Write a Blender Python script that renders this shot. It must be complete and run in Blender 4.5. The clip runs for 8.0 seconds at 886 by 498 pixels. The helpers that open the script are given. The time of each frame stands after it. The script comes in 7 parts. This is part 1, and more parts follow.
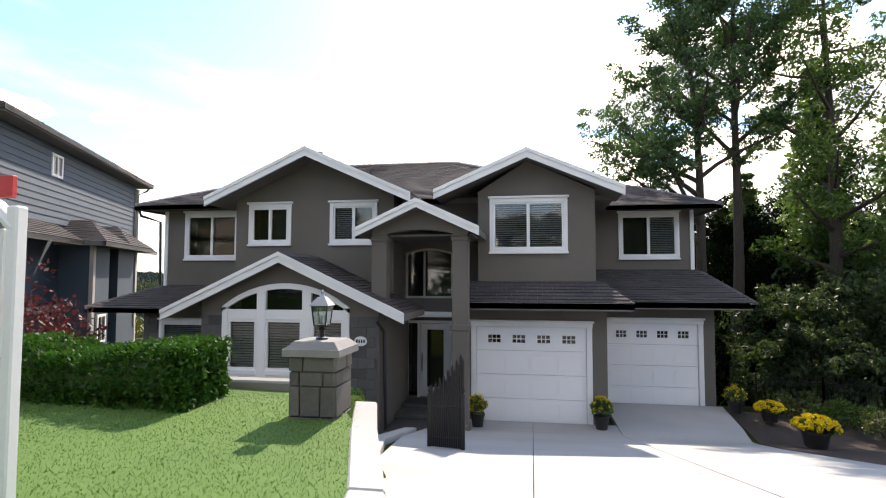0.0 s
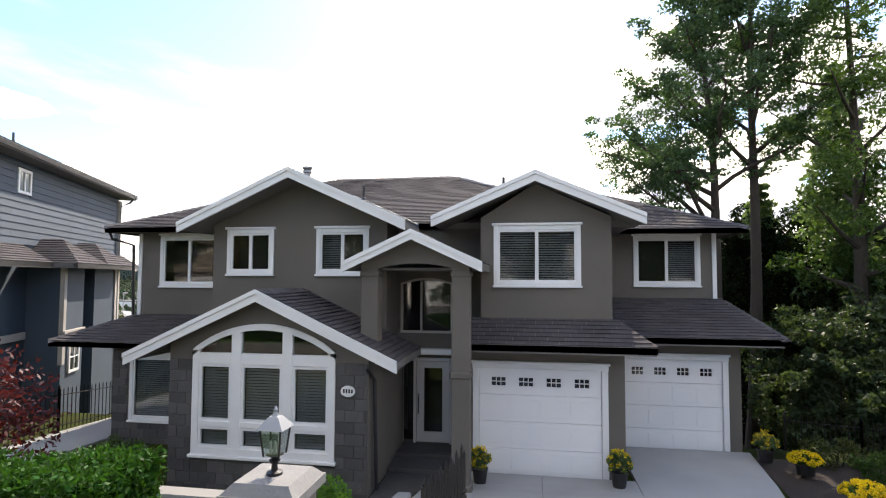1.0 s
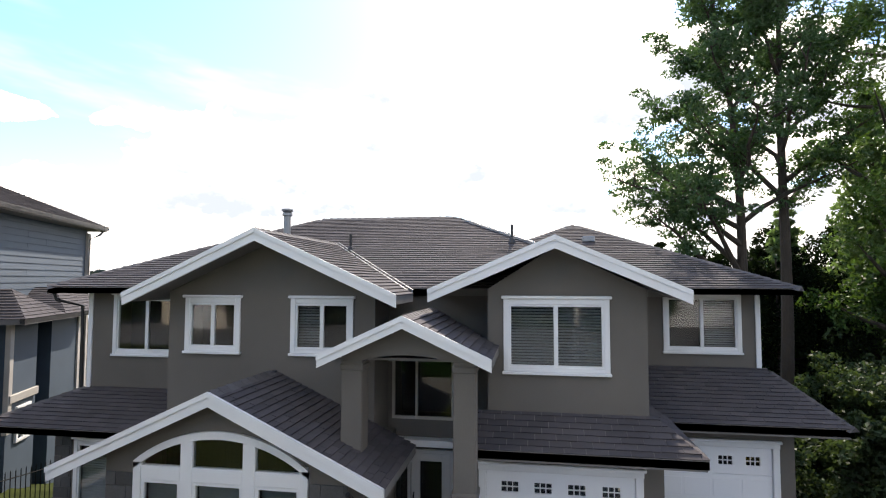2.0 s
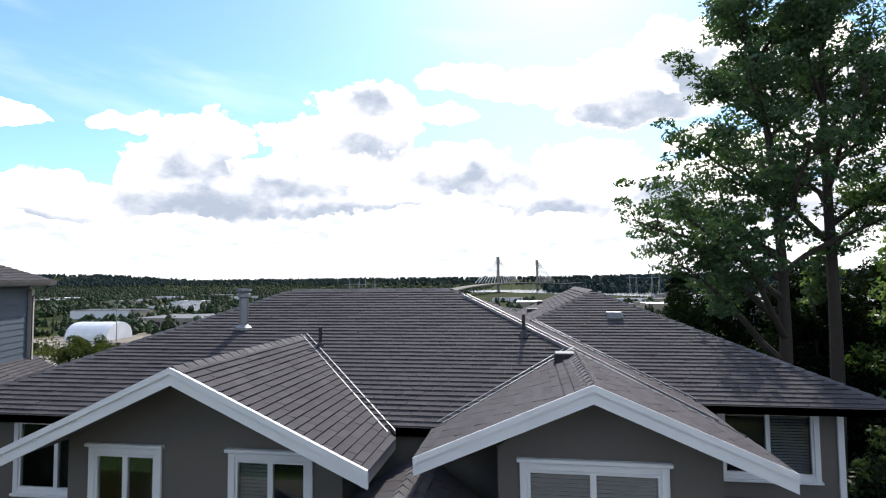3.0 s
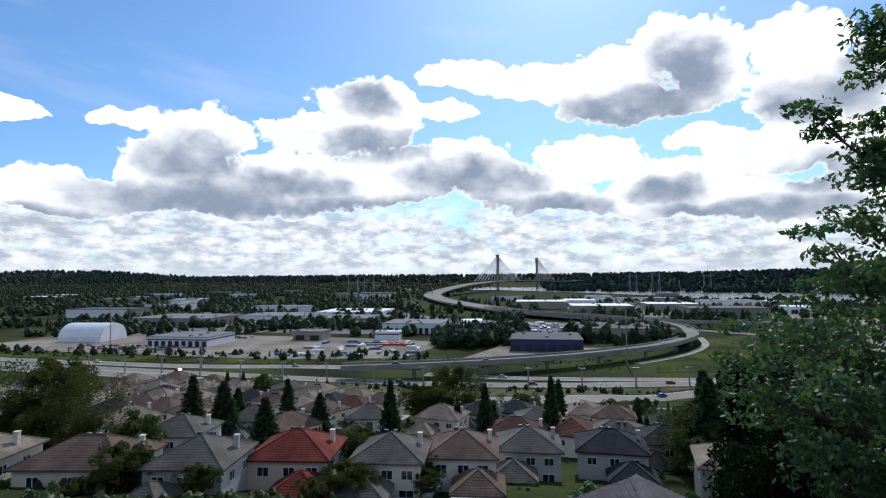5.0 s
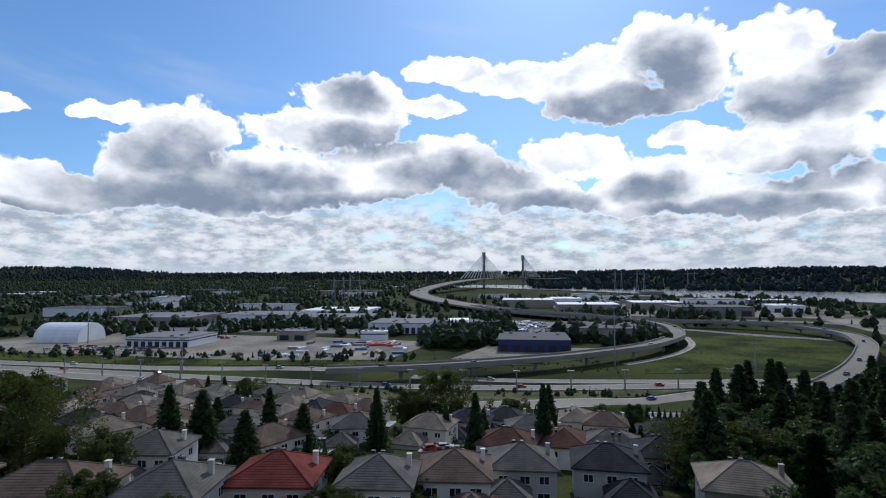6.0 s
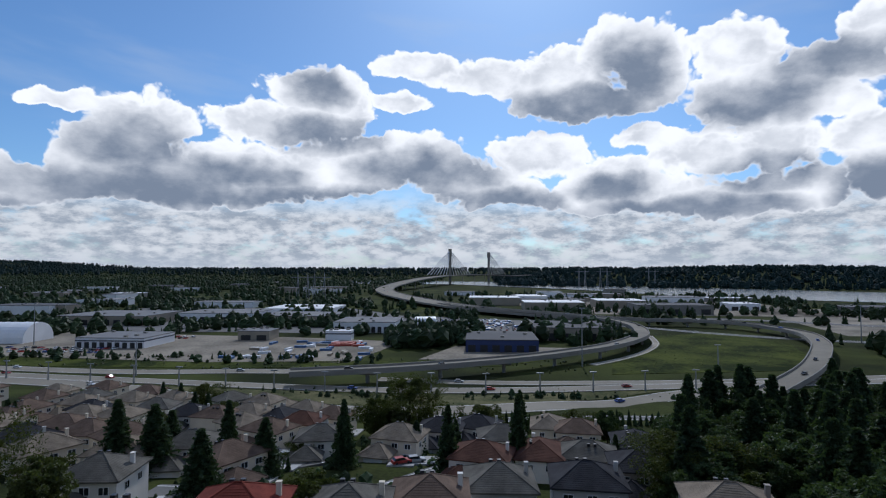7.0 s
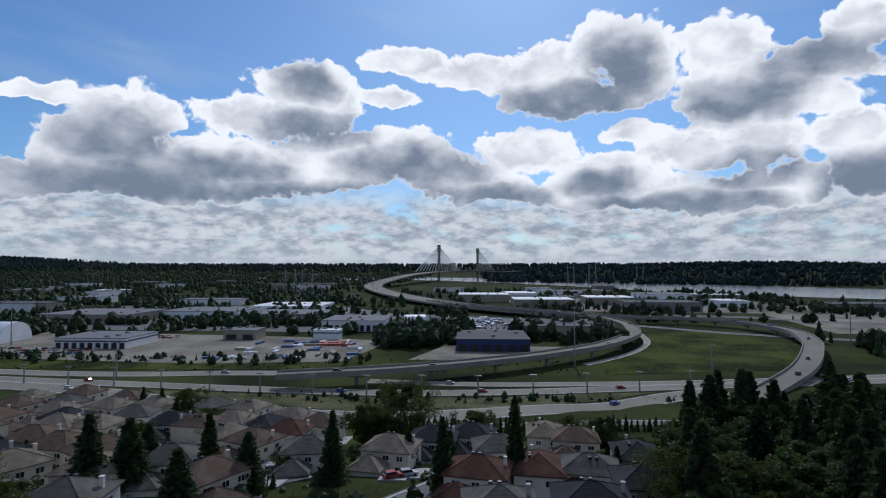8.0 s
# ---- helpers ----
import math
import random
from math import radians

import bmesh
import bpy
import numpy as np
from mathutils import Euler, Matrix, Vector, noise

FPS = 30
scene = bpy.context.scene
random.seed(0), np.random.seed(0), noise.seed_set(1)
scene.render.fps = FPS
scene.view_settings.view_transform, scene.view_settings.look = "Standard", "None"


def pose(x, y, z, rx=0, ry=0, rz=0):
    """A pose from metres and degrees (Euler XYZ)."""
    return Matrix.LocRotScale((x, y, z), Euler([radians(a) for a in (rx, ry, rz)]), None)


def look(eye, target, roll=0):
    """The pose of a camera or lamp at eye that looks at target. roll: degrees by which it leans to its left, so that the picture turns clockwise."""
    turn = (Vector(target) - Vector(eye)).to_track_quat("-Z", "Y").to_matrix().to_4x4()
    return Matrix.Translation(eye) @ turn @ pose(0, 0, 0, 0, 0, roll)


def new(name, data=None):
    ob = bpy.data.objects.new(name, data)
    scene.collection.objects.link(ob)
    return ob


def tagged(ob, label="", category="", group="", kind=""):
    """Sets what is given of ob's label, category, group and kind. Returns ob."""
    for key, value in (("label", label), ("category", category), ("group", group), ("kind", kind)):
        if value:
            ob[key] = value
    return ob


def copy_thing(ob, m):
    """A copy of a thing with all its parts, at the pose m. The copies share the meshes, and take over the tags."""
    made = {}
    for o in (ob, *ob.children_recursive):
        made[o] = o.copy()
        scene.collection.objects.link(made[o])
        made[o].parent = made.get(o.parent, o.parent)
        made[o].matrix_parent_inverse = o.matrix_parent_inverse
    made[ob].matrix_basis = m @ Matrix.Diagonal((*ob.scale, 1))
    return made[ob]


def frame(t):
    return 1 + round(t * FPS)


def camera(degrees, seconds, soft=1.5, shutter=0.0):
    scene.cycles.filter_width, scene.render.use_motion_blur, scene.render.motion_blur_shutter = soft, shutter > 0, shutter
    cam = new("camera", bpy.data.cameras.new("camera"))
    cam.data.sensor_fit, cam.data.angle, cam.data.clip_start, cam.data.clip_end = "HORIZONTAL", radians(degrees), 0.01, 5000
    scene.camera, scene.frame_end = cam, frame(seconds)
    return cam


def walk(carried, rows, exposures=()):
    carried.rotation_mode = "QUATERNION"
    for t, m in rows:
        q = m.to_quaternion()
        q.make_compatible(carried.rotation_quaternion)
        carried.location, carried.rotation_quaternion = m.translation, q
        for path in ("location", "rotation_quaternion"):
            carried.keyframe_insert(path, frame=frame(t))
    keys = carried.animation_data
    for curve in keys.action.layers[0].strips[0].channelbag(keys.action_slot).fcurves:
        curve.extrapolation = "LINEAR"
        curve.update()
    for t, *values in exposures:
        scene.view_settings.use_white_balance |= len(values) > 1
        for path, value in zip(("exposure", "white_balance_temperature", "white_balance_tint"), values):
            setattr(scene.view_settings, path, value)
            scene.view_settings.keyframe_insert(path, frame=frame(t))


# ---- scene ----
cam = camera(78.5, 8.0, soft=1.15)
PATH = [
    (0, (2.598, -12.123, 3.15), (2.275, -10.152, 3.259), 0.1),
    (0.5, (2.527, -11.583, 3.488), (2.204, -9.613, 3.598), 0.0),
    (1, (2.434, -10.941, 3.888), (2.11, -8.97, 3.993), 0.2),
    (1.2, (2.373, -10.618, 4.088), (2.05, -8.647, 4.194), 0.2),
    (2.5, (1.996, -8.074, 6.093), (1.678, -6.103, 6.209), -0.2),
    (2.7, (1.934, -7.575, 6.452), (1.618, -5.603, 6.568), -0.4),
    (3.1, (1.818, -6.486, 7.302), (1.504, -4.514, 7.414), -0.6),
    (3.5, (1.754, -5.359, 8.148), (1.436, -3.388, 8.258), -0.5),
    (4, (1.602, -3.552, 9.055), (1.286, -1.58, 9.166), -0.4),
    (4.5, (1.397, -1.899, 10.035), (1.083, 0.073, 10.142), -0.4),
    (5.8, (0.145, 3.255, 12.478), (-0.15, 5.231, 12.569), -0.4),
    (6, (-0.251, 4.2, 12.87), (-0.513, 6.18, 12.959), -0.3),
    (6.2, (-0.60, 5.05, 13.33), (-0.81, 7.037, 13.417), -0.2),
    (6.5, (-1.313, 6.45, 13.999), (-1.472, 8.442, 14.083), -0.1),
    (7, (-2.287, 9.16, 15.041), (-2.424, 11.153, 15.115), -0.0),
    (7.5, (-3.017, 12.243, 15.923), (-3.135, 14.238, 15.99), 0.1),
    (8, (-3.862, 15.199, 16.821), (-3.957, 17.196, 16.879), 0.0),
]
EXPOSURES = [(0, 1.36, 7500, 14), (1.2, 1.42, 7400, 14), (2.5, 1.02, 6950, 12), (3.0, 0.66, 6550, 11), (3.5, 0.37, 6200, 10), (4.5, 0.0, 6000, 10), (6.0, -0.44, 5800, 10), (8.0, -0.8, 5700, 10)]
walk(cam, [(t, look(eye, target, roll)) for t, eye, target, roll in PATH], EXPOSURES)
# ---- world, sun ----
SUN_EL, SUN_AZ = radians(42), radians(5)  # height, and turn from +y towards +x


def sky_world():
    w = bpy.data.worlds.new("sky")
    scene.world = w
    w.use_nodes = True
    nt = w.node_tree
    nt.nodes.clear()
    N, L = nt.nodes.new, nt.links.new

    def M(op, a, b=None, c=None, clamp=False):
        n = N("ShaderNodeMath")
        n.operation, n.use_clamp = op, clamp
        for i, v in enumerate((a, b, c)):
            if v is None:
                continue
            if isinstance(v, (int, float)):
                n.inputs[i].default_value = v
            else:
                L(v, n.inputs[i])
        return n.outputs[0]

    def noise_tex(vec, scale, detail, rough=0.55):
        n = N("ShaderNodeTexNoise")
        n.inputs["Scale"].default_value, n.inputs["Detail"].default_value, n.inputs["Roughness"].default_value = scale, detail, rough
        L(vec, n.inputs["Vector"])
        return n.outputs[0]

    def comb(a, b, c=0.0):
        n = N("ShaderNodeCombineXYZ")
        for i, v in enumerate((a, b, c)):
            if isinstance(v, (int, float)):
                n.inputs[i].default_value = v
            else:
                L(v, n.inputs[i])
        return n.outputs[0]

    def smooth(v, lo, hi):
        n = N("ShaderNodeMapRange")
        n.interpolation_type = "SMOOTHSTEP"
        n.inputs[1].default_value, n.inputs[2].default_value = lo, hi
        L(v, n.inputs[0])
        return n.outputs[0]

    def mix(fac, a, b):
        n = N("ShaderNodeMix")
        n.data_type = "RGBA"
        L(fac, n.inputs[0])
        for k, v in ((6, a), (7, b)):
            if isinstance(v, tuple):
                n.inputs[k].default_value = (*v, 1)
            else:
                L(v, n.inputs[k])
        return n.outputs[2]

    tex = N("ShaderNodeTexSky")
    tex.sky_type, tex.sun_disc, tex.sun_elevation, tex.sun_rotation = "NISHITA", False, SUN_EL, SUN_AZ
    tex.altitude, tex.air_density, tex.dust_density, tex.ozone_density = 100, 1.0, 0.6, 2.0
    co = N("ShaderNodeTexCoord").outputs["Generated"]
    sp = N("ShaderNodeSeparateXYZ")
    L(co, sp.inputs[0])
    X, Y, Z = sp.outputs
    hor = M("SQRT", M("ADD", M("MULTIPLY", X, X), M("MULTIPLY", Y, Y)))
    az = M("ARCTAN2", X, Y)                      # 0 ahead, right positive
    el = M("ARCTAN2", Z, hor)
    # clouds: centre turn, centre height, half width, half height (degrees)
    CLOUDS_HIGH = ((-39.0, 14.4, 3.3, 0.9), (-32.7, 13.5, 5.0, 2.8), (-34.6, 10.0, 5.7, 3.4), (-38.3, 7.5, 3.5, 2.2), (-16.8, 17.5, 4.9, 2.6), (-14.2, 15.7, 2.4, 2.7), (-21.2, 14.2, 6.4, 2.4), (-6.6, 20.4, 4.3, 1.4), (-8.4, 17.2, 3.0, 1.1), (0.0, 19.3, 5.4, 1.8), (7.8, 18.8, 5.4, 3.1), (15.2, 21.3, 5.0, 2.6), (10.6, 16.4, 6.4, 2.1), (17.3, 18.3, 4.1, 3.0), (25.1, 19.4, 3.3, 2.5), (25.8, 16.2, 4.2, 2.4), (31.5, 16.7, 5.0, 2.4), (35.5, 19.4, 2.9, 2.2), (-48.0, 14.0, 2.3, 1.0), (29.3, 14.2, 6.0, 1.7))
    CLOUDS_LOW = ((-7.8, 11.4, 6.0, 2.6), (-15.9, 10.0, 7.0, 3.1), (-23.1, 9.1, 7.1, 3.4), (-30.1, 8.1, 7.0, 2.7), (0.0, 9.1, 5.1, 2.4), (5.7, 11.5, 5.1, 2.2), (2.4, 7.9, 4.7, 2.0), (16.7, 12.9, 3.1, 1.3), (21.3, 10.9, 4.6, 2.6), (27.1, 11.0, 4.7, 2.6), (13.4, 9.6, 4.1, 1.7), (11.7, 7.4, 4.9, 2.2), (18.7, 6.9, 5.5, 2.1), (26.1, 6.2, 5.2, 2.0), (34.2, 11.1, 3.1, 2.2), (35.6, 7.7, 3.2, 2.8), (30.9, 7.1, 2.8, 2.0), (-44.4, 7.3, 5.3, 2.3))
    UNDERSIDES = ((-33.7, 7.3, 8.6, 2.1), (-33.8, 11.4, 3.7, 2.0), (-15.9, 13.6, 4.3, 1.3), (-6.3, 10.0, 5.7, 2.0), (-13.6, 7.0, 15.4, 1.4), (10.6, 16.2, 6.6, 1.7), (15.9, 18.9, 2.7, 2.8), (26.2, 15.1, 4.8, 1.5), (32.7, 17.6, 4.2, 1.4), (19.2, 5.7, 8.2, 1.1), (34.7, 6.8, 2.9, 1.9), (3.0, 6.7, 4.7, 1.4), (13.4, 8.2, 3.3, 1.2), (-17.1, 18.0, 2.2, 1.6), (-23.6, 9.4, 4.9, 1.2), (-45.1, 5.2, 4.8, 0.9), (27.0, 8.7, 3.5, 1.3))
    CLOUDS = CLOUDS_HIGH + CLOUDS_LOW + ((-72, 12, 14, 6), (50, 12, 9, 7), (76, 14, 14, 7))

    def puffs(vec, scale):
        n = N("ShaderNodeTexVoronoi")
        n.feature = "SMOOTH_F1"
        n.inputs["Scale"].default_value, n.inputs["Smoothness"].default_value, n.inputs["Detail"].default_value = scale, 0.25, 0.0
        L(vec, n.inputs["Vector"])
        return n.outputs["Distance"]

    def swell(shapes, a_, e_, low_flat):
        """How deep a direction lies inside the nearest of some soft ovals."""
        best = None
        for a, b, c, d in shapes:
            u = M("MULTIPLY", M("SUBTRACT", a_, radians(a)), 1 / radians(c))
            v = M("MULTIPLY", M("SUBTRACT", e_, radians(b)), 1 / radians(d))
            if low_flat:
                v = M("MAXIMUM", v, M("MULTIPLY", v, -1.3))
            f = M("SUBTRACT", 1.0, M("MULTIPLY_ADD", u, u, M("MULTIPLY", v, v)))
            best = f if best is None else M("SMOOTH_MAX", best, f, 0.35)
        return best

    # billows: the turn and height are bent by noise, then rounded puffs of three sizes swell the outline
    w1 = noise_tex(comb(az, el, 3.0), 9.0, 5.0, 0.55)
    w2 = noise_tex(comb(az, el, 6.0), 9.0, 5.0, 0.55)
    az_b = M("ADD", az, M("MULTIPLY", M("SUBTRACT", w1, 0.5), 0.07))
    el_b = M("ADD", el, M("MULTIPLY", M("SUBTRACT", w2, 0.5), 0.055))
    bent = comb(az_b, M("MULTIPLY", el_b, 1.25), 2.0)
    p1, p2, p3 = puffs(bent, 17.0), puffs(bent, 42.0), puffs(bent, 105.0)
    billow = M("ADD", M("MULTIPLY", p1, -1.0), M("ADD", M("MULTIPLY", p2, -0.7), M("MULTIPLY", p3, -0.32)))
    f0 = M("ADD", M("ADD", swell(CLOUDS, az_b, el_b, True), 1.42), billow)
    cover = smooth(f0, 0.0, 0.3)
    soft = noise_tex(comb(az, M("MULTIPLY", el, 1.6), 4.0), 13.0, 7.0, 0.6)
    # grey undersides with ragged upper limits, and small grey hollows between the puffs
    under = M("ADD", swell(UNDERSIDES, az_b, el_b, False), M("MULTIPLY", M("SUBTRACT", M("ADD", M("MULTIPLY", p1, 0.9), M("MULTIPLY", p2, 0.3)), 0.42), 1.7))
    grey = M("MULTIPLY", smooth(M("ADD", under, M("MULTIPLY", M("SUBTRACT", soft, 0.5), 2.2)), -2.3, 1.5), smooth(f0, -0.1, 0.5))
    hollow = M("MULTIPLY", smooth(M("ADD", M("MULTIPLY", p1, 0.6), soft), 0.5, 1.05), smooth(f0, 0.3, 1.1))
    shade = M("MAXIMUM", grey, M("MULTIPLY", hollow, 0.42))
    shade = M("MULTIPLY", shade, M("ADD", 0.72, M("MULTIPLY", soft, 0.5)), clamp=True)
    # layered cloud towards the skyline
    low = noise_tex(comb(M("MULTIPLY", az, 10.0), M("MULTIPLY", el, 22.0), 1.0), 1.6, 7.0, 0.6)
    lowf = M("MULTIPLY", smooth(low, 0.24, 0.5), smooth(el, radians(9.0), radians(5.0)))
    lowg = smooth(noise_tex(comb(M("MULTIPLY", az, 13.0), M("MULTIPLY", el, 30.0), 7.0), 1.8, 7.0, 0.64), 0.36, 0.64)
    # thin veils high up, and loose cloud over the rest of the sky
    veil = M("MULTIPLY", smooth(noise_tex(comb(M("ADD", M("MULTIPLY", az, 2.0), M("MULTIPLY", el, 3.0)), M("MULTIPLY", el, 7.0), 5.0), 1.7, 4.0), 0.5, 0.85), 0.3)
    behind = M("MULTIPLY", smooth(noise_tex(co, 2.2, 6.0), 0.48, 0.62), smooth(Y, 0.35, 0.0))

    sky = N("ShaderNodeMix")
    sky.data_type, sky.blend_type = "RGBA", "MULTIPLY"
    sky.inputs[0].default_value = 1.0
    L(tex.outputs[0], sky.inputs[6])
    sky.inputs[7].default_value = (0.86, 1.10, 1.30, 1)
    WHITE, GREY, HORIZON = (14.6, 14.0, 13.3), (3.0, 3.45, 4.2), (7.6, 7.9, 8.2)
    col = mix(veil, sky.outputs[2], (7.0, 7.8, 9.0))
    col = mix(lowf, col, mix(lowg, (10.2, 10.0, 9.7), (4.9, 5.3, 5.8)))
    col = mix(behind, col, (7.5, 7.6, 7.8))
    col = mix(cover, col, mix(shade, WHITE, GREY))
    haze = smooth(el, radians(2.2), radians(-0.3))
    col = mix(M("MULTIPLY", haze, 0.6), col, HORIZON)
    bg = N("ShaderNodeBackground")
    bg.inputs[1].default_value = 0.115
    L(col, bg.inputs[0])
    out = N("ShaderNodeOutputWorld")
    L(bg.outputs[0], out.inputs[0])


sky_world()
sun = new("sun", bpy.data.lights.new("sun", "SUN"))
sun.data.energy, sun.data.angle, sun.data.color = 3.4, radians(0.53), (1.0, 0.95, 0.88)
_d = Vector((math.sin(SUN_AZ) * math.cos(SUN_EL), math.cos(SUN_AZ) * math.cos(SUN_EL), math.sin(SUN_EL)))
sun.matrix_world = look(_d * 100, (0, 0, 0))


# ---- materials ----
def material(name, color, rough=0.7, scale=4.0, amount=0.25, fine=60.0, bump=0.1, metal=0.0, tint=None, spread=0.0, per="", spec=0.5, bump_dist=0.01, streak=None, punch=1.0):
    """A surface with broad stains, fine grain and relief; per: 'object' or 'island' varies piece by piece; punch sharpens the stains."""
    m = bpy.data.materials.new(name)
    m.use_nodes = True
    nt = m.node_tree
    N, L = nt.nodes.new, nt.links.new
    p = nt.nodes["Principled BSDF"]
    p.inputs["Roughness"].default_value, p.inputs["Metallic"].default_value, p.inputs["Specular IOR Level"].default_value = rough, metal, spec
    co = N("ShaderNodeTexCoord").outputs["Object"]
    if streak:
        mp = N("ShaderNodeMapping")
        mp.inputs["Scale"].default_value = streak
        L(co, mp.inputs[0])
        co = mp.outputs[0]
    big, small = N("ShaderNodeTexNoise"), N("ShaderNodeTexNoise")
    for n, s, d in ((big, scale, 4), (small, fine, 5)):
        n.inputs["Scale"].default_value, n.inputs["Detail"].default_value = s, d
        L(co, n.inputs["Vector"])
    mixn = N("ShaderNodeMix")
    mixn.data_type = "RGBA"
    c = Vector(color)
    t = Vector(tint) if tint else c * (1 - amount)
    mixn.inputs[6].default_value, mixn.inputs[7].default_value = (*t, 1), (*(c * (1 + amount * 0.6)), 1)
    ad = N("ShaderNodeMath")
    ad.operation = "MULTIPLY_ADD"
    L(small.outputs[0], ad.inputs[0])
    ad.inputs[1].default_value = 0.7 * punch
    mr = N("ShaderNodeMath")
    mr.operation = "MULTIPLY_ADD"
    L(big.outputs[0], mr.inputs[0])
    mr.inputs[1].default_value, mr.inputs[2].default_value = 1.4 * punch, 0.5 - 1.05 * punch
    L(mr.outputs[0], ad.inputs[2])
    ad.use_clamp = True
    L(ad.outputs[0], mixn.inputs[0])
    last = mixn.outputs[2]
    if per:
        if per == "object":
            rnd = N("ShaderNodeObjectInfo").outputs["Random"]
        else:
            rnd = N("ShaderNodeNewGeometry").outputs["Random Per Island"]
        hv = N("ShaderNodeHueSaturation")
        ma = N("ShaderNodeMath")
        ma.operation = "MULTIPLY_ADD"
        L(rnd, ma.inputs[0])
        ma.inputs[1].default_value, ma.inputs[2].default_value = 2 * spread, 1 - spread
        L(ma.outputs[0], hv.inputs["Value"])
        mh = N("ShaderNodeMath")
        mh.operation = "MULTIPLY_ADD"
        L(rnd, mh.inputs[0])
        mh.inputs[1].default_value, mh.inputs[2].default_value = 0.06 * spread, 0.5 - 0.03 * spread
        L(mh.outputs[0], hv.inputs["Hue"])
        L(last, hv.inputs["Color"])
        last = hv.outputs[0]
    L(last, p.inputs["Base Color"])
    if bump:
        b = N("ShaderNodeBump")
        b.inputs["Strength"].default_value, b.inputs["Distance"].default_value = bump, bump_dist
        L(small.outputs[0], b.inputs["Height"])
        L(b.outputs[0], p.inputs["Normal"])
    return m


def leaf_material(name, color, spread=0.45, spec=0.35, glow=0.3):
    m = material(name, color, 0.55, 0.5, 0.3, 8.0, 0.0, per="island", spread=spread, spec=spec)
    nt = m.node_tree
    p = nt.nodes["Principled BSDF"]
    tr, mx = nt.nodes.new("ShaderNodeBsdfTranslucent"), nt.nodes.new("ShaderNodeMixShader")
    tr.inputs[0].default_value = (color[0] * 1.5, color[1] * 1.6, color[2] * 0.7, 1)
    mx.inputs[0].default_value = glow
    nt.links.new(p.outputs[0], mx.inputs[1])
    nt.links.new(tr.outputs[0], mx.inputs[2])
    nt.links.new(mx.outputs[0], nt.nodes["Material Output"].inputs[0])
    return m


def glass_material():
    m = bpy.data.materials.new("window_glass")
    m.use_nodes = True
    p = m.node_tree.nodes["Principled BSDF"]
    p.inputs["Base Color"].default_value = (0.75, 0.8, 0.8, 1)
    p.inputs["Roughness"].default_value, p.inputs["Transmission Weight"].default_value, p.inputs["IOR"].default_value = 0.02, 1.0, 1.5
    return m


STUCCO = material("taupe_stucco", (0.128, 0.115, 0.099), 0.9, 0.8, 0.18, 90, 0.5, bump_dist=0.006)
STONE = material("dark_slate_tile", (0.075, 0.073, 0.072), 0.75, 3, 0.35, 30, 0.5, per="object", spread=0.3)
GRANITE = material("grey_granite", (0.092, 0.086, 0.077), 0.8, 2.5, 0.4, 40, 0.6, per="object", spread=0.28)
CAPSTONE = material("pale_cap_stone", (0.21, 0.205, 0.195), 0.8, 3, 0.3, 40, 0.4)
TRIM = material("white_paint", (0.72, 0.72, 0.71), 0.5, 1.5, 0.08, 50, 0.05)
GARAGE = material("white_garage_door", (0.8, 0.8, 0.8), 0.45, 0.8, 0.06, 60, 0.05)
SOFFIT = material("grey_soffit", (0.16, 0.15, 0.14), 0.7, 2, 0.2, 50, 0.1)
GUTTER = material("black_gutter", (0.02, 0.02, 0.022), 0.35, 2, 0.2, 50, 0.05)
SHINGLE = material("asphalt_shingle", (0.08, 0.072, 0.075), 0.92, 0.7, 0.22, 120, 0.7, per="island", spread=0.13, bump_dist=0.006, spec=0.2)
SHINGLE_ONE = material("asphalt_shingle_piece", (0.08, 0.072, 0.075), 0.92, 0.7, 0.22, 120, 0.7, per="object", spread=0.13, bump_dist=0.006, spec=0.2)
RIDGE_CAP = material("ridge_shingle", (0.10, 0.092, 0.092), 0.9, 1, 0.3, 100, 0.6, per="island", spread=0.25)
FLASHING = material("metal_flashing", (0.3, 0.31, 0.32), 0.5, 2, 0.2, 40, 0.05, metal=0.8)
# for sheets behind the glass: the rooms' lack of light as a colour
DARK = material("unlit_room_dark", (0.03, 0.03, 0.032), 0.9, 2, 0.3, 30, 0)
BLIND = material("blind_slats", (0.34, 0.345, 0.35), 0.6, 2, 0.1, 30, 0)
IRON = material("black_iron", (0.012, 0.012, 0.013), 0.45, 5, 0.3, 60, 0.1, metal=0.3)
DOOR = material("grey_white_door", (0.5, 0.5, 0.49), 0.5, 1, 0.1, 60, 0.05)
CONCRETE = material("broom_concrete", (0.35, 0.345, 0.335), 0.85, 0.6, 0.22, 60, 0.25, streak=(1, 1, 1))
# neighbour's blue-grey darkened: the wall's shade is put into this colour
SIDING = material("shaded_blue_grey_siding", (0.044, 0.066, 0.092), 0.7, 1.2, 0.15, 40, 0.1, per="object", spread=0.06)
POST = material("beige_post", (0.40, 0.37, 0.33), 0.7, 2, 0.15, 50, 0.1)
BARK = material("brown_bark", (0.055, 0.043, 0.033), 0.95, 3, 0.4, 25, 1.0, streak=(1, 1, 0.2), bump_dist=0.03)
LEAF_MAPLE = leaf_material("maple_leaves", (0.05, 0.092, 0.046), spec=0.3, glow=0.4)
LEAF_DARK = leaf_material("cedar_leaves", (0.10, 0.15, 0.075), glow=0.45)
# far below real leaf colour: deep shade among the trees is painted in
LEAF_SHADE = leaf_material("shade_darkened_leaves", (0.008, 0.014, 0.0065), spec=0.02)
LEAF_UNDER = leaf_material("understorey_leaves", (0.05, 0.074, 0.038), spec=0.15, glow=0.3)
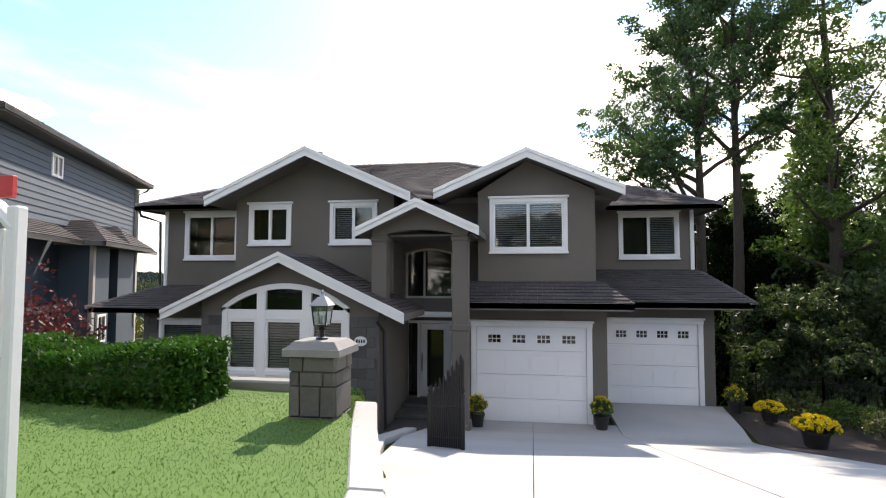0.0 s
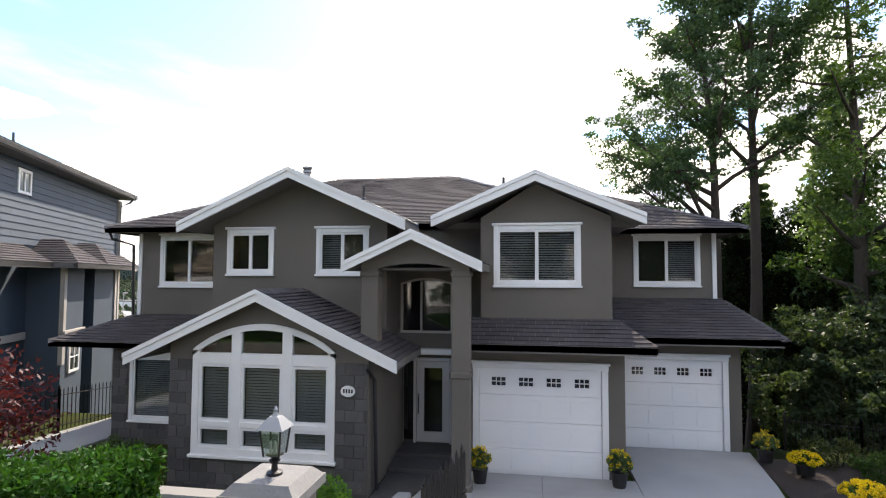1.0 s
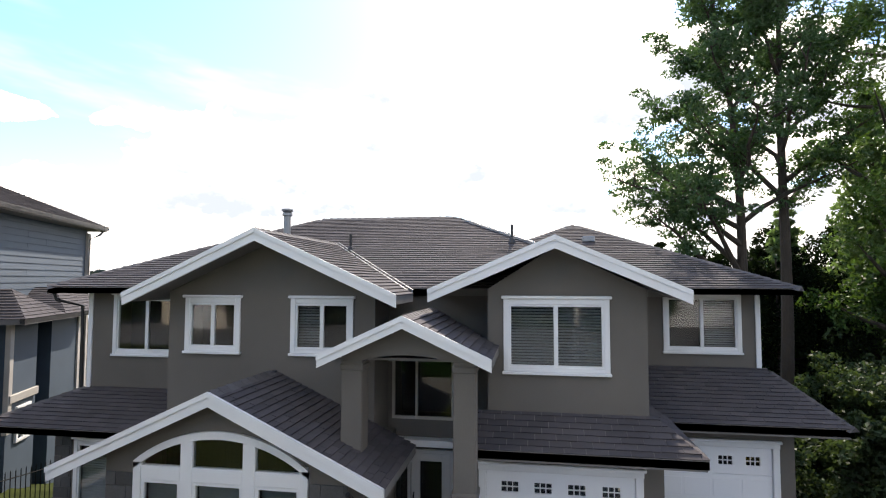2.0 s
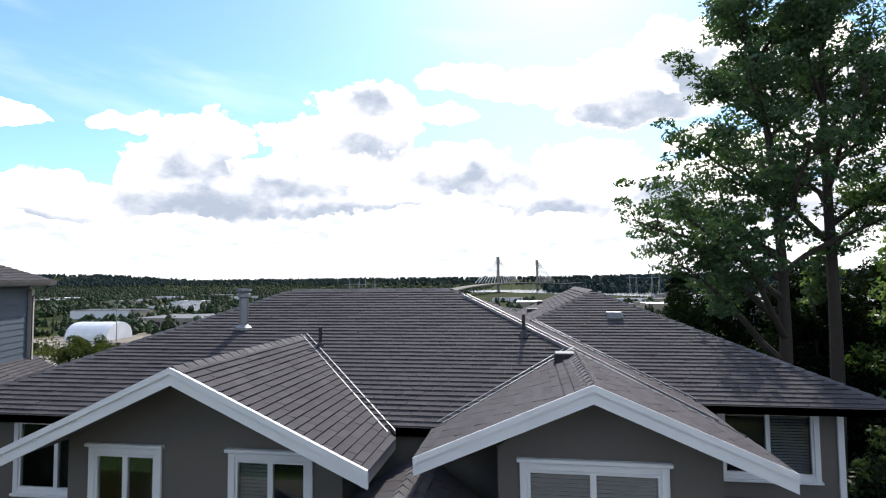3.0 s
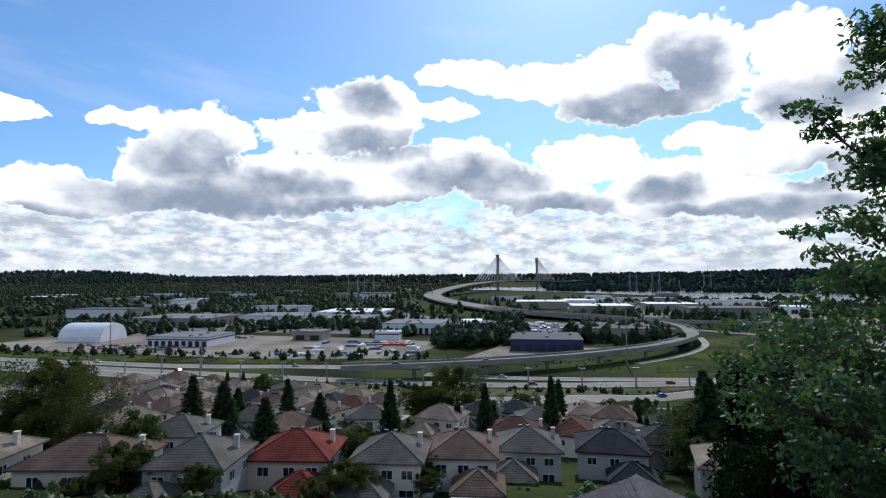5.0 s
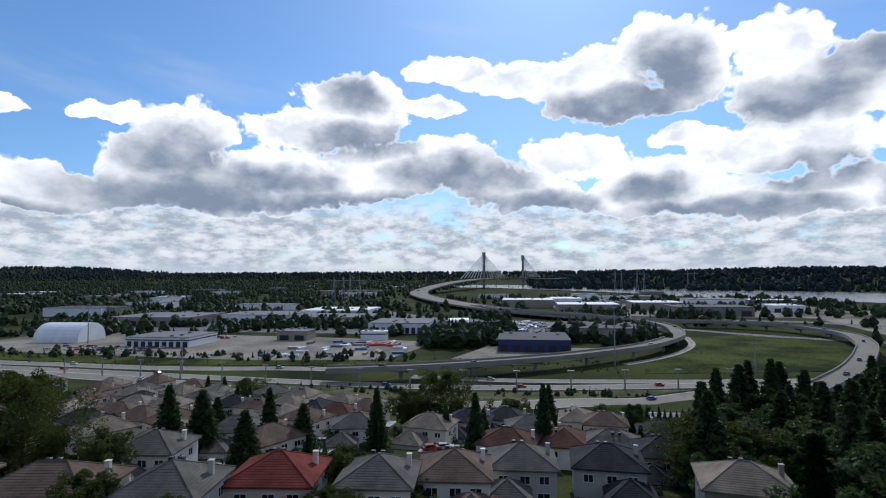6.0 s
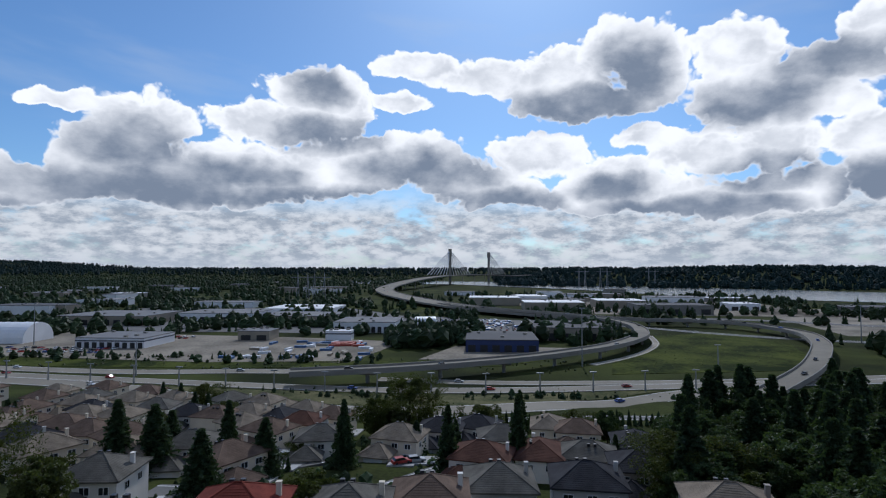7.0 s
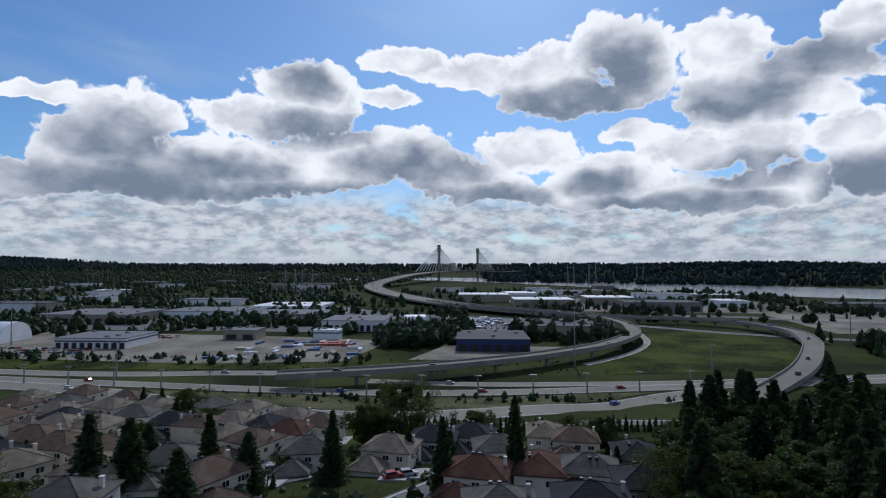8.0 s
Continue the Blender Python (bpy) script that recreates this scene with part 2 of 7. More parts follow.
LEAF_LIME = leaf_material("lime_green_leaves", (0.085, 0.19, 0.03), 0.3, spec=0.1)
LEAF_LIGHT = leaf_material("light_leaves", (0.06, 0.105, 0.028), spec=0.15)
LEAF_HEDGE = leaf_material("hedge_leaves", (0.028, 0.08, 0.013), spec=0.12)
LEAF_RED = leaf_material("red_leaves", (0.075, 0.012, 0.018))
LEAF_OLIVE = leaf_material("olive_leaves", (0.065, 0.08, 0.022))
GRASS = leaf_material("lawn_grass", (0.067, 0.135, 0.021), 0.14, spec=0.1)
FLOWER = leaf_material("yellow_flowers", (0.75, 0.55, 0.02), 0.25)
SOIL = material("bark_mulch", (0.05, 0.035, 0.027), 0.95, 2, 0.4, 60, 1.0, bump_dist=0.03)
POT = material("dark_plastic_pot", (0.018, 0.016, 0.016), 0.5, 3, 0.2, 30, 0.1)
GLASS = glass_material()
ASPHALT = material("worn_asphalt", (0.16, 0.156, 0.15), 0.9, 0.03, 0.2, 2.0, 0.1, spec=0.15, punch=1.8)
ROADTOP = material("pale_concrete_road", (0.235, 0.212, 0.17), 0.9, 0.04, 0.2, 1.5, 0.1, spec=0.15, punch=1.8)
PLAIN = material("concrete_structure", (0.225, 0.212, 0.188), 0.85, 0.1, 0.25, 2.0, 0.1)
WHITE_METAL = material("white_metal", (0.75, 0.75, 0.76), 0.45, 0.1, 0.15, 2.0, 0.05)
WATER = material("river_water", (0.20, 0.22, 0.22), 0.15, 0.01, 0.2, 0.2, 0.3)


def ground_material():
    """Rough grass, dry earth and dark scrub in patches of every size."""
    m = material("hillside_ground", (0.042, 0.05, 0.014), 0.95, 0.02, 0.5, 1.2, 0.5, tint=(0.016, 0.021, 0.008), bump_dist=0.1, spec=0.03, punch=2.2)
    return m


GROUND = ground_material()


# ---- building helpers ----
def thing(name, label, category, at=(0, 0, 0), rz=0.0, group="", kind=""):
    e = new(name)
    e.empty_display_size = 0.3
    e.matrix_basis = pose(*at, 0, 0, rz)
    return tagged(e, label, category, group, kind)


def part(name, bm, mat, parent=None, label="", kind=""):
    me = bpy.data.meshes.new(name)
    bmesh.ops.recalc_face_normals(bm, faces=bm.faces[:])
    bm.to_mesh(me)
    bm.free()
    me.materials.append(mat)
    ob = new(name, me)
    ob.parent = parent
    return tagged(ob, label, kind=kind)


def box(bm, x0, x1, y0, y1, z0, z1):
    v = [bm.verts.new((x, y, z)) for z in (z0, z1) for y in (y0, y1) for x in (x0, x1)]
    for q in ((0, 2, 3, 1), (4, 5, 7, 6), (0, 1, 5, 4), (2, 6, 7, 3), (0, 4, 6, 2), (1, 3, 7, 5)):
        bm.faces.new([v[i] for i in q])
    return v


def soft_box(bm, x0, x1, y0, y1, z0, z1, r=0.01):
    t = bmesh.new()
    box(t, x0, x1, y0, y1, z0, z1)
    bmesh.ops.recalc_face_normals(t, faces=t.faces[:])
    bmesh.ops.bevel(t, geom=t.edges[:], offset=r, segments=1, affect="EDGES")
    add_bm(bm, t)


def add_bm(bm, t):
    me = bpy.data.meshes.new("tmp")
    t.to_mesh(me)
    t.free()
    bm.from_mesh(me)
    bpy.data.meshes.remove(me)


def prism(bm, poly, a, b, axis="y"):
    """A flat outline pushed from a to b along an axis. The outline lies in the other two axes."""
    def put(p, t):
        return {"y": (p[0], t, p[1]), "x": (t, p[0], p[1]), "z": (p[0], p[1], t)}[axis]
    lo, hi = [bm.verts.new(put(p, a)) for p in poly], [bm.verts.new(put(p, b)) for p in poly]
    bm.faces.new(lo)
    bm.faces.new(hi[::-1])
    for i in range(len(poly)):
        j = (i + 1) % len(poly)
        bm.faces.new((lo[i], hi[i], hi[j], lo[j]))


def tube(bm, pts, radii, n=8, caps=True):
    """A round bar through points, with a radius at each."""
    rings = []
    for i, p in enumerate(pts):
        p = Vector([float(c) for c in p])
        d = (Vector(pts[min(i + 1, len(pts) - 1)]) - Vector(pts[max(i - 1, 0)])).normalized()
        s = d.cross(Vector((0, 0, 1)) if abs(d.z) < 0.95 else Vector((1, 0, 0))).normalized()
        t = d.cross(s)
        r = radii[i] if isinstance(radii, (list, tuple)) else radii
        rings.append([bm.verts.new(p + float(r) * (math.cos(k * math.tau / n) * s + math.sin(k * math.tau / n) * t)) for k in range(n)])
    for a, b in zip(rings, rings[1:]):
        for k in range(n):
            bm.faces.new((a[k], a[(k + 1) % n], b[(k + 1) % n], b[k]))
    if caps:
        bm.faces.new(rings[0][::-1])
        bm.faces.new(rings[-1])


def lathe(bm, prof, at=(0, 0, 0), n=16):
    """A turned shape from (radius, height) pairs."""
    rings = [[bm.verts.new((at[0] + r * math.cos(k * math.tau / n), at[1] + r * math.sin(k * math.tau / n), at[2] + z)) for k in range(n)] for r, z in prof]
    for a, b in zip(rings, rings[1:]):
        for k in range(n):
            bm.faces.new((a[k], a[(k + 1) % n], b[(k + 1) % n], b[k]))
    bm.faces.new(rings[0][::-1])
    bm.faces.new(rings[-1])


def wall(name, x0, x1, z0, z1, y, thick, mat, parent, holes=(), axis="y"):
    """A wall in the plane y (or x) = y with a depth away from its face, and rectangular openings cut through."""
    bm = bmesh.new()
    us = sorted({x0, x1, *[h[0] for h in holes], *[h[1] for h in holes]})
    vs = sorted({z0, z1, *[h[2] for h in holes], *[h[3] for h in holes]})
    solid = {(i, j) for i in range(len(us) - 1) for j in range(len(vs) - 1)
             if not any(h[0] < (us[i] + us[i + 1]) / 2 < h[1] and h[2] < (vs[j] + vs[j + 1]) / 2 < h[3] for h in holes)}
    made = {}

    def at(i, j, k):
        if (i, j, k) not in made:
            d = y + thick * k
            made[i, j, k] = bm.verts.new((us[i], d, vs[j]) if axis == "y" else (d, us[i], vs[j]))
        return made[i, j, k]
    for i, j in solid:
        for k in (0, 1):
            bm.faces.new((at(i, j, k), at(i + 1, j, k), at(i + 1, j + 1, k), at(i, j + 1, k)))
        for (di, dj), (p, q) in (((-1, 0), ((i, j), (i, j + 1))), ((1, 0), ((i + 1, j), (i + 1, j + 1))), ((0, -1), ((i, j), (i + 1, j))), ((0, 1), ((i, j + 1), (i + 1, j + 1)))):
            if (i + di, j + dj) not in solid:
                bm.faces.new((at(*p, 0), at(*q, 0), at(*q, 1), at(*p, 1)))
    return part(name, bm, mat, parent)


def raw_mesh(name, verts, faces, mat, parent=None, label="", kind=""):
    me = bpy.data.meshes.new(name)
    me.from_pydata(verts, [], faces)
    me.materials.append(mat)
    ob = new(name, me)
    ob.parent = parent
    return tagged(ob, label, kind=kind)


# ---- lie of the land ----
PROFILE_Y = (-60, -1, 3, 11, 20, 60, 72, 90, 113, 135, 157, 180, 200, 250, 3000)
PROFILE_Z = (0, 0, -0.1, -2.5, -4.5, -14.5, -18, -22, -26.5, -29.5, -33, -35.5, -37, -40, -43)


def ramp01(v, a, b):
    t = min(max((v - a) / (b - a), 0), 1)
    return t * t * (3 - 2 * t)


def drive_z(y):
    return min(max(0.22 * (-y - 0.8), 0.0), 1.85)


def terrace_edge(y):
    return float(np.interp(y, (-12.6, -9.4, -8.3, -7.8, -4.8, -2.0), (2.3, 1.75, 1.45, 1.2, 0.5, 0.35)))


def land(x, y):
    z = float(np.interp(y, PROFILE_Y, PROFILE_Z))
    if y < 3:
        d = drive_z(y)
        if x < terrace_edge(y):
            up = 1.96 + 0.02 * min(max(-x, 0), 6)
            bed = 0.12
            t = ramp01(-y, 6.3, 6.7)
            d = bed * (1 - t) + up * t
            if y < -12.5:
                d = max(1.85, d - (-12.5 - y) * 0.3)
        elif x > 7:
            d = d * (1 - 0.3 * ramp01(x, 7, 12)) - 0.8 * ramp01(x, 9.5, 20) * ramp01(y, -12, -6)
        z += d
    elif x > 7.5:
        z -= 1.2 * ramp01(x, 7.5, 14) * ramp01(y, 3, 6) * (1 - ramp01(y, 20, 50))
    if y > 250:
        side = ramp01(x, 50, 500)
        far = side * ramp01(y + 0.45 * x, 1900, 2700) + (1 - side) * ramp01(y, 2500, 3700)
        z += far * (46 + 10 * noise.noise((x * 0.0012, y * 0.0012, 3)))
        z += 70 * ramp01(-x, 2600, 4200) * ramp01(y, 3300, 4300)
    elif y > 14:
        z += 0.8 * noise.noise((x * 0.03, y * 0.03, 1)) * ramp01(y, 14, 40)
    return z


def axis_steps(bounds):
    out = []
    for a, b, s in bounds:
        out += list(np.arange(a, b - 1e-6, s))
    return out + [bounds[-1][1]]


def make_ground():
    xs = axis_steps([(-4600, -1000, 200), (-1000, -200, 50), (-200, -30, 8), (-30, -10, 2), (-10, 0.25, 0.4), (0.25, 2.5, 0.09), (2.5, 12, 0.4), (12, 30, 2), (30, 200, 8), (200, 1000, 50), (1000, 4600, 200)])
    ys = axis_steps([(-400, -60, 40), (-60, -16, 4), (-16, 14, 0.25), (14, 60, 2), (60, 300, 6), (300, 1000, 50), (1000, 4900, 100)])
    verts = [(x, y, land(x, y)) for y in ys for x in xs]
    n = len(xs)
    faces = [(j * n + i, j * n + i + 1, (j + 1) * n + i + 1, (j + 1) * n + i) for j in range(len(ys) - 1) for i in range(n - 1)]
    ob = raw_mesh("ground", verts, faces, GROUND)
    return tagged(ob, "sloping ground of rough grass and scrub falling to a valley floor", "ground", kind="structure")


make_ground()


# ---- the house: walls ----
house = thing("house", "two-storey taupe stucco house with white trim and dark shingle roof", "house")


def window(parent, x0, x1, z0, z1, y, splits=(0.5,), blinds=(), deep=0.45, trim=0.09, rows=(), name="window"):
    """A framed window in a wall that faces -y: casing with a crown, sashes, panes, blinds and a dark sheet that stands
    for the unlit room behind.
    """
    win = new(name)
    win.parent = parent
    win.matrix_basis = pose(x0, y, z0)
    w, h = x1 - x0, z1 - z0
    bm = bmesh.new()
    soft_box(bm, 0, trim, -0.035, 0.05, 0, h, 0.006)
    soft_box(bm, w - trim, w, -0.035, 0.05, 0, h, 0.006)
    soft_box(bm, trim, w - trim, -0.033, 0.05, h - trim, h, 0.006)
    soft_box(bm, trim, w - trim, -0.033, 0.05, 0, trim * 0.8, 0.006)
    part("window_frame", bm, TRIM, win)
    bm = bmesh.new()
    soft_box(bm, -0.035, w + 0.035, -0.075, 0.02, h, h + 0.05, 0.01)
    part("crown", bm, TRIM, win)
    bm = bmesh.new()
    soft_box(bm, -0.02, w + 0.02, -0.07, 0.02, -0.045, 0.0, 0.008)
    part("window_sill", bm, TRIM, win)
    cuts = [trim] + [trim + (w - 2 * trim) * s for s in splits] + [w - trim]
    lev = [trim * 0.8] + [trim * 0.8 + (h - trim * 1.8) * r for r in rows] + [h - trim]
    for i, (a, b) in enumerate(zip(cuts, cuts[1:])):
        for c, d in zip(lev, lev[1:]):
            bm = bmesh.new()
            t = 0.035
            for q in ((a, a + t, c, d), (b - t, b, c, d), (a + t, b - t, c, c + t), (a + t, b - t, d - t, d)):
                box(bm, q[0], q[1], -0.015, 0.04, q[2], q[3])
            part("sash", bm, TRIM, win)
            bm = bmesh.new()
            box(bm, a + t, b - t, 0.008, 0.014, c + t, d - t)
            part("pane", bm, GLASS, win).visible_shadow = False
            if i in blinds:
                bm = bmesh.new()
                z = c + t + 0.02
                while z < d - t - 0.01:
                    v = box(bm, a + t, b - t, 0.05, 0.085, z, z + 0.003)
                    for q in v:
                        q.co.z += (q.co.y - 0.065) * 0.75
                    z += 0.048
                part("blind", bm, BLIND, win, "half-closed pale slatted blind")
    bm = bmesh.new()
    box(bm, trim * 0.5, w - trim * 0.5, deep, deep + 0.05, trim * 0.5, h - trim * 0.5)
    part("room_dark_sheet", bm, DARK, win)
    return win


def gable_wall(name, x0, x1, z0, xm, zm, y, thick, mat):
    bm = bmesh.new()
    prism(bm, [(x0, z0), (x1, z0), (xm, zm)], y, y + thick)
    return part(name, bm, mat, house)


# left gable wing, upper storey
wall("wall", -4.37, -0.50, 2.3, 5.08, -0.17, 0.2, STUCCO, house, [(-4.04, -2.97, 3.95, 4.9), (-2.02, -0.88, 3.95, 4.9)])
gable_wall("gable_wall", -4.37, -0.50, 5.08, -2.40, 5.93, -0.17, 0.2, STUCCO)
wall("wall", 0.03, 2.0, 2.3, 5.1, -0.70, 0.2, STUCCO, house, axis="x")
wall("wall", 0.03, 1.2, 2.3, 5.1, -4.37, 0.2, STUCCO, house, axis="x")
window(house, -4.04, -2.97, 3.95, 4.9, -0.17)
window(house, -2.02, -0.88, 3.95, 4.9, -0.17, blinds=(0,))
# right gable wing
wall("wall", 1.42, 3.95, 2.5, 5.08, -0.12, 0.2, STUCCO, house, [(1.68, 3.37, 3.74, 4.92)])
gable_wall("gable_wall", 1.42, 3.95, 5.08, 2.5, 5.76, -0.12, 0.2, STUCCO)
wall("wall", 0.08, 2.0, 2.5, 5.1, 1.42, 0.2, STUCCO, house, axis="x")
wall("wall", 0.08, 3.4, 2.5, 5.1, 3.75, 0.2, STUCCO, house, axis="x")
window(house, 1.68, 3.37, 3.74, 4.92, -0.12, blinds=(0, 1))
# far wings
wall("wall", -7.2, -4.17, 2.3, 5.1, 1.15, 0.2, STUCCO, house, [(-6.62, -5.05, 3.66, 4.9)])
window(house, -6.62, -5.05, 3.66, 4.9, 1.15, (0.5,))
wall("wall", 1.35, 8.6, -3.5, 5.1, -7.2, 0.2, STUCCO, house, axis="x")
wall("wall", 3.75, 6.85, 2.4, 5.1, 3.2, 0.2, STUCCO, house, [(4.93, 6.5, 3.71, 4.94)])
window(house, 4.93, 6.5, 3.71, 4.94, 3.2, blinds=(1,))
wall("wall", 3.4, 11.6, -3.5, 5.1, 6.65, 0.2, STUCCO, house, axis="x")
wall("wall", -7.0, 0.0, -3.5, 5.1, 8.4, 0.2, STUCCO, house)
wall("wall", -0.2, 6.65, -3.5, 5.1, 11.4, 0.2, STUCCO, house)
wall("wall", 8.6, 11.4, -3.5, 5.1, -0.2, 0.2, STUCCO, house, axis="x")
# entry recess
wall("wall", -0.5, 1.42, 0.2, 5.1, 0.75, 0.2, STUCCO, house, [(-0.42, 0.74, 0.33, 2.15), (-0.42, 0.74, 2.68, 3.88)])


def corner_board(x, y, z0, z1):
    bm = bmesh.new()
    soft_box(bm, x - 0.05, x + 0.05, y - 0.03, y + 0.06, z0, z1, 0.006)
    part("corner_board", bm, TRIM, house)


corner_board(6.82, 3.2, 3.02, 5.0)
corner_board(-7.17, 1.15, 2.9, 4.95)


def downpipe(pts, r=0.035):
    bm = bmesh.new()
    tube(bm, pts, r, 8)
    part("downpipe", bm, GUTTER, house)


downpipe([(-7.7, 0.72, 4.98), (-7.65, 0.75, 4.8), (-7.3, 1.05, 4.66), (-7.28, 1.08, 2.95)])
downpipe([(-0.36, -1.9, 2.3), (-0.28, -1.7, 2.1), (-0.26, -1.62, 0.2)])

# front room with the arched window
wall("wall", -4.12, -0.35, 0.0, 2.62, -1.85, 0.2, STUCCO, house, [(-3.64, -0.94, 0.72, 2.62)])
ARC_C, ARC_W, ARC_S, ARC_T = -2.29, 1.35, 2.58, 3.05


def arch_z(x, rise=ARC_T - ARC_S, half=ARC_W):
    r = (half * half + rise * rise) / (2 * rise)
    return ARC_S + rise - r + math.sqrt(max(r * r - (x - ARC_C) ** 2, 0))


def front_gable():
    """Gable over the front room, with the arch cut out of it."""
    bm = bmesh.new()
    n = 24
    arc = [(x, arch_z(x)) for x in (ARC_C - ARC_W + 2 * ARC_W * i / n for i in range(n + 1)) if arch_z(x) > 2.62]
    x0, x1 = arc[0][0] - 0.01, arc[-1][0] + 0.01
    prism(bm, [(-4.12, 2.62), (x0, 2.62), *arc, (x1, 2.62), (-0.35, 2.62), (-0.35, 2.66), (-2.31, 3.56), (-4.12, 2.73)], -1.85, -1.65)
    part("gable_wall", bm, STUCCO, house)


front_gable()
wall("wall", -1.65, 0.75, 0.0, 2.5, -0.55, 0.2, STUCCO, house, axis="x")
wall("wall", -1.65, 0.4, 0.0, 2.5, -4.12, 0.2, STUCCO, house, axis="x")


def arch_window():
    win = new("window")
    win.parent = house
    win.matrix_basis = pose(0, -1.85, 0)
    n, f0, f1 = 24, -0.045, 0.06
    bm = bmesh.new()
    arc = [ARC_C - ARC_W + 2 * ARC_W * i / n for i in range(n + 1)]
    prism(bm, [(a, arch_z(a)) for a in arc] + [(a, arch_z(a) - 0.11) for a in arc[::-1]], f0, f1)
    part("arched_head", bm, TRIM, win, "curved white head casing")
    x0, x1 = ARC_C - ARC_W, ARC_C + ARC_W
    bm = bmesh.new()
    prism(bm, [(x0, 0.72), (x1, 0.72), (x1, 2.56), (x1 - 0.12, 2.56), (x1 - 0.12, 0.84), (x0 + 0.12, 0.84), (x0 + 0.12, 2.56), (x0, 2.56)], f0, f1)
    part("window_frame", bm, TRIM, win)
    bm = bmesh.new()
    soft_box(bm, x0 - 0.04, x1 + 0.04, -0.09, 0.04, 0.66, 0.717, 0.01)
    part("window_sill", bm, TRIM, win)
    posts = [(-2.89, -2.70), (-1.92, -1.73)]
    for a, b in posts:
        bm = bmesh.new()
        soft_box(bm, a, b, f0 + 0.004, f1, 0.84, arch_z((a + b) / 2) - 0.1, 0.008)
        part("mullion", bm, TRIM, win)
    bays = [(x0 + 0.12, -2.89), (-2.70, -1.92), (-1.73, x1 - 0.12)]
    for a, b in bays:
        for c, d in ((1.21, 1.31), (2.32, 2.52)):
            bm = bmesh.new()
            soft_box(bm, a, b, f0 + 0.008, f1, c, d, 0.006)
            part("transom", bm, TRIM, win)
        for c, d in ((0.84, 1.21), (1.31, 2.32)):
            bm = bmesh.new()
            t = 0.05
            for q in ((a, a + t, c, d), (b - t, b, c, d), (a + t, b - t, c, c + t), (a + t, b - t, d - t, d)):
                box(bm, q[0], q[1], -0.02, 0.04, q[2], q[3])
            part("sash", bm, TRIM, win)
            bm = bmesh.new()
            box(bm, a + t, b - t, 0.008, 0.014, c + t, d - t)
            part("pane", bm, GLASS, win).visible_shadow = False
            bm = bmesh.new()
            z = c + t + 0.02
            while z < d - t - 0.01:
                v = box(bm, a + t, b - t, 0.06, 0.10, z, z + 0.003)
                for q in v:
                    q.co.z += (q.co.y - 0.08) * 0.8
                z += 0.052
            part("blind", bm, BLIND, win, "half-closed pale slatted blind")
        bm = bmesh.new()                                 # the light under the arch
        k = 8
        low = 2.52
        for i in range(k):
            p, q = a + (b - a) * i / k, a + (b - a) * (i + 1) / k
            za, zb = max(arch_z(p) - 0.11, low + 0.01), max(arch_z(q) - 0.11, low + 0.01)
            prism(bm, [(p, low), (q, low), (q, zb), (p, za)], 0.008, 0.014)
        bmesh.ops.remove_doubles(bm, verts=bm.verts[:], dist=1e-5)
        part("pane", bm, GLASS, win).visible_shadow = False
    # dark sheet in place of an unlit room
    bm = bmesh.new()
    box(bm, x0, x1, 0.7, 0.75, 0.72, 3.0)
    part("room_dark_sheet", bm, DARK, win)


arch_window()
# lower room at the left
wall("wall", -7.2, -4.12, 0.0, 2.5, 0.40, 0.2, STUCCO, house, [(-6.75, -5.2, 0.6, 2.1)])
window(house, -6.75, -5.2, 0.6, 2.1, 0.40, (), blinds=(0,))
wall("wall", 0.6, 1.35, -1.0, 2.5, -7.2, 0.2, STUCCO, house, axis="x")


def number_plate():
    bm = bmesh.new()
    pts = [(-0.70 + 0.13 * math.cos(k * math.tau / 20), 1.93 + 0.095 * math.sin(k * math.tau / 20)) for k in range(20)]
    prism(bm, pts, -1.905, -1.88)
    pl = part("number_plate", bm, TRIM, house, "white oval plate with dark bars")
    bm = bmesh.new()
    for k in range(4):
        x = -0.785 + 0.048 * k
        soft_box(bm, x, x + 0.03, -1.912, -1.904, 1.90, 1.965, 0.003)
    part("bars", bm, IRON, pl)


number_plate()

# porch: two columns, beam and gable
for cx in (-0.47, 1.19):
    bm = bmesh.new()
    z0 = 0.1 if cx > 0 else 2.3
    soft_box(bm, cx - 0.16, cx + 0.16, -1.46, -1.14, z0, 4.05, 0.015)
    if cx > 0:
        soft_box(bm, cx - 0.19, cx + 0.19, -1.49, -1.11, 2.12, 2.24, 0.02)
        soft_box(bm, cx - 0.19, cx + 0.19, -1.49, -1.11, z0, 0.3, 0.02)
    soft_box(bm, cx - 0.18, cx + 0.18, -1.48, -1.12, 3.9, 4.0, 0.02)
    part("column", bm, STUCCO, house)
bm = bmesh.new()
n = 16
arc = [(x, 4.0 + 0.14 * max(0.0, 1 - ((x - 0.36) / 0.85) ** 2)) for x in (-0.63 + 1.98 * i / n for i in range(n + 1))]
prism(bm, arc + [(1.35, 4.17), (0.36, 4.63), (-0.63, 4.17)], -1.45, -1.2)
part("porch_gable", bm, STUCCO, house)
bm = bmesh.new()
box(bm, -0.5, 1.42, -1.2, 0.75, 4.02, 4.06)
part("porch_ceiling", bm, SOFFIT, house)


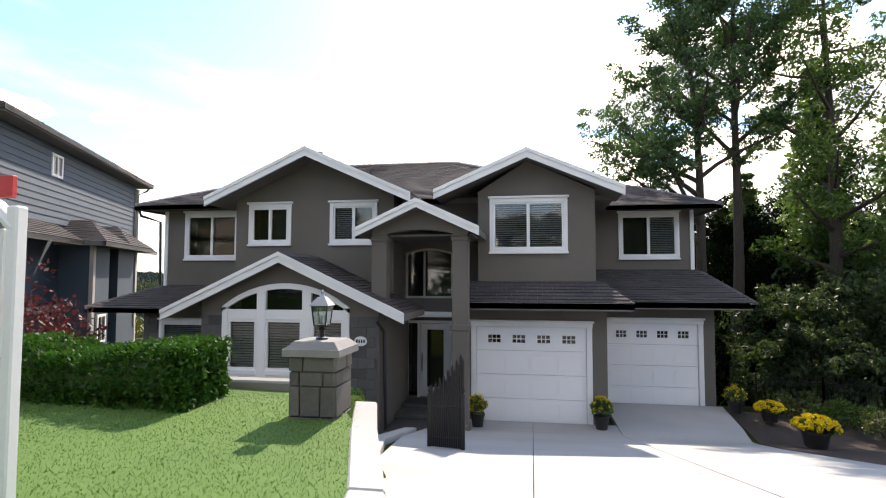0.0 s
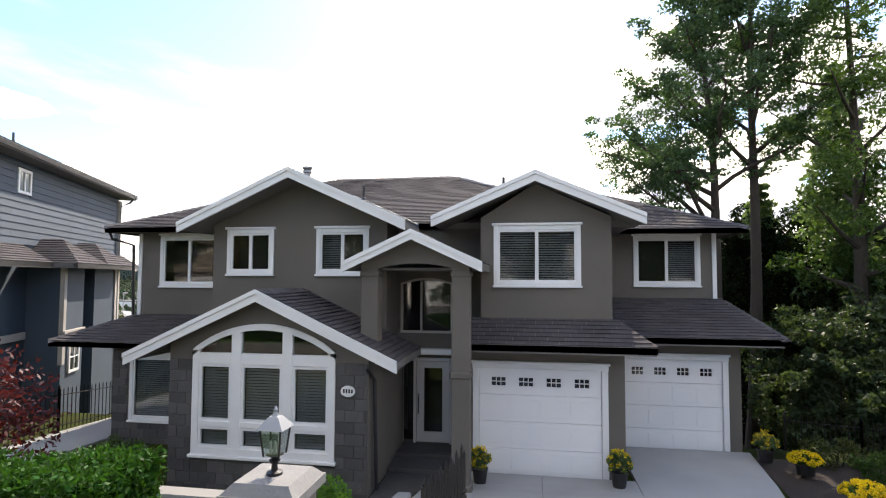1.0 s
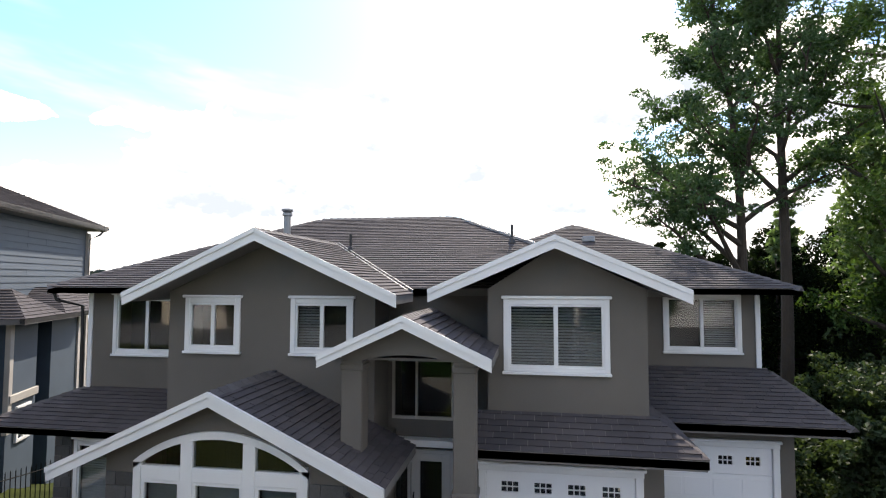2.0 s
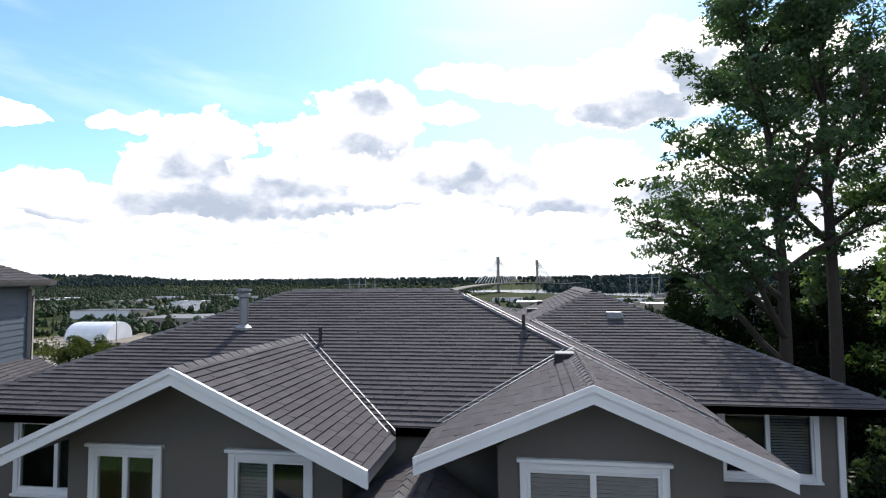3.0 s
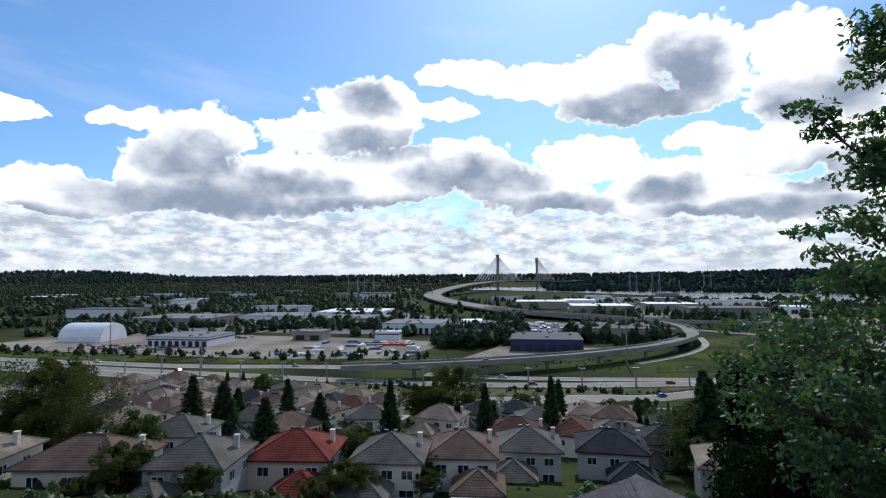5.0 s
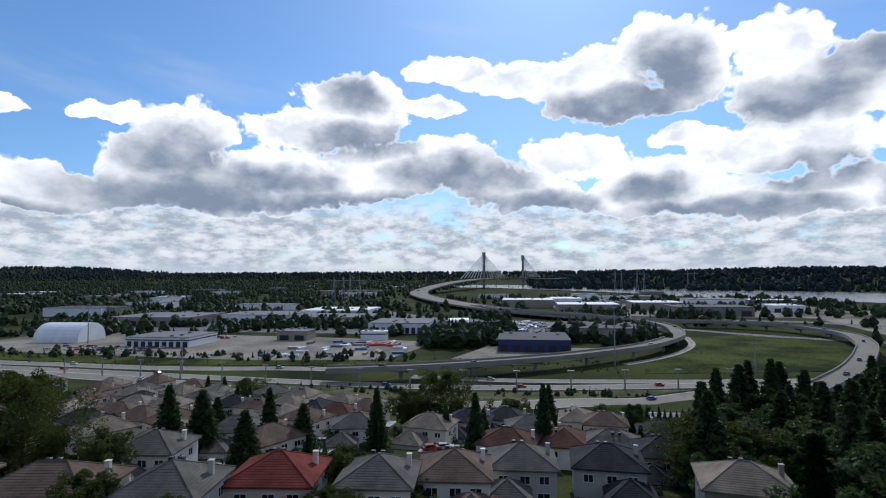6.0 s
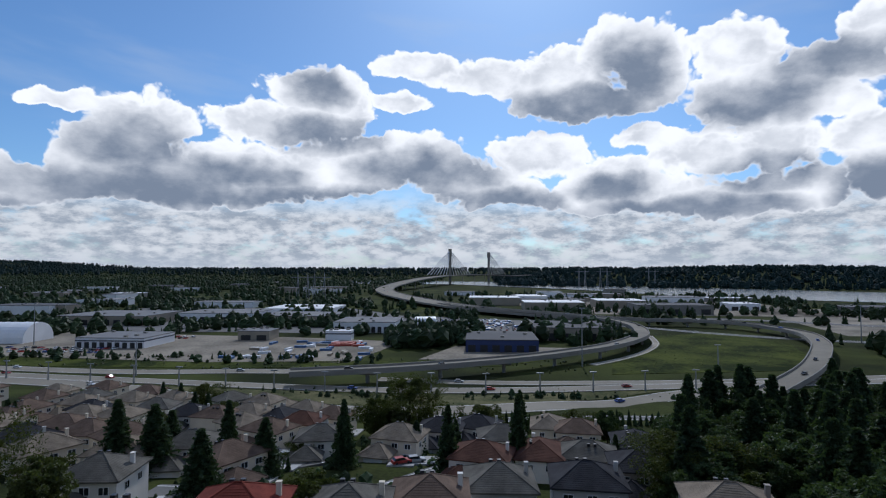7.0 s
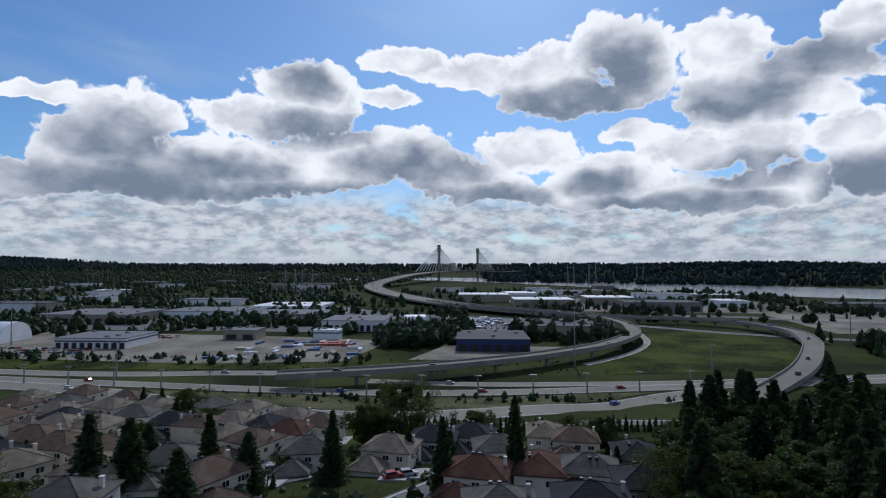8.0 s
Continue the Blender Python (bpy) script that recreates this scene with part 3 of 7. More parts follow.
def entry():
    """Front door with side light, the big window above it and the canopy between."""
    d = new("door")
    d.parent = house
    d.matrix_basis = pose(-0.42, 0.75, 0.33)
    bm = bmesh.new()
    for a, b, c, e in ((0, 0.07, 0, 1.82), (1.09, 1.16, 0, 1.82), (0.07, 1.09, 1.75, 1.82), (0.30, 0.36, 0, 1.75)):
        soft_box(bm, a, b, -0.05, 0.06, c, e, 0.006)
    part("door_frame", bm, DOOR, d)
    bm = bmesh.new()
    for a, b, c, e in ((0.37, 0.53, 0.02, 1.74), (0.93, 1.08, 0.02, 1.74), (0.53, 0.93, 0.02, 0.24), (0.53, 0.93, 1.60, 1.74)):
        soft_box(bm, a, b, -0.02, 0.03, c, e, 0.004)
    leaf = part("door_leaf", bm, DOOR, d, "pale grey door leaf with a tall glass light")
    bm = bmesh.new()
    box(bm, 0.53, 0.93, 0.0, 0.01, 0.24, 1.60)
    part("pane", bm, GLASS, d).visible_shadow = False
    bm = bmesh.new()
    box(bm, 0.09, 0.28, 0.0, 0.01, 0.12, 1.70)
    part("pane", bm, GLASS, d).visible_shadow = False
    bm = bmesh.new()
    tube(bm, [(0.42, -0.03, 0.62), (0.42, -0.08, 0.66), (0.42, -0.08, 1.0), (0.42, -0.03, 1.04)], 0.013, 8)
    part("handle", bm, IRON, leaf, "long dark pull handle")
    # dark sheet for the unlit hall behind the door
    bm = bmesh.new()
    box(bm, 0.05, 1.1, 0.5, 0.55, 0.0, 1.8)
    part("room_dark_sheet", bm, DARK, d)
    w = new("window")
    w.parent = house
    w.matrix_basis = pose(-0.42, 0.75, 2.68)
    bm = bmesh.new()
    k = 12
    hz = lambda x: 1.09 + 0.11 * math.sin(math.pi * x / 1.16)
    arc = [1.16 * i / k for i in range(k + 1)]
    prism(bm, [(a, hz(a) - 0.05) for a in arc] + [(a, hz(a)) for a in arc[::-1]], -0.04, 0.05)
    for a, b, c, e in ((0, 0.05, 0, 1.08), (1.11, 1.16, 0, 1.08), (0.05, 1.11, 0, 0.05), (0.44, 0.48, 0.05, 1.12)):
        box(bm, a, b, -0.035, 0.05, c, e)
    part("window_frame", bm, POST, w)
    bm = bmesh.new()
    mid = [0.05, *arc[1:-1], 1.11]
    prism(bm, [(0.05, 0.05), (1.11, 0.05)] + [(a, hz(a) - 0.05) for a in mid[::-1]], 0.0, 0.008)
    part("pane", bm, GLASS, w).visible_shadow = False
    # another dark sheet, for the space behind the upper window
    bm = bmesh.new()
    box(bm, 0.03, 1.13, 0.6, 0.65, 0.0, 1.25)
    part("room_dark_sheet", bm, DARK, w)
    bm = bmesh.new()                                     # spandrel trim over the arched head
    prism(bm, [(a - 0.42, 2.68 + hz(a)) for a in arc] + [(0.74, 3.885), (-0.42, 3.885)], 0.757, 0.94)
    part("wall", bm, STUCCO, house)
    bm = bmesh.new()
    soft_box(bm, -0.5, 0.9, 0.52, 0.747, 2.24, 2.36, 0.01)
    part("door_canopy", bm, TRIM, house, "thin pale canopy over the front door")


entry()
# porch floor and steps of dark slate
for k, (y0, z) in enumerate(((-2.0, 0.14), (-0.6, 0.24), (0.0, 0.32))):
    bm = bmesh.new()
    soft_box(bm, -0.33, 1.0, y0, 0.74, 0.0 if k == 0 else z - 0.1, z, 0.01)
    part("step", bm, STONE, house, "dark slate entry step")

# garage fronts
wall("wall", 0.98, 4.18, 0.0, 2.75, 0.0, 0.25, STUCCO, house, [(1.36, 3.76, 0.0, 2.11)])
wall("wall", 4.18, 7.02, -0.1, 2.62, 2.2, 0.25, STUCCO, house, [(4.45, 6.65, -0.1, 2.05)])
wall("wall", 0.25, 2.2, -0.1, 2.6, 3.98, 0.2, STUCCO, house, axis="x")
wall("wall", 0.25, 0.75, 0.0, 2.7, 0.98, 0.2, STUCCO, house, axis="x")
wall("wall", 2.45, 11.6, -3.5, 2.6, 6.82, 0.2, STUCCO, house, axis="x")


def garage_door(x0, x1, y, z0, z1):
    g = new("garage_door")
    g.parent = house
    g.matrix_basis = pose(x0, y, z0)
    w, h = x1 - x0, z1 - z0
    for a in (-0.11, w - 0.01):
        bm = bmesh.new()
        soft_box(bm, a, a + 0.12, -0.03, 0.06, 0, h + 0.01, 0.006)
        part("jamb", bm, TRIM, g)
    bm = bmesh.new()
    soft_box(bm, -0.12, w + 0.12, -0.035, 0.06, h, h + 0.1, 0.006)
    soft_box(bm, -0.15, w + 0.15, -0.085, 0.06, h + 0.1, h + 0.15, 0.012)
    part("crown", bm, TRIM, g)
    lw, lh, n = w * 0.115, 0.17, 4
    gaps = [(w * (0.085 + 0.225 * k) + w * 0.025, w * (0.085 + 0.225 * k) + w * 0.025 + lw) for k in range(n)]
    ph = h / 4
    for k in range(4):
        a, b = k * ph + 0.004, (k + 1) * ph - 0.004
        bm = bmesh.new()
        if k < 3:
            soft_box(bm, 0.015, w - 0.015, 0.03, 0.07, a, b, 0.006)
            for c in range(4):
                u0, u1 = w * (0.03 + 0.24 * c), w * (0.25 + 0.24 * c)
                soft_box(bm, u0, u1, 0.024, 0.05, a + 0.09, b - 0.09, 0.005)
        else:
            z0w = a + (ph - lh) / 2 - 0.01
            cuts = [0.015] + [v for q in gaps for v in q] + [w - 0.015]
            for c in range(0, len(cuts), 2):
                box(bm, cuts[c], cuts[c + 1], 0.03, 0.07, z0w, z0w + lh)
            box(bm, 0.015, w - 0.015, 0.03, 0.07, a, z0w)
            box(bm, 0.015, w - 0.015, 0.03, 0.07, z0w + lh, b)
        part("panel", bm, GARAGE, g)
    for u0, u1 in gaps:
        light = new("window")
        light.parent = g
        light.matrix_basis = pose(u0, 0.03, 3 * ph + (ph - lh) / 2 - 0.006)
        bm = bmesh.new()
        box(bm, 0, lw, 0.03, 0.036, 0, lh)
        p = part("pane", bm, GLASS, light)
        p.visible_shadow = False
        # ledge and back sheet painted dark for the unlit garage
        bm = bmesh.new()
        box(bm, 0, lw, 0.05, 0.3, -0.02, 0)
        box(bm, -0.01, lw + 0.01, 0.3, 0.32, -0.02, lh + 0.02)
        part("room_dark_sheet", bm, DARK, light)
        bm = bmesh.new()
        for f in (1 / 3, 2 / 3):
            box(bm, lw * f - 0.008, lw * f + 0.008, 0.005, 0.028, 0, lh)
        box(bm, 0, lw, 0.008, 0.026, lh / 2 - 0.008, lh / 2 + 0.008)
        part("muntin", bm, TRIM, light)


garage_door(1.36, 3.76, 0.02, 0.0, 2.09)
garage_door(4.45, 6.65, 2.22, -0.06, 2.03)

# foundations close the house below
bm = bmesh.new()
box(bm, -6.99, 6.64, 1.4, 8.39, -3.6, -0.05)
part("foundation", bm, PLAIN, house)


# ---- the house: roofs ----
def clip(poly, f):
    """Keeps what lies where f >= 0."""
    out = []
    for i, p in enumerate(poly):
        q = poly[(i + 1) % len(poly)]
        a, b = f(p), f(q)
        if a >= 0:
            out.append(p)
        if (a >= 0) != (b >= 0):
            t = a / (a - b)
            out.append((p[0] + t * (q[0] - p[0]), p[1] + t * (q[1] - p[1])))
    return out


ONE_SHINGLE = {}


def roof_plane(pts, parent, soffit=True, loose=None, expo=0.125, tab=0.32, mat=None):
    """A roof slope through coplanar points: a boarded deck, and courses of shingles whose lower edges stand proud.
    loose: a stretch of the plan (x0, x1, y0, y1) in which each shingle is a piece of its own."""
    pts = [Vector(p) for p in pts]
    nrm = Vector((0, 0, 0))
    for i in range(1, len(pts) - 1):
        nrm += (pts[i] - pts[0]).cross(pts[i + 1] - pts[0])
    nrm.normalize()
    if nrm.z < 0:
        nrm.negate()
    v = (Vector((0, 0, 1)) - nrm * nrm.z).normalized()
    u = v.cross(nrm)
    o = min(pts, key=lambda p: p.z)
    flat = [((p - o).dot(u), (p - o).dot(v)) for p in pts]
    bm = bmesh.new()
    top = [bm.verts.new(p) for p in pts]
    low = [bm.verts.new(p - Vector((0, 0, 0.13))) for p in pts]
    bm.faces.new(top)
    bm.faces.new(low[::-1])
    for i in range(len(pts)):
        j = (i + 1) % len(pts)
        bm.faces.new((top[i], top[j], low[j], low[i]))
    deck = part("roof", bm, SOFFIT, parent)
    verts, faces = [], []
    vmax = max(p[1] for p in flat)
    k, singles = 0, 0
    rng = random.Random(len(ONE_SHINGLE) * 7 + int(abs(o.x * 100)) + int(abs(o.y * 100)))
    v0 = -0.02
    while v0 < vmax:
        v1 = v0 + expo
        band = clip(clip(flat, lambda p: p[1] - v0), lambda p: v1 - p[1])
        if len(band) >= 3:
            a0, a1 = min(p[0] for p in band), max(p[0] for p in band)
            s = math.floor(a0 / tab) * tab + (k % 3) * tab / 3 - tab
            while s < a1:
                cell = clip(clip(band, lambda p: p[0] - s - 0.004), lambda p: s + tab - 0.004 - p[0])
                if len(cell) >= 3:
                    h = 0.015 + 0.009 * rng.random()
                    whole = abs(max(p[0] for p in cell) - s - tab + 0.004) < 1e-4 and abs(min(p[0] for p in cell) - s - 0.004) < 1e-4 and len(cell) == 4
                    mid = o + u * (s + tab / 2) + v * (v0 + expo / 2)
                    if whole and loose and loose[0] < mid.x < loose[1] and loose[2] < mid.y < loose[3] and singles < 300:
                        if "mesh" not in ONE_SHINGLE:
                            b2 = bmesh.new()
                            q = [b2.verts.new(c) for c in ((0.004, 0, 0.021), (tab - 0.004, 0, 0.021), (tab - 0.004, expo, 0.004), (0.004, expo, 0.004))]
                            r = [b2.verts.new((c.co.x, c.co.y, 0.0)) for c in q]
                            b2.faces.new(q)
                            for i in range(4):
                                j = (i + 1) % 4
                                b2.faces.new((q[i], r[i], r[j], q[j]))
                            me = bpy.data.meshes.new("shingle")
                            b2.to_mesh(me)
                            b2.free()
                            me.materials.append(SHINGLE_ONE)
                            ONE_SHINGLE["mesh"] = me
                        ob = new("shingle", ONE_SHINGLE["mesh"])
                        ob.parent = deck
                        m = Matrix.Identity(4)
                        for c, ax in enumerate((u, v, nrm)):
                            for rr in range(3):
                                m[rr][c] = ax[rr]
                        m.translation = o + u * s + v * v0 + nrm * rng.uniform(0.0, 0.004)
                        ob.matrix_basis = m
                        singles += 1
                    else:
                        base = len(verts)
                        n = len(cell)
                        for a, b in cell:
                            t = (b - v0) / expo
                            verts.append(tuple(o + u * a + v * b + nrm * (h * (1 - t) + 0.004)))
                        for a, b in cell:
                            verts.append(tuple(o + u * a + v * b))
                        faces.append(tuple(range(base, base + n)))
                        for i in range(n):
                            j = (i + 1) % n
                            faces.append((base + i, base + n + i, base + n + j, base + j))
                s += tab
        v0 = v1
        k += 1
    ob = raw_mesh("shingles", verts, faces, mat or SHINGLE, deck, kind="stuff")
    return deck


def ridge_caps(a, b, parent, size=0.13):
    """Bent cap shingles laid along a ridge or hip."""
    a, b = Vector(a), Vector(b)
    d = (b - a)
    n = max(int(d.length / 0.2), 1)
    d.normalize()
    s = d.cross(Vector((0, 0, 1))).normalized()
    up = s.cross(d)
    verts, faces = [], []
    for i in range(n):
        p = a + d * (i * 0.2)
        h0, h1 = 0.045, 0.03
        q = d * 0.215
        for base, h in ((p, h0), (p + q, h1)):
            verts += [tuple(base + s * -size - up * 0.01 + Vector((0, 0, -size * 0.3))), tuple(base + up * h), tuple(base + s * size - up * 0.01 + Vector((0, 0, -size * 0.3)))]
        k = i * 6
        faces += [(k, k + 1, k + 4, k + 3), (k + 1, k + 2, k + 5, k + 4), (k, k + 2, k + 1)]
    raw_mesh("ridge_cap", verts, faces, RIDGE_CAP, parent, kind="stuff")


def valley(a, b, parent):
    """The two folded bright edges of a metal trough between two slopes."""
    a, b = Vector(a), Vector(b)
    bm = bmesh.new()
    d = (b - a).normalized()
    s = d.cross(Vector((0, 0, 1))).normalized()
    for o0, o1, lift in ((-0.062, -0.049, 0.05), (0.049, 0.062, 0.05)):
        z = Vector((0, 0, lift))
        q = [bm.verts.new(p) for p in (a + s * o0 + z, a + s * o1 + z, b + s * o1 + z, b + s * o0 + z)]
        r = [bm.verts.new(p.co - Vector((0, 0, 0.06))) for p in q]
        bm.faces.new(q)
        for i in range(4):
            j = (i + 1) % 4
            bm.faces.new((q[i], r[i], r[j], q[j]))
    part("valley_flashing", bm, FLASHING, parent, "bright metal valley flashing")


def barge(a, b, parent, depth=0.045, high=0.2, y_out=0.0):
    """A white board along a gable's sloping edge, with a narrow upper strip."""
    (x0, y, z0), (x1, _, z1) = a, b
    bm = bmesh.new()
    prism(bm, [(x0, z0 - high), (x1, z1 - high), (x1, z1), (x0, z0)], y - depth, y + 0.002)
    prism(bm, [(x0, z0 - 0.065), (x1, z1 - 0.065), (x1, z1 + 0.012), (x0, z0 + 0.012)], y - depth - 0.025, y - depth - 0.002)
    part("barge_board", bm, TRIM, parent)


def gutter(a, b, parent):
    a, b = Vector(a), Vector(b)
    bm = bmesh.new()
    d = (b - a).normalized()
    s = d.cross(Vector((0, 0, 1))).normalized()
    prof = ((0, 0), (0.11, 0), (0.12, -0.05), (0.09, -0.12), (0.0, -0.12))
    r0, r1 = [[bm.verts.new(p + s * c + Vector((0, 0, e))) for c, e in prof] for p in (a, b)]
    for i in range(5):
        j = (i + 1) % 5
        bm.faces.new((r0[i], r0[j], r1[j], r1[i]))
    bm.faces.new(r0)
    bm.faces.new(r1[::-1])
    part("gutter", bm, GUTTER, parent)


def house_roofs():
    S, E = 0.42, 5.07
    # main hip
    x0, x1, y0, y1 = -7.75, 4.45, 0.62, 9.16
    ym = (y0 + y1) / 2
    rz = E + S * (ym - y0)
    ra, rb = x0 + (ym - y0), x1 - (ym - y0)
    roof_plane([(x0, y0, E), (x1, y0, E), (rb, ym, rz), (ra, ym, rz)], house, loose=(-1.9, 1.3, 1.3, 4.8))
    roof_plane([(x0, y1, E), (x0, y0, E), (ra, ym, rz)], house)
    roof_plane([(x1, y1, E), (x0, y1, E), (ra, ym, rz), (rb, ym, rz)], house)
    roof_plane([(x1, y0, E), (x1, y1, E), (rb, ym, rz)], house)
    for a, b in (((x0, y0, E), (ra, ym, rz)), ((x1, y0, E), (rb, ym, rz)), ((x0, y1, E), (ra, ym, rz)), ((ra, ym, rz), (rb, ym, rz))):
        ridge_caps(a, b, house)
    gutter((-4.7, y0, E - 0.01), (x0, y0, E - 0.01), house)
    gutter((x0, y0, E - 0.01), (x0, y1, E - 0.01), house)
    gutter((0.6, y0, E - 0.01), (-0.1, y0, E - 0.01), house)
    valley((4.2, 0.87, E + S * 0.25), (0.5, 4.57, E + S * 3.95), house)
    # wing at the right, ridge running back
    ex, ey, yb = 7.35, 2.45, 12.0
    rx, ry = 3.3, 6.5
    wz = E + S * (ex - rx)
    vz = wz - S * 1.45
    roof_plane([(4.45, ey, E), (ex, ey, E), (rx, ry, wz), (1.85, 5.05, vz)], house)
    roof_plane([(ex, ey, E), (ex, yb, E), (rx, yb, wz), (rx, ry, wz)], house)
    roof_plane([(rx, ry, wz), (1.85, 5.05, vz), (1.85, 6.56, vz), (-0.75, 9.16, E), (-0.75, yb, E), (rx, yb, wz)], house)
    ridge_caps((ex, ey, E), (rx, ry, wz), house)
    ridge_caps((rx, yb, wz), (rx, ry, wz), house)
    ridge_caps((1.85, 5.05, vz), (rx, ry, wz), house)
    valley((4.4, 2.5, E + 0.02), (1.9, 5.0, vz), house)
    gutter((ex, ey, E - 0.01), (4.5, ey, E - 0.01), house)
    gutter((ex, yb, E - 0.01), (ex, ey, E - 0.01), house)
    # left gable
    gx, gz, gw, gs, gy = -2.36, 6.05, 2.40, 0.45, -0.85
    ez = gz - gs * gw
    back = y0 + (gz - E) / S
    eb = y0 + (ez - E) / S
    roof_plane([(gx, gy, gz), (gx - gw, gy, ez), (gx - gw, eb, ez), (gx, back, gz)], house)
    roof_plane([(gx + gw, gy, ez), (gx, gy, gz), (gx, back, gz), (gx + gw, eb, ez)], house)
    ridge_caps((gx, gy, gz), (gx, back, gz), house)
    barge((gx - gw, gy, ez + 0.02), (gx, gy, gz + 0.02), house)
    barge((gx, gy, gz + 0.02), (gx + gw, gy, ez + 0.02), house)
    valley((gx + gw - 0.08, eb + 0.1, ez + 0.03), (gx, back, gz), house)
    # right gable
    gx, gz, gw, gs, gy = 2.5, 5.9, 2.0, 0.425, -0.60
    ez = gz - gs * gw
    back = y0 + (gz - E) / S
    eb = y0 + (ez - E) / S
    roof_plane([(gx, gy, gz), (gx - gw, gy, ez), (gx - gw, eb, ez), (gx, back, gz)], house)
    roof_plane([(gx + gw, gy, ez), (gx, gy, gz), (gx, back, gz), (gx + gw, 0.75, ez)], house)
    ridge_caps((gx, gy, gz), (gx, back, gz), house)
    barge((gx - gw, gy, ez + 0.02), (gx, gy, gz + 0.02), house)
    barge((gx, gy, gz + 0.02), (gx + gw, gy, ez + 0.02), house)
    valley((gx - gw + 0.08, eb + 0.1, ez + 0.03), (gx, back, gz), house)
    # front room gable
    gx, gz, gw, gs, gy = -2.31, 3.64, 2.53, 0.46, -2.12
    ez = gz - gs * gw
    roof_plane([(gx, gy, gz), (gx - gw, gy, ez), (gx - gw, 0.3, ez), (gx, 0.3, gz)], house)
    roof_plane([(gx + gw, gy, ez), (gx, gy, gz), (gx, -0.175, gz), (gx + gw, -0.175, ez)], house)
    ridge_caps((gx, gy, gz), (gx, -0.2, gz), house)
    barge((gx - gw, gy, ez + 0.02), (gx, gy, gz + 0.02), house)
    barge((gx, gy, gz + 0.02), (gx + gw, gy, ez + 0.02), house)
    # porch gable
    gx, gz, gw, gs, gy = 0.36, 4.70, 1.24, 0.46, -1.75
    ez = gz - gs * gw
    roof_plane([(gx, gy, gz), (gx - gw, gy, ez), (gx - gw, -0.175, ez), (gx, 0.74, gz)], house)
    roof_plane([(gx + gw, gy, ez), (gx, gy, gz), (gx, 0.74, gz), (gx + gw, -0.125, ez)], house)
    ridge_caps((gx, gy, gz), (gx, 0.7, gz), house, 0.11)
    barge((gx - gw, gy, ez + 0.02), (gx, gy, gz + 0.02), house, high=0.17)
    barge((gx, gy, gz + 0.02), (gx + gw, gy, ez + 0.02), house, high=0.17)
    # lower roof at the left
    ly, lz = -0.12, 2.42
    roof_plane([(-8.45, ly, lz), (-4.1, ly, lz), (-4.1, 1.15, lz + S * 1.27), (-7.18, 1.15, lz + S * 1.27)], house)
    roof_plane([(-8.45, 8.4, lz), (-8.45, ly, lz), (-7.18, 1.15, lz + S * 1.27), (-7.18, 8.4, lz + S * 1.27)], house)
    ridge_caps((-8.45, ly, lz), (-7.18, 1.15, lz + S * 1.27), house)
    gutter((-4.85, ly, lz - 0.01), (-8.45, ly, lz - 0.01), house)
    # skirt over the first garage
    roof_plane([(1.0, -0.8, 2.66), (4.62, -0.8, 2.66), (4.05, -0.125, 3.0877), (1.0, -0.125, 3.0877)], house)
    roof_plane([(4.62, -0.8, 2.66), (4.62, 2.0, 2.66), (3.955, 2.0, 3.04), (3.955, -0.135, 3.04)], house)
    gutter((4.62, -0.8, 2.65), (1.0, -0.8, 2.65), house)
    bm = bmesh.new()
    box(bm, 1.0, 4.6, -0.79, -0.002, 2.50, 2.53)
    part("soffit", bm, SOFFIT, house)
    # skirt over the second garage
    roof_plane([(3.98, 1.6, 2.6), (7.75, 1.6, 2.6), (6.95, 3.19, 3.39), (3.98, 3.19, 3.39)], house)
    roof_plane([(7.75, 1.6, 2.6), (7.75, 11.6, 2.6), (6.86, 11.6, 3.05), (6.86, 3.4, 3.05)], house)
    ridge_caps((7.75, 1.6, 2.6), (6.95, 3.19, 3.39), house)
    gutter((7.75, 1.6, 2.59), (4.7, 1.6, 2.59), house)
    gutter((7.75, 11.6, 2.59), (7.75, 1.6, 2.59), house)
    bm = bmesh.new()
    box(bm, 4.2, 7.7, 1.62, 2.19, 2.42, 2.45)
    part("soffit", bm, SOFFIT, house)
    # vents and pipes
    bm = bmesh.new()
    lathe(bm, [(0.16, 0), (0.16, 0.04), (0.085, 0.1), (0.085, 0.62), (0.12, 0.64), (0.12, 0.7), (0.09, 0.72), (0.14, 0.76), (0.14, 0.8)], (-3.72, 3.2, 6.14), 14)
    part("flue", bm, FLASHING, house, "galvanised flue with a cap")
    for x, y, z in ((-1.9, 2.6, 5.9), (1.72, 2.95, 6.1)):
        bm = bmesh.new()
        lathe(bm, [(0.09, -0.05), (0.05, 0.06), (0.032, 0.08), (0.032, 0.36)], (x, y, z), 10)
        part("vent_pipe", bm, GUTTER, house)
    for x, y, z, t in ((3.6, 5.3, 6.27, 0.42), (2.35, 1.9, 5.85, 0.0), (1.9, 8.6, 6.17, 0.0), (2.2, 10.6, 6.29, 0.0)):
        bm = bmesh.new()
        soft_box(bm, x - 0.16, x + 0.16, y - 0.16, y + 0.16, z - 0.06, z + 0.09, 0.02)
        part("roof_vent", bm, GUTTER if y != 5.3 else FLASHING, house, "low box roof vent")


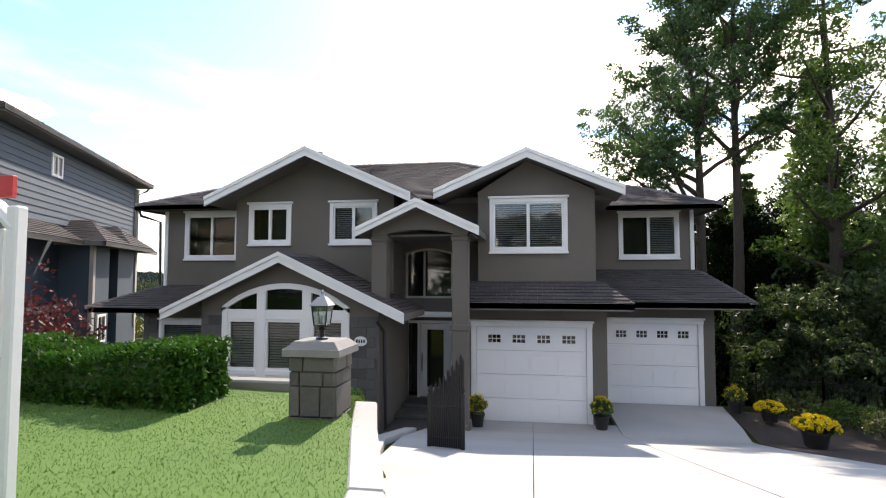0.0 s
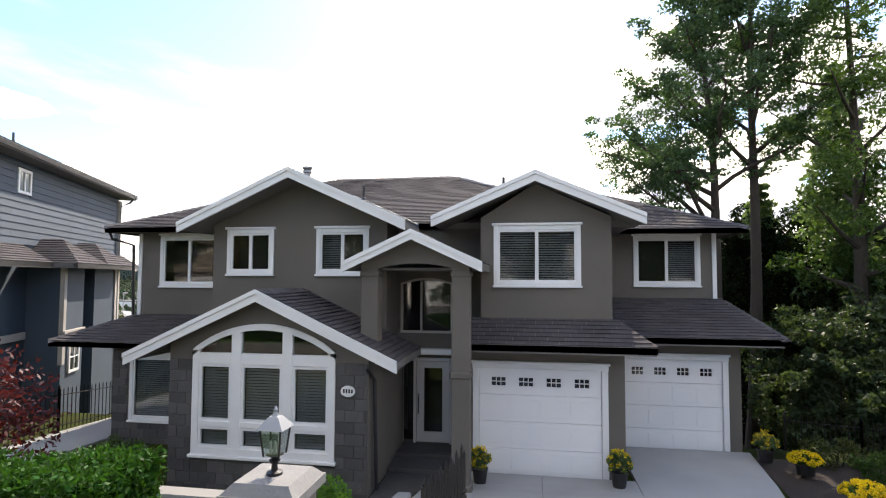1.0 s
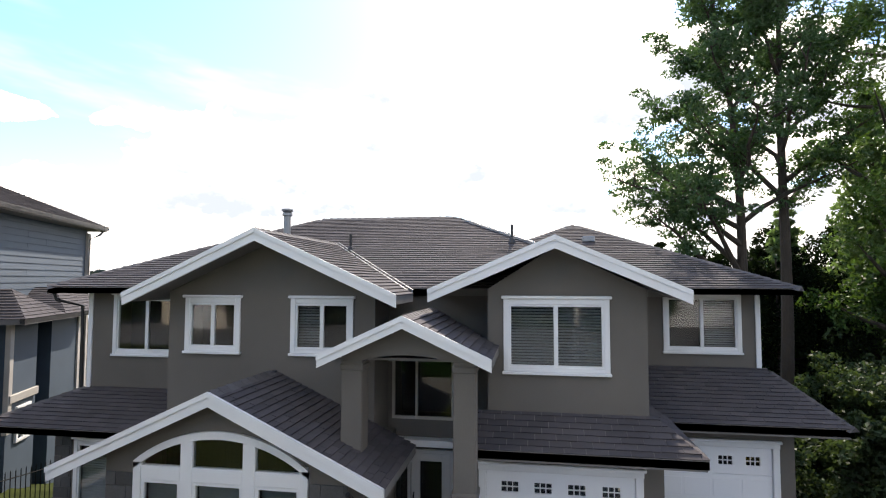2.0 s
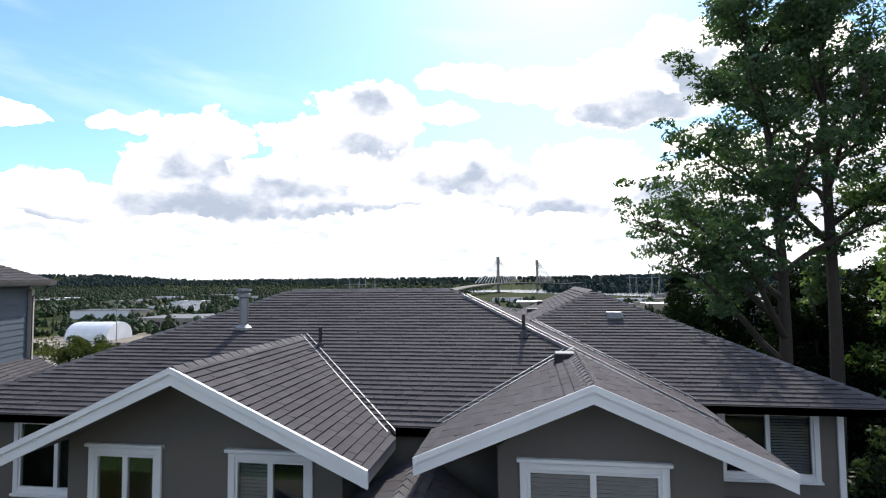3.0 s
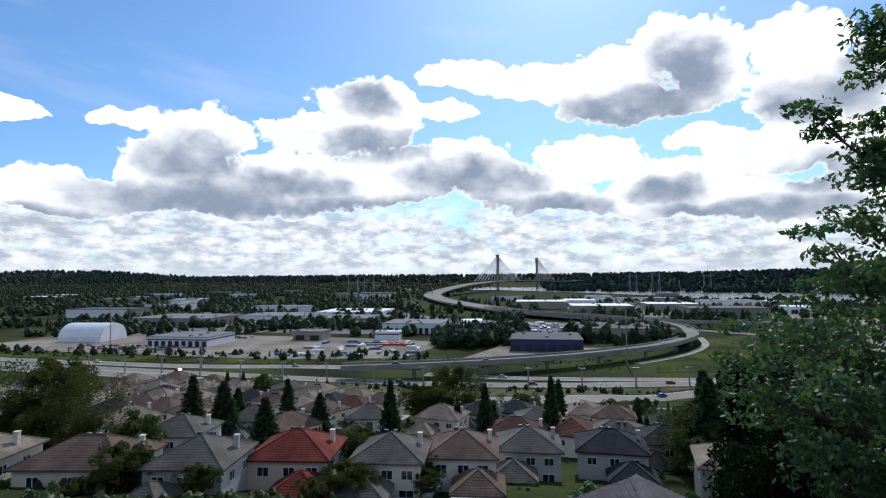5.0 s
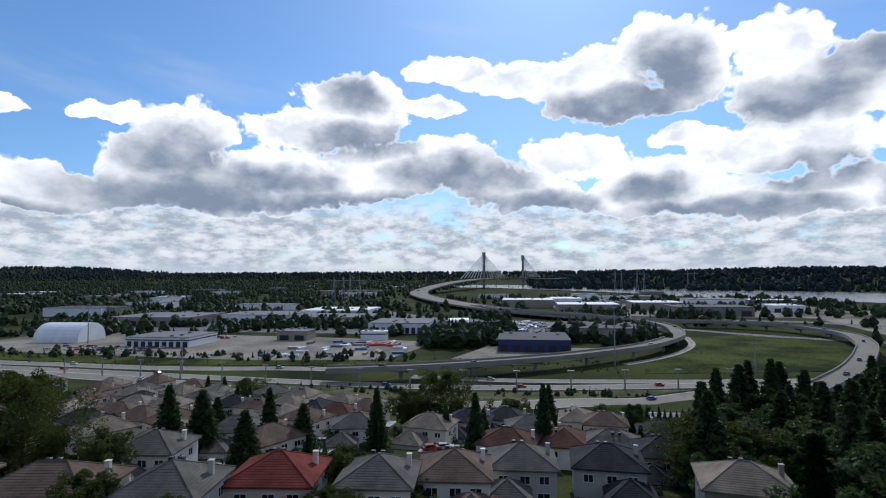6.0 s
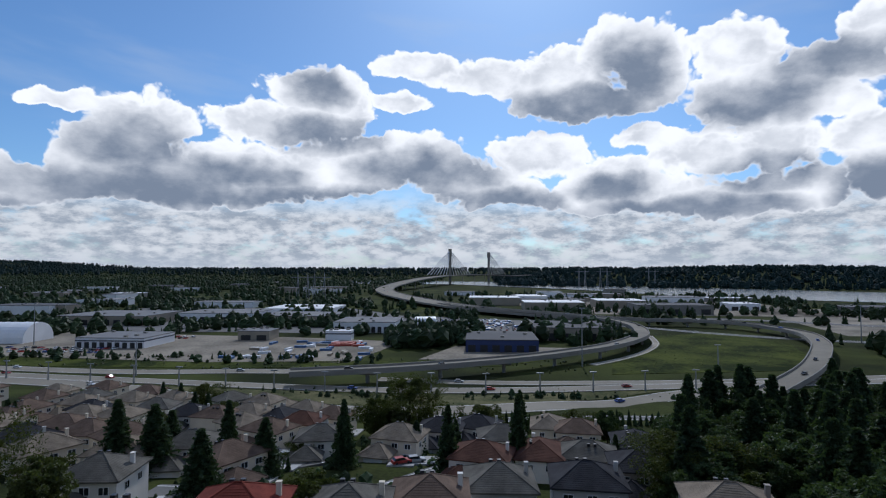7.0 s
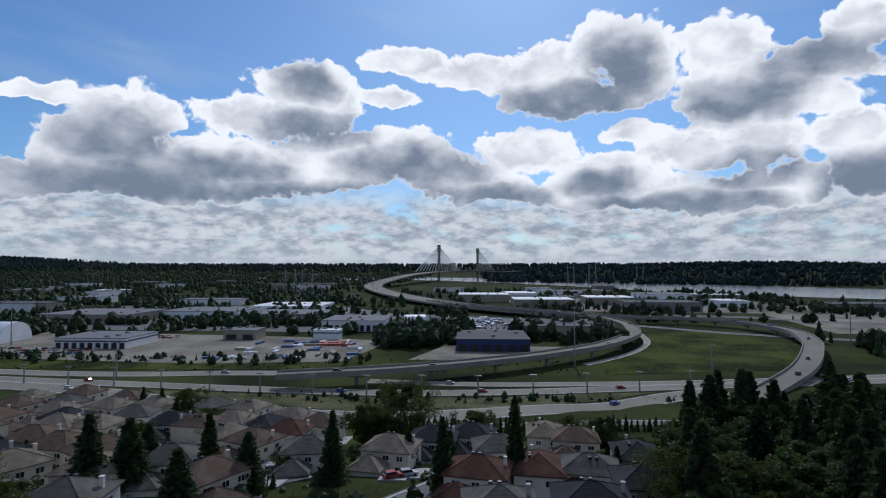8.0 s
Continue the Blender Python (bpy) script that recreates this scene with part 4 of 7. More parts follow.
# ---- front yard ----
def draped(name, poly, mat, lift, label, category, thick=0.12, step=0.5, zf=None, kind="structure"):
    """A paved or planted sheet over the land: an outline in plan, cut into strips that follow the slope."""
    ys, xs = [p[1] for p in poly], [p[0] for p in poly]
    bm = bmesh.new()
    zf = zf or land
    across = step * 1.6
    y = min(ys)
    made = {}

    def corner(a, b, d):
        key = (round(a, 3), round(b, 3), d)
        if key not in made:
            made[key] = bm.verts.new((a, b, zf(a, b) + lift - (thick if d else 0)))
        return made[key]
    edges = {}
    while y < max(ys) - 1e-6:
        y2 = min(y + step, max(ys))
        band = clip(clip(poly, lambda p: p[1] - y), lambda p: y2 - p[1])
        if len(band) >= 3:
            x = math.floor(min(p[0] for p in band) / across) * across
            while x < max(p[0] for p in band):
                cell = clip(clip(band, lambda p: p[0] - x), lambda p: x + across - p[0])
                ring = []
                for p in cell:
                    v = corner(p[0], p[1], 0)
                    if v not in ring:
                        ring.append(v)
                if len(ring) >= 3:
                    try:
                        bm.faces.new(ring)
                        for i in range(len(ring)):
                            e = (ring[i], ring[(i + 1) % len(ring)])
                            edges[frozenset(e)] = edges.get(frozenset(e), ()) + (e,)
                    except ValueError:
                        pass
                x += across
        y = y2
    for es in edges.values():
        if len(es) == 1:
            p, q = es[0]
            try:
                bm.faces.new((q, p, corner(p.co.x, p.co.y, 1), corner(q.co.x, q.co.y, 1)))
            except ValueError:
                pass
    ob = part(name, bm, mat)
    return tagged(ob, label, category, kind=kind)


dz = lambda x, y: drive_z(y)
JOINT_X, JOINT_Y = (0.45, 3.0, 5.1), (-9.4, -6.4, -3.4, -0.4)
drive = thing("driveway", "pale broom-finished concrete driveway sloping down to the garage", "driveway", kind="structure")


def drive_slab(poly):
    ob = draped("slab", poly, CONCRETE, 0.05, "", "", zf=dz)
    for k in ("label", "category", "kind"):
        if k in ob:
            del ob[k]
    ob.parent = drive


TE = terrace_edge
for ya, yb in ((-9.4, -6.6), (-6.6, -3.6), (-3.6, -0.02)):
    g = 0.004
    drive_slab([(TE(ya) + 0.12, ya + g), (2.6 - g, ya + g), (2.6 - g, yb - g), (TE(yb) + 0.12, yb - g)])
    drive_slab([(2.6 + g, ya + g), (4.35 - g, ya + g), (4.35 - g, yb - g), (2.6 + g, yb - g)])
drive_slab([(4.36, -9.39), (7.9, -9.39), (6.9, -5.2), (4.36, -5.2)])
drive_slab([(4.36, -5.18), (6.9, -5.18), (6.55, -2.4), (6.6, -1.4), (4.36, -1.4)])
drive_slab([(4.36, -1.38), (6.6, -1.38), (6.9, 0.2), (7.15, 2.18), (4.36, 2.18)])
draped("street", [(-60, -30), (60, -30), (60, -9.42), (0.5, -9.42), (0.5, -12.9), (-60, -12.9)], ASPHALT, 0.03, "grey asphalt street in front of the house", "street", zf=lambda x, y: 1.85)


def grass_field(name, x0, x1, y0, y1, n, hmin, hmax, mat, label, zf=land):
    rng = np.random.RandomState(5)
    xs, ys = rng.uniform(x0, x1, n), rng.uniform(y0, y1, n)
    verts, faces = [], []
    for x, y in zip(xs, ys):
        if x > terrace_edge(y) - 0.02 - 0.06 * rng.rand():
            continue
        z = zf(x, y) + 0.02
        h, a, w, t = rng.uniform(hmin, hmax), rng.uniform(0, 6.3), 0.0045, rng.uniform(0.005, 0.025)
        c, s = math.cos(a), math.sin(a)
        k = len(verts)
        verts += [(x - c * w, y - s * w, z), (x + c * w, y + s * w, z), (x - s * t, y + c * t, z + h)]
        faces.append((k, k + 1, k + 2))
    return tagged(raw_mesh(name, verts, faces, mat), label, "grass", kind="stuff")


LAWN_TURF = material("turf", (0.064, 0.13, 0.018), 0.9, 0.8, 0.25, 30, 0.2, tint=(0.055, 0.115, 0.015), bump_dist=0.01)
draped("lawn", [(-14, -12.8), (TE(-12.6) - 0.03, -12.8), (TE(-9.4) - 0.05, -9.4), (TE(-8.3) - 0.05, -8.3), (TE(-7.8) - 0.05, -7.8), (0.55, -6.75), (-14, -6.75)], LAWN_TURF, 0.025, "bright green mown lawn on a raised terrace", "lawn")
grass_field("grass", -7, 2.0, -11.6, -6.9, 150000, 0.008, 0.02, GRASS, "short bright green blades of lawn grass")

# low concrete kerb between lawn and drive, and ledges of the bed
kerb = thing("kerb_wall", "stepped pale concrete kerb wall beside the walk", "wall", kind="structure")
for a, b, top in ((-10.4, -9.2, 2.0), (-9.2, -8.0, 2.0), (-8.0, -7.1, 1.99), (-7.1, -6.0, 0.0), (-6.0, -4.8, 0.0), (-4.8, -3.4, 0.0), (-3.4, -2.1, 0.0)):
    bm = bmesh.new()
    v = soft_box(bm, -0.11, 0.11, a, b - 0.006, -0.2, top or 1.0, 0.015)
    for q in bm.verts:
        if not top and q.co.z > 0:
            q.co.z += drive_z(q.co.y) + 0.1 - 1.0
        q.co.x += TE(a) + (TE(b) - TE(a)) * (q.co.y - a) / (b - a)
    part("kerb_stone", bm, CONCRETE, kerb)
bm = bmesh.new()
soft_box(bm, -8, 0.36, -6.78, -6.58, -0.2, 2.08, 0.02)
tagged(part("retaining_wall", bm, PLAIN), "concrete retaining wall behind the hedge", "wall", kind="structure")
bm = bmesh.new()
soft_box(bm, -4.4, -0.6, -3.3, -3.0, 0.0, 0.5, 0.02)
tagged(part("garden_ledge", bm, CONCRETE), "low pale concrete ledge along the planting bed", "ledge", kind="structure")
draped("side_path", [(-9.2, -4.6), (-7.4, -4.6), (-7.3, 6.0), (-8.6, 6.0)], CONCRETE, 0.05, "pale concrete path between two houses", "path")
draped("garden_bed", [(6.75, -7.8), (14, -7.8), (14, 2.0), (7.2, 2.2), (7.0, 0.2), (6.62, -2.4), (6.95, -5.2)], SOIL, 0.02, "dark bark mulch bed beside the driveway", "garden bed")


def stone_pillar():
    p = thing("stone_pillar", "square grey granite gate pillar with pale cap", "pillar", (0.79, -7.6, 1.2))
    rng = random.Random(4)
    bm = bmesh.new()
    box(bm, -0.175, 0.175, -0.175, 0.175, 0, 1.3)
    part("core", bm, PLAIN, p)
    rows = [0.0, 0.22, 0.40, 0.64, 0.80, 1.05, 1.17, 1.30]
    for face in range(4):
        for z0, z1 in zip(rows, rows[1:]):
            cuts = [-0.2, rng.uniform(-0.1, 0.11), 0.2] if rng.random() < 0.75 else [-0.2, rng.uniform(-0.12, -0.05), rng.uniform(0.05, 0.12), 0.2]
            for a, b in zip(cuts, cuts[1:]):
                bm = bmesh.new()
                soft_box(bm, a + 0.004, b - 0.004, -0.2 - rng.uniform(0, 0.016), -0.172, z0 + 0.004, z1 - 0.004, 0.008)
                bmesh.ops.rotate(bm, verts=bm.verts[:], cent=(0, 0, 0), matrix=Matrix.Rotation(face * math.pi / 2, 3, "Z"))
                part("stone", bm, GRANITE, p)
    bm = bmesh.new()
    prism(bm, [(-0.25, -0.25), (0.25, -0.25), (0.25, 0.25), (-0.25, 0.25)], 1.30, 1.36, "z")
    v = box(bm, -0.24, 0.24, -0.24, 0.24, 1.36, 1.42)
    for q in v[4:]:
        q.co.x *= 0.75
        q.co.y *= 0.75
    part("cap", bm, CAPSTONE, p, "pale sloped cap stone")


def lantern():
    p = thing("lantern", "black metal post lantern with glass sides on a stone cap", "lantern", (0.79, -7.6, 2.62))
    bm = bmesh.new()
    lathe(bm, [(0.06, 0), (0.06, 0.02), (0.025, 0.03), (0.022, 0.08), (0.045, 0.11), (0.02, 0.13), (0.07, 0.155)], (0, 0, 0), 12)
    part("stem", bm, IRON, p)
    for k in range(4):
        bm = bmesh.new()
        a = k * math.pi / 2 + math.pi / 4
        c, s = math.cos(a), math.sin(a)
        tube(bm, [(c * 0.085, s * 0.085, 0.15), (c * 0.115, s * 0.115, 0.36)], 0.008, 6)
        part("bar", bm, IRON, p)
    for k in range(4):
        bm = bmesh.new()
        v = box(bm, -0.055, 0.055, -0.064, -0.062, 0.16, 0.35)
        for q in v[4:]:
            q.co.x *= 1.35
            q.co.y *= 1.33
        bmesh.ops.rotate(bm, verts=bm.verts[:], cent=(0, 0, 0), matrix=Matrix.Rotation(k * math.pi / 2, 3, "Z"))
        part("pane", bm, GLASS, p).visible_shadow = False
    bm = bmesh.new()
    v = box(bm, -0.105, 0.105, -0.105, 0.105, 0.36, 0.45)
    for q in v[4:]:
        q.co.x *= 0.35
        q.co.y *= 0.35
    lathe(bm, [(0.03, 0.45), (0.012, 0.48), (0.02, 0.5), (0.004, 0.53)], (0, 0, 0), 10)
    part("roof", bm, FLASHING, p, "pale metal hipped lantern roof")
    for k in (-1, 0, 1):
        bm = bmesh.new()
        lathe(bm, [(0.012, 0.16), (0.012, 0.24), (0.004, 0.26)], (k * 0.03, 0.01 * k, 0), 8)
        part("candle", bm, BLIND, p)
    p.scale = (0.86, 0.86, 0.82)


stone_pillar()
lantern()


def leaf_cloud(centres, per, spread, size, rng, flat=0.0):
    """Folded leaves round centres. Returns corner points and faces."""
    c = np.asarray(centres, float)
    n = len(c) * per
    at = np.repeat(c, per, 0)
    off = rng.normal(0, 1, (n, 3))
    off *= (rng.uniform(0.3, 1, (n, 1)) ** 0.5) / np.linalg.norm(off, axis=1, keepdims=True)
    sp = np.asarray(spread, float)
    at = at + off * (np.repeat(sp, per)[:, None] if sp.ndim else sp) * np.array([1, 1, 1 - flat])
    a = rng.normal(0, 1, (n, 3))
    a /= np.linalg.norm(a, axis=1, keepdims=True)
    b = np.cross(a, rng.normal(0, 1, (n, 3)))
    b /= np.linalg.norm(b, axis=1, keepdims=True) + 1e-9
    s = size * rng.uniform(0.6, 1.3, (n, 1))
    verts = np.stack([at - a * s, at + b * s * 0.45, at + a * s, at - b * s * 0.45], 1).reshape(-1, 3)
    faces = np.arange(n * 4).reshape(-1, 4)
    return verts, faces


def crown(name, verts, faces, mat, parent, label=""):
    return raw_mesh(name, verts.tolist(), faces.tolist(), mat, parent, label, kind="stuff")


def branch_tree(name, label, at, height, radius, seed, mat, stems=1, per=26, leaf=0.13, clear=0.45, limbs=12, group="", lean=0.0, bare=0.0, twigs=9, squash=1.0, tight=1.0, joined=False):
    """A broad-leaved tree: tapered trunk, forking limbs, twigs that end in leaf clumps."""
    rng = np.random.RandomState(seed)
    t = thing(name, label, "tree", at, 0, group)
    tips, sizes = [], []
    together = bmesh.new()
    for k in range(stems):
        bm = bmesh.new()
        ang = rng.uniform(0, 6.3)
        top = np.array([math.cos(ang) * lean * height + rng.normal(0, 0.1), math.sin(ang) * lean * height, height * rng.uniform(0.9, 1.0)])
        base = np.array([0.45 * k * math.cos(ang), 0.45 * k * math.sin(ang), -0.5])
        pts = [tuple(base + (top - base) * f + np.array([0.2 * math.sin(f * 5 + k), 0.2 * math.cos(f * 4), 0]) * f * height * 0.05) for f in np.linspace(0, 1, 7)]
        r0 = height * 0.016 + 0.03
        tube(bm, pts, [r0 * (1 - 0.85 * f) * (1.35 if f == 0 else 1) for f in np.linspace(0, 1, 7)], 9)
        part("trunk", bm, BARK, t)
        for i in range(limbs):
            f = clear + (0.97 - clear) * (i + rng.uniform(0, 1)) / limbs
            j = min(int(f * 6), 5)
            p = np.array(pts[j]) + (np.array(pts[j + 1]) - np.array(pts[j])) * (f * 6 - j)
            az = i * 2.4 + rng.uniform(-0.5, 0.5)
            prof = math.sin(math.pi * min(max((f - clear) / (1.05 - clear), 0.12), 1) ** 0.8) ** 0.7
            ln = radius * prof * rng.uniform(0.7, 1.15)
            tip = p + np.array([math.cos(az) * ln, math.sin(az) * ln, ln * rng.uniform(0.25, 0.75) * squash])
            mid = (p + tip) / 2 + np.array([0, 0, -0.05 * ln])
            bm = together if joined else bmesh.new()
            tube(bm, [tuple(p), tuple(mid), tuple(tip)], [r0 * 0.42 * (1 - 0.6 * f), r0 * 0.26 * (1 - 0.5 * f), 0.012], 6)
            if not joined:
                part("limb", bm, BARK, t)
            for q in range(twigs):
                g = 0.35 + 0.7 * (q + 0.5) / twigs
                e = (p + (tip - p) * g) + rng.normal(0, 1, 3) * ln * 0.24 * np.array([1, 1, 0.8])
                tips.append(e)
                sizes.append((ln * 0.16 + radius * 0.07) * tight)
    if joined:
        part("limb", together, BARK, t, kind="stuff")
    else:
        together.free()
    v, f = leaf_cloud(tips, per, sizes, leaf, rng)
    crown("crown", v, f, mat, t)
    return t


def maple_tree(label, at, height, seed, limbs, tilt=(0.0, 0.0)):
    """A tall open maple: a forking trunk, long rising limbs that divide, and flat sprays of leaves towards their ends.
    limbs: (height on the trunk, turn, length, rise, first leafy stretch)."""
    rng = np.random.RandomState(seed)
    t = thing("maple_tree", label, "tree", at)
    r0 = 0.27
    stem = lambda f: np.array([tilt[0] * f * f + 0.12 * math.sin(f * 7 + seed), tilt[1] * f + 0.12 * math.cos(f * 6), -0.5 + (height + 0.5) * f])
    fs = np.linspace(0, 1, 10)
    bm = bmesh.new()
    tube(bm, [tuple(stem(f)) for f in fs], [r0 * (1.3 if f == 0 else 1) * (1 - 0.92 * f ** 0.9) + 0.012 for f in fs], 10)
    part("trunk", bm, BARK, t)
    centres, sizes = [], []
    for f, turn, ln, rise, first in limbs:
        a, e = math.radians(turn), math.radians(rise)
        p = stem(f)
        d = np.array([math.cos(a) * math.cos(e), math.sin(a) * math.cos(e), math.sin(e)])
        sag = np.array([0, 0, -0.10 * ln])
        path = [p + d * ln * g + sag * (g * g) + rng.normal(0, 0.05, 3) * (g > 0) for g in np.linspace(0, 1, 6)]
        r1 = r0 * (1 - 0.92 * f ** 0.9) * 0.6 + 0.015
        bm = bmesh.new()
        tube(bm, [tuple(q) for q in path], [r1 * (1 - 0.85 * g) + 0.008 for g in np.linspace(0, 1, 6)], 7)
        for k in range(9):
            g = first + (1.0 - first) * (k + rng.uniform(0, 1)) / 9
            i = min(int(g * 5), 4)
            q = path[i] + (path[i + 1] - path[i]) * (g * 5 - i)
            side = d * 0.5 + rng.normal(0, 0.6, 3) + np.array([0, 0, 0.15])
            side *= rng.uniform(0.16, 0.3) * ln / np.linalg.norm(side)
            tube(bm, [tuple(q), tuple(q + side * 0.5 + np.array([0, 0, 0.05])), tuple(q + side)], [r1 * 0.22 + 0.006, 0.01, 0.005], 4)
            for h in (0.4, 0.8, 1.15):
                centres.append(q + side * h + rng.normal(0, 0.12, 3))
                sizes.append(rng.uniform(0.28, 0.6))
        part("limb", bm, BARK, t)
    v, f = leaf_cloud(centres, 62, sizes, 0.082, rng, 0.6)
    crown("crown", v, f, LEAF_MAPLE, t)
    return t


def conifer(name, label, at, height, radius, seed, mat, group="", per=10, leaf=0.28, skirt=0.08, ragged=0.25):
    """A conifer: straight tapered trunk, drooping boughs in whorls, sprays of needles along each."""
    rng = np.random.RandomState(seed)
    t = thing(name, label, "tree", at, 0, group)
    bm = bmesh.new()
    tube(bm, [(0, 0, -0.5), (0, 0, height * 0.5), (0, 0, height * 0.98)], [height * 0.018 + 0.04, height * 0.011 + 0.02, 0.015], 8)
    part("trunk", bm, BARK, t)
    cs, ss = [], []
    n = int(height * 2.6)
    for i in range(n):
        f = skirt + (1 - skirt) * i / n
        rr = radius * (1 - f) ** 0.8 * rng.uniform(1 - ragged, 1 + ragged) + 0.12
        z = f * height
        k = max(4, int(9 * (1 - f)) + 3)
        a0 = rng.uniform(0, 6.3)
        for j in range(k):
            a = a0 + j * math.tau / k + rng.uniform(-0.2, 0.2)
            r2 = rr * rng.uniform(0.65, 1.1)
            for g in (0.35, 0.65, 0.95):
                cs.append((math.cos(a) * r2 * g, math.sin(a) * r2 * g, z - 0.28 * r2 * g * g))
                ss.append(0.13 * rr + 0.14)
    v, f = leaf_cloud(cs, per, ss, leaf, rng, 0.4)
    crown("crown", v, f, mat, t)
    return t


def shrub(name, label, at, size, seed, mat, n=40, per=40, leaf=0.06, category="shrub", flower=None):
    """A leafy bush on short stems; size is its width, depth and height."""
    rng = np.random.RandomState(seed)
    t = thing(name, label, category, at)
    bm = bmesh.new()
    for k in range(5):
        a = k * 1.3
        tube(bm, [(0, 0, -0.05), (math.cos(a) * size[0] * 0.15, math.sin(a) * size[1] * 0.15, size[2] * 0.5)], [0.02, 0.008], 5)
    part("stem", bm, BARK, t)
    u = rng.normal(0, 1, (n, 3))
    u /= np.linalg.norm(u, axis=1, keepdims=True)
    u *= rng.uniform(0.45, 1.0, (n, 1))
    c = u * np.array([size[0] / 2, size[1] / 2, size[2] / 2]) + np.array([0, 0, size[2] / 2])
    v, f = leaf_cloud(c, per, min(size) * 0.22, leaf, rng)
    crown("foliage", v, f, mat, t)
    if flower:
        top = c[u[:, 2] > -0.25]
        v, f = leaf_cloud(top * np.array([1.04, 1.04, 1.05]), flower[1], min(size) * 0.2, flower[2], rng)
        crown("blossom", v, f, flower[0], t, "yellow blossoms")
    return t


def hedge():
    t = thing("hedge", "clipped dense green hedge on the lawn's edge", "hedge", (-3.75, -7.45, 1.95))
    rng = np.random.RandomState(8)
    n = 5200
    q = rng.uniform(-1, 1, (n, 3))
    k = rng.randint(0, 3, n)
    for i in range(n):
        if k[i] == 0:
            q[i, 0] = math.copysign(rng.uniform(0.95, 1), q[i, 0])
        elif k[i] == 1:
            q[i, 1] = math.copysign(rng.uniform(0.75, 1), q[i, 1])
        else:
            q[i, 2] = rng.uniform(0.75, 1)
    c = q * np.array([3.35, 0.36, 0.27]) + np.array([0, 0, 0.30])
    c[:, 2] += 0.05 * np.sin(c[:, 0] * 2.1) + 0.03 * np.sin(c[:, 0] * 5)
    v, f = leaf_cloud(c, 12, 0.07, 0.028, rng)
    crown("foliage", v, f, LEAF_HEDGE, t)
    bm = bmesh.new()
    for i in range(22):
        x = -3.1 + i * 0.295
        tube(bm, [(x, 0, -0.1), (x + 0.05, 0.03, 0.45)], [0.025, 0.012], 6)
    part("stem", bm, BARK, t, kind="stuff")
    bm = bmesh.new()
    soft_box(bm, -3.2, 3.2, -0.24, 0.24, 0.1, 0.46, 0.1)
    part("inner_growth", bm, LEAF_DARK, t)


hedge()


def flower_pot(name, label, at, r, h, plant_h, seed, yellow=30, leafmat=None, spread=1.4):
    t = thing(name, label, "plant pot", at)
    bm = bmesh.new()
    lathe(bm, [(r * 0.72, 0), (r * 0.95, h * 0.85), (r * 1.03, h * 0.86), (r * 1.03, h), (r * 0.93, h), (r * 0.9, h * 0.9)], (0, 0, 0), 18)
    part("pot", bm, POT, t)
    rng = np.random.RandomState(seed)
    n = 60
    u = rng.normal(0, 1, (n, 3))
    u /= np.linalg.norm(u, axis=1, keepdims=True)
    u[:, 2] = np.abs(u[:, 2]) * 0.95
    c = u * np.array([r * spread, r * spread, plant_h * 0.6]) * rng.uniform(0.5, 1, (n, 1)) + np.array([0, 0, h + plant_h * 0.15])
    v, f = leaf_cloud(c, 34, r * 0.3, 0.035, rng)
    crown("foliage", v, f, leafmat or LEAF_DARK, t)
    outer = u * np.array([r * spread, r * spread, plant_h * 0.62]) + np.array([0, 0, h + plant_h * 0.17])
    v, f = leaf_cloud(outer, yellow, r * 0.24, 0.02, rng)
    crown("blossom", v, f, FLOWER, t, "yellow blossoms")


flower_pot("flower_pot", "black pot of yellow chrysanthemums between the garage doors", (4.0, -0.35, 0.05), 0.16, 0.28, 0.5, 1, 12)
flower_pot("flower_pot", "black pot of yellow chrysanthemums beside the front walk", (1.45, -0.6, 0.05), 0.15, 0.28, 0.5, 2, 9)
flower_pot("flower_pot", "black pot with sparse yellow flowers by the garage corner", (7.25, 1.6, 0.05), 0.17, 0.25, 0.5, 3, 8)
flower_pot("flower_pot", "low pot full of yellow flowers on the mulch", (7.75, 1.0, 0.03), 0.2, 0.22, 0.25, 4, 60, LEAF_LIGHT)
flower_pot("flower_pot", "wide pot full of bright yellow flowers on the mulch", (7.55, -1.4, 0.18), 0.24, 0.3, 0.3, 5, 90, LEAF_LIGHT)
for k in range(7):
    x, y = 8.8 + 0.3 * k, 1.9 - 1.05 * k
    shrub("shrub", "soft green lavender-like bush in the mulch bed", (x, y, land(x, y)), (1.3, 1.2, 0.6), 20 + k, LEAF_LIGHT if k % 2 else LEAF_OLIVE, 34, 46, 0.04)
shrub("shrub", "small round light green bush beside the kerb", (0.22, -5.0, 1.0), (0.42, 0.55, 0.72), 31, LEAF_LIME, 34, 50, 0.03)
shrub("shrub", "low dark green bush beside the house wall", (-5.6, -1.3, 0.1), (1.6, 1.1, 0.55), 32, LEAF_DARK, 40, 50, 0.05)
shrub("shrub", "low dark green bush beside the house wall", (-4.2, -2.8, 0.1), (1.2, 0.9, 0.5), 33, LEAF_DARK, 36, 44, 0.05)
shrub("shrub", "dark red leaved maple bush beside the path", (-5.9, -4.0, 0.1), (2.9, 1.7, 3.1), 34, LEAF_RED, 100, 34, 0.055)


